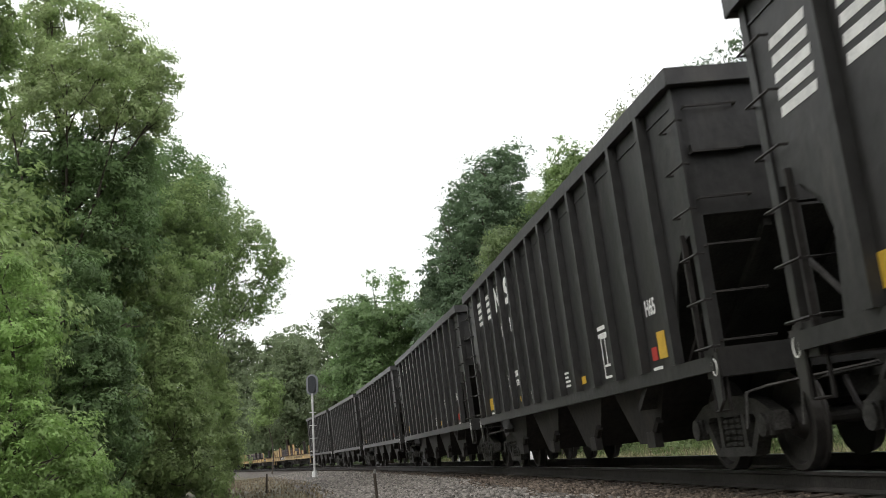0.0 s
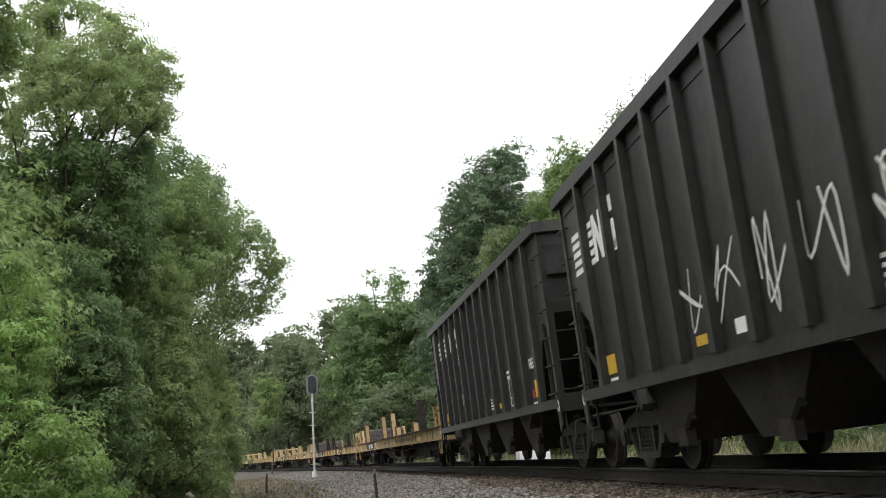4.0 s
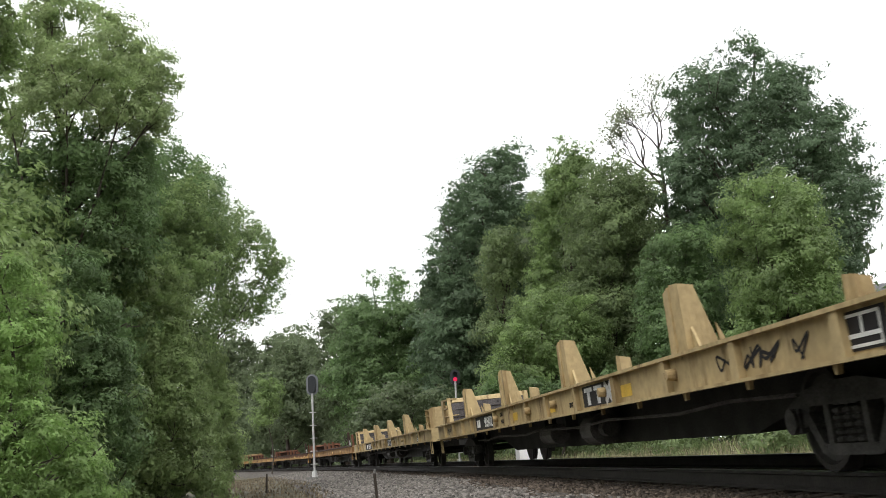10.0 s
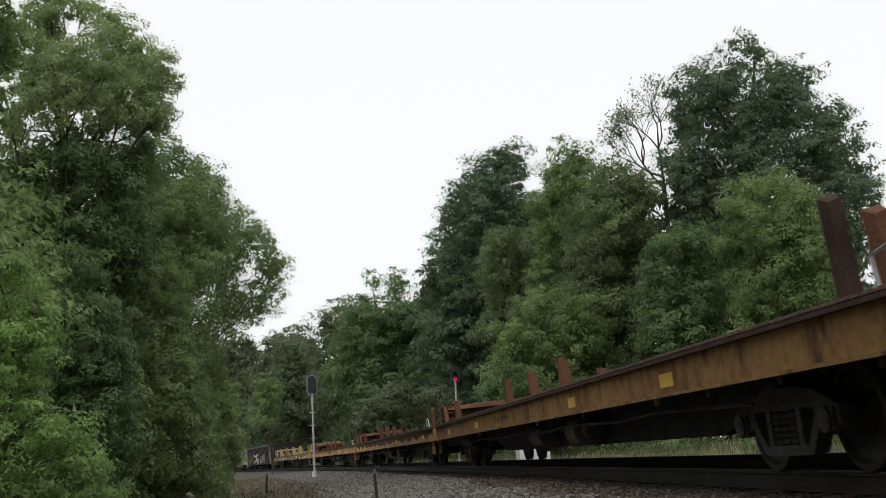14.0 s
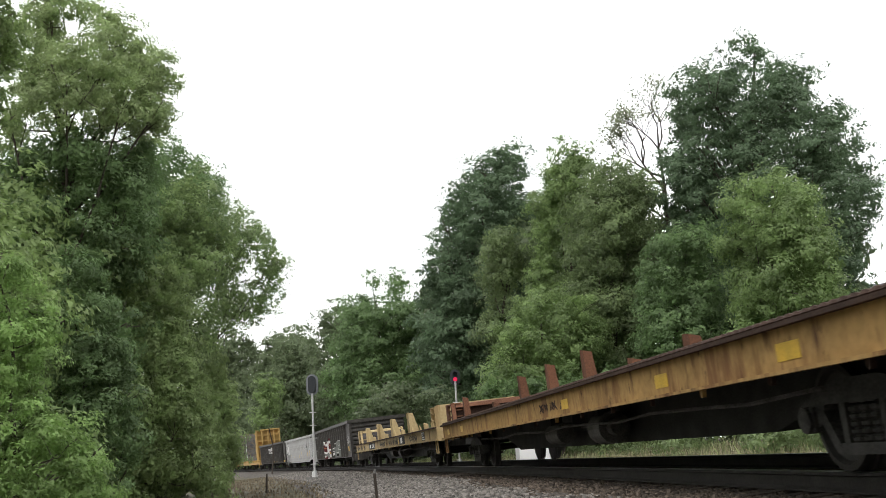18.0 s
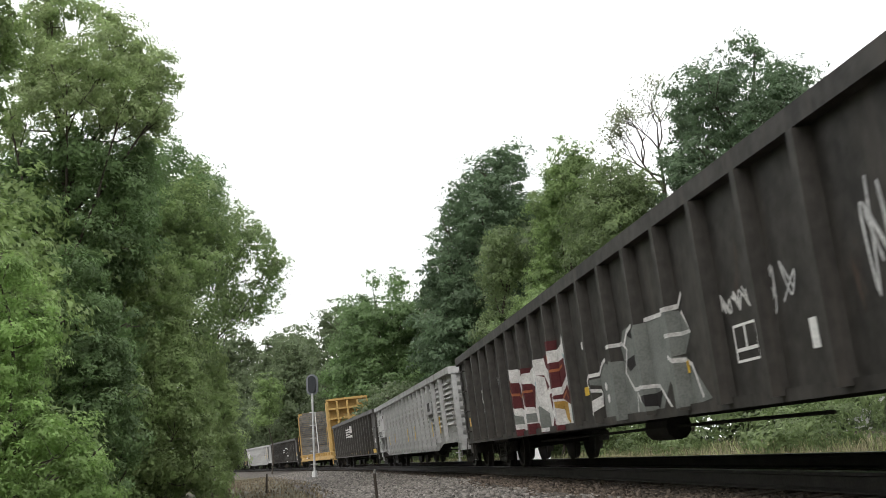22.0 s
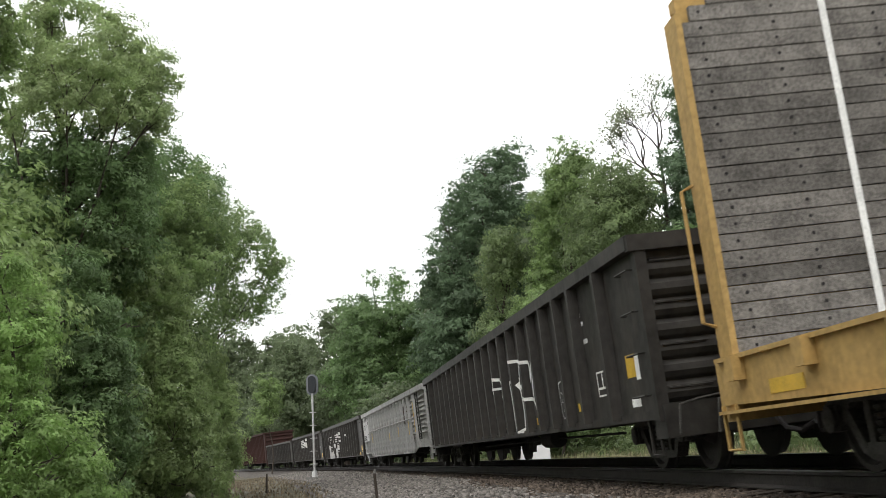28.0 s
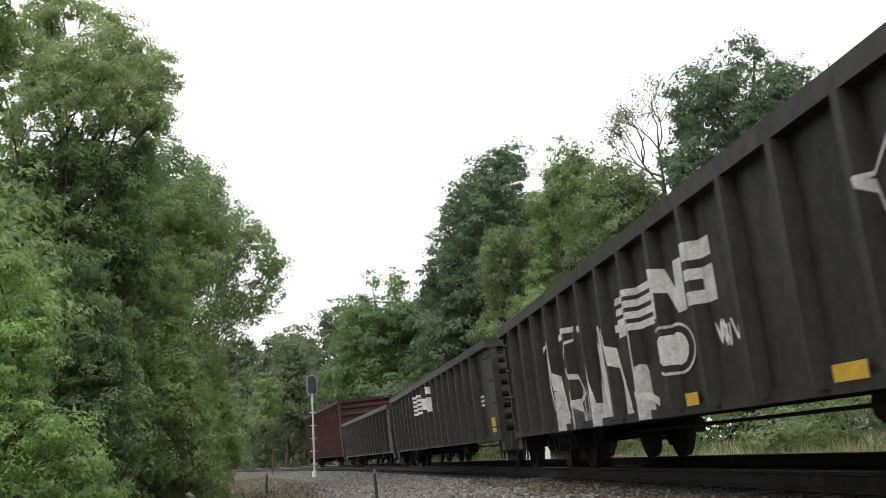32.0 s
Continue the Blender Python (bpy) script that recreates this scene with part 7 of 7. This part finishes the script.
    plate(g3, "reflector", 7.2, 7.5, 0.87, 0.98, y, PATCH)
    small_bars(g3, 7.5, 2.15, 4, 0.7, y, SPRAYW, 0.06, 0.12)
    small_bars(g3, 9.75, 0.9, 1, 0.35, y, WHITE, 0.1)
    small_bars(g3, 8.8, 1.5, 2, 0.35, y, SPRAYW, 0.05)
    small_bars(g3, -8.85, 2.15, 1, 0.45, y, WHITE, 0.24)
    letters(g3, "194", -8.9, 1.62, 0.24, y - 0.003, WHITE, "white stencilled car number", 0.7)
    letters(g3, "98", -7.85, 1.7, 0.24, y - 0.003, WHITE, "white stencilled car number", 0.75)
    scrawl(g3, -9.0, -8.1, 1.2, 1.5, y - 0.003, WHITE, 81, 4, 0.03)
    plate(g3, "reflector", -9.9, -9.6, 1.05, 1.25, y, PATCH)
    # fourth: a washed-out piece of dripping white letters under a herald
    herald(g4, -2.9, 0.48, 1.6, 2.1, y, 4, R4, SPRAYP)
    rng = random.Random(91)
    for k in range(46):
        a = -7.2 + 5.7 * rng.random()
        w, top = rng.uniform(0.05, 0.22), rng.uniform(0.8, 1.25) + 0.5 * (rng.random() < 0.3)
        spray(g4, [[(a, 0.64), (a + w, 0.64), (a + w * 0.8, top - rng.uniform(0, 0.2)), (a + w * 0.45, top), (a + w * 0.2, top - 0.15)]], y, R4, SPRAYW if k % 3 else SPRAYP, "paint_drip", "washed-out white paint drips" if k == 0 else "", 0.003 + 0.0004 * (k % 9))
    for pts in ([(-7.3, 1.9), (-7.0, 1.95), (-7.1, 1.3), (-6.9, 0.8)], [(-6.9, 1.3), (-6.4, 2.0), (-6.3, 1.4), (-6.05, 0.8)], [(-6.1, 1.95), (-5.1, 1.98), (-5.4, 1.5), (-4.9, 1.1), (-5.6, 0.85)], [(-4.9, 1.95), (-4.3, 1.9), (-4.35, 1.0)],
                [(-3.8, 1.85), (-3.7, 0.8)], [(-3.2, 1.75), (-2.8, 0.8)], [(-3.0, 1.72), (-2.2, 1.65), (-2.4, 1.0), (-1.7, 0.8)]):
        outline(g4, pts, y - 0.006, SPRAYP, 0.09, label="smeared white sprayed stroke", ribs=R4)
    ring = [(-0.82 + 0.48 * math.cos(i * 0.2618), 1.27 + 0.235 * math.sin(i * 0.2618)) for i in range(25)]
    outline(g4, ring, y - 0.006, SPRAYW, 0.03, ribs=R4)
    spray(g4, [[(-0.82 + 0.3 * math.cos(i * 0.5236), 1.27 + 0.16 * math.sin(i * 0.5236)) for i in range(12)]], y - 0.006, R4, SPRAYP, "paint_dot")
    scrawl(g4, 0.25, 0.8, 1.15, 1.4, y - 0.003, WHITE, 92, 3, 0.035)
    outline(g4, [(3.9, 1.95), (3.6, 2.1), (3.35, 1.9), (3.5, 1.5), (4.0, 1.25), (4.35, 1.0), (4.4, 1.3)], y - 0.003, SPRAYP, 0.035, label="white sprayed heart outline", ribs=R4)
    data_frame(g4, 7.6, 8.2, 1.15, 1.55, y)
    scrawl(g4, 7.2, 7.7, 1.75, 2.0, y - 0.003, SPRAYP, 93, 3, 0.02)
    for x, w in ((-0.75, 0.35), (2.4, 0.5), (5.9, 0.55), (9.2, 0.4)):
        plate(g4, "reflector", x, x + w, 0.71, 0.83, y - 0.04, PATCH)
    plate(g4, "reflector", 9.75, 10.1, 0.85, 1.15, y, PATCH)
    herald(g5, -2.7, 0.9, 1.68, 2.32, y, 5, R5)
    scrawl(g5, 1.8, 2.4, 1.4, 2.0, y - 0.003, SPRAYW, 95, 3, 0.03)
    plate(g5, "reflector", 9.6, 10.0, 0.8, 1.1, y, PATCH)
    small_bars(g5, 8.7, 1.6, 3, 0.5, y, SPRAYW)
    # grey gondolas: flush panels with dark numbers, yellow strips on the ribs
    for car, num, x0, x1, nx, mx in ((s1, "56212", -8.93, -6.6, -8.9, -8.66), (s2, "56305", -9.48, -7.05, -9.45, -9.04)):
        panel = part("flush_panel", Shape().slab([(x0, 1.28), (x1, 1.28), (x1, 2.17), (x0, 2.17)], -1.7, -1.64), PANELM, car, "flat pale lettering panel")
        letters(car, num, nx, 1.32, 0.22, -1.704, UNDER, "dark stencilled number", wide=1.3)
        for k in (0, 1):
            c = mx + 0.26 * k
            mark = Shape().box(c, c + 0.05, -1.705, -1.702, 1.8, 2.02).box(c, c + 0.19, -1.705, -1.702, 1.98, 2.02)
            mark.box(c, c + 0.19, -1.705, -1.702, 1.8, 1.84) if k == 0 else mark.box(c + 0.13, c + 0.18, -1.705, -1.702, 1.8, 1.98)
            part("stencil_mark", mark, UNDER, car, "dark stencilled mark")
        small_bars(car, x1 - 0.72, 1.58, 2, 0.25, -1.704, UNDER, 0.028, 0.11)
        small_bars(car, x1 - 0.4, 1.58, 2, 0.3, -1.704, UNDER, 0.028, 0.11)
        for px, pz, pw in ((x1 - 0.75, 1.9, 0.12), (x1 - 0.35, 2.02, 0.2), (x1 - 1.1, 1.95, 0.06)):
            plate(car, "worn_spot", px, px + pw, pz, pz + 0.12, -1.702, DKRUST, "", 0.05)
        part("rim", Shape().box(x0, x1, -1.715, -1.7, 1.27, 1.3).box(x0, x0 + 0.03, -1.715, -1.7, 1.3, 2.17), SILVER, panel)
    part("flush_panel", Shape().slab([(5.95, 1.58), (7.0, 1.58), (7.0, 2.2), (5.95, 2.2)], -1.69, -1.64), SILVER, s1, "flat plate between ribs")
    plate(s1, "stencil_block", 6.45, 6.9, 1.66, 1.9, -1.691, INK)
    plate(s2, "burnt_patch", 5.9, 6.12, 1.53, 2.15, -1.66, DKRUST, "dark rusted patch")
    for car, x, lo, hi in ((s2, 8.47, 1.69, 2.17), (s2, 8.52, 1.2, 1.66), (s2, 6.95, 1.16, 1.63), (s2, 3.93, 1.16, 1.53), (s2, 0.92, 1.1, 1.4), (s2, -6.02, 1.15, 1.6), (s2, -9.5, 1.62, 2.06),
                           (s1, 2.82, 0.93, 1.37), (s1, 0.8, 0.93, 1.37), (s1, -3.25, 0.95, 1.3), (s1, -5.3, 0.95, 1.25), (s1, 6.85, 0.95, 1.35), (s1, 8.35, 1.0, 1.45)):
        plate(car, "yellow_strip", x - 0.08, x + 0.05, lo, hi, -1.662, PATCH, "worn yellow reflective strip")
    plate(s2, "yellow_mark", -9.42, -9.05, 1.6, 1.72, -1.69, PATCH)
    part("side_pipe", Shape().path([(-7.0 + i * 1.555, -1.68, 1.66 + 0.012 * (i % 2)) for i in range(11)], 0.022, 6), SILVER, s2, "thin pipe along the side")
    for x, lo in ((9.3, 0.95), (9.75, 0.95)):
        part("brake_pipe", Shape().path([(x, -1.66, lo), (x + 0.02, -1.67, 1.6), (x - 0.03, -1.66, 2.4)], 0.02, 6), UNDER, s2)
    for k in range(4):
        part("grab_iron", Shape().path([(9.25, -1.67, 1.15 + k * 0.32), (9.8, -1.69, 1.13 + k * 0.32)], 0.016, 5), UNDER, s2)
    ring = [(1.5 + 0.085 * math.cos(i * 0.4189), 0.76 + 0.1 * math.sin(i * 0.4189)) for i in range(16)]
    outline(s1, ring, y - 0.006, INK, 0.02, label="black stencilled ring")


gondola_marks()



def motions():
    step = 0.5
    for car, s0, half in TRAIN:
        walk(car, [(k * step, car_pose(s0 + SPEED * k * step, half)) for k in range(65)])
    # wheels roll while their car is near enough to be seen turning
    mid = {car: s0 for car, s0, half in TRAIN}
    for w in ROLLING:
        s0 = mid[w.parent.parent]
        a = max(0, int((-75 - s0) / SPEED * FPS))
        b = min(960, int((10 - s0) / SPEED * FPS))
        base = w.matrix_basis.translation.copy()
        rows = [(0.0, pose(*base))]
        turn = SPEED / FPS / 0.457 * 57.2958
        for k in range(a, b + 1):
            if k:
                rows.append((k / FPS, pose(*base, 0, turn * (k - a), 0)))
        if b < 960:
            rows.append((32.0, rows[-1][1]))
        walk(w, rows)


motions()
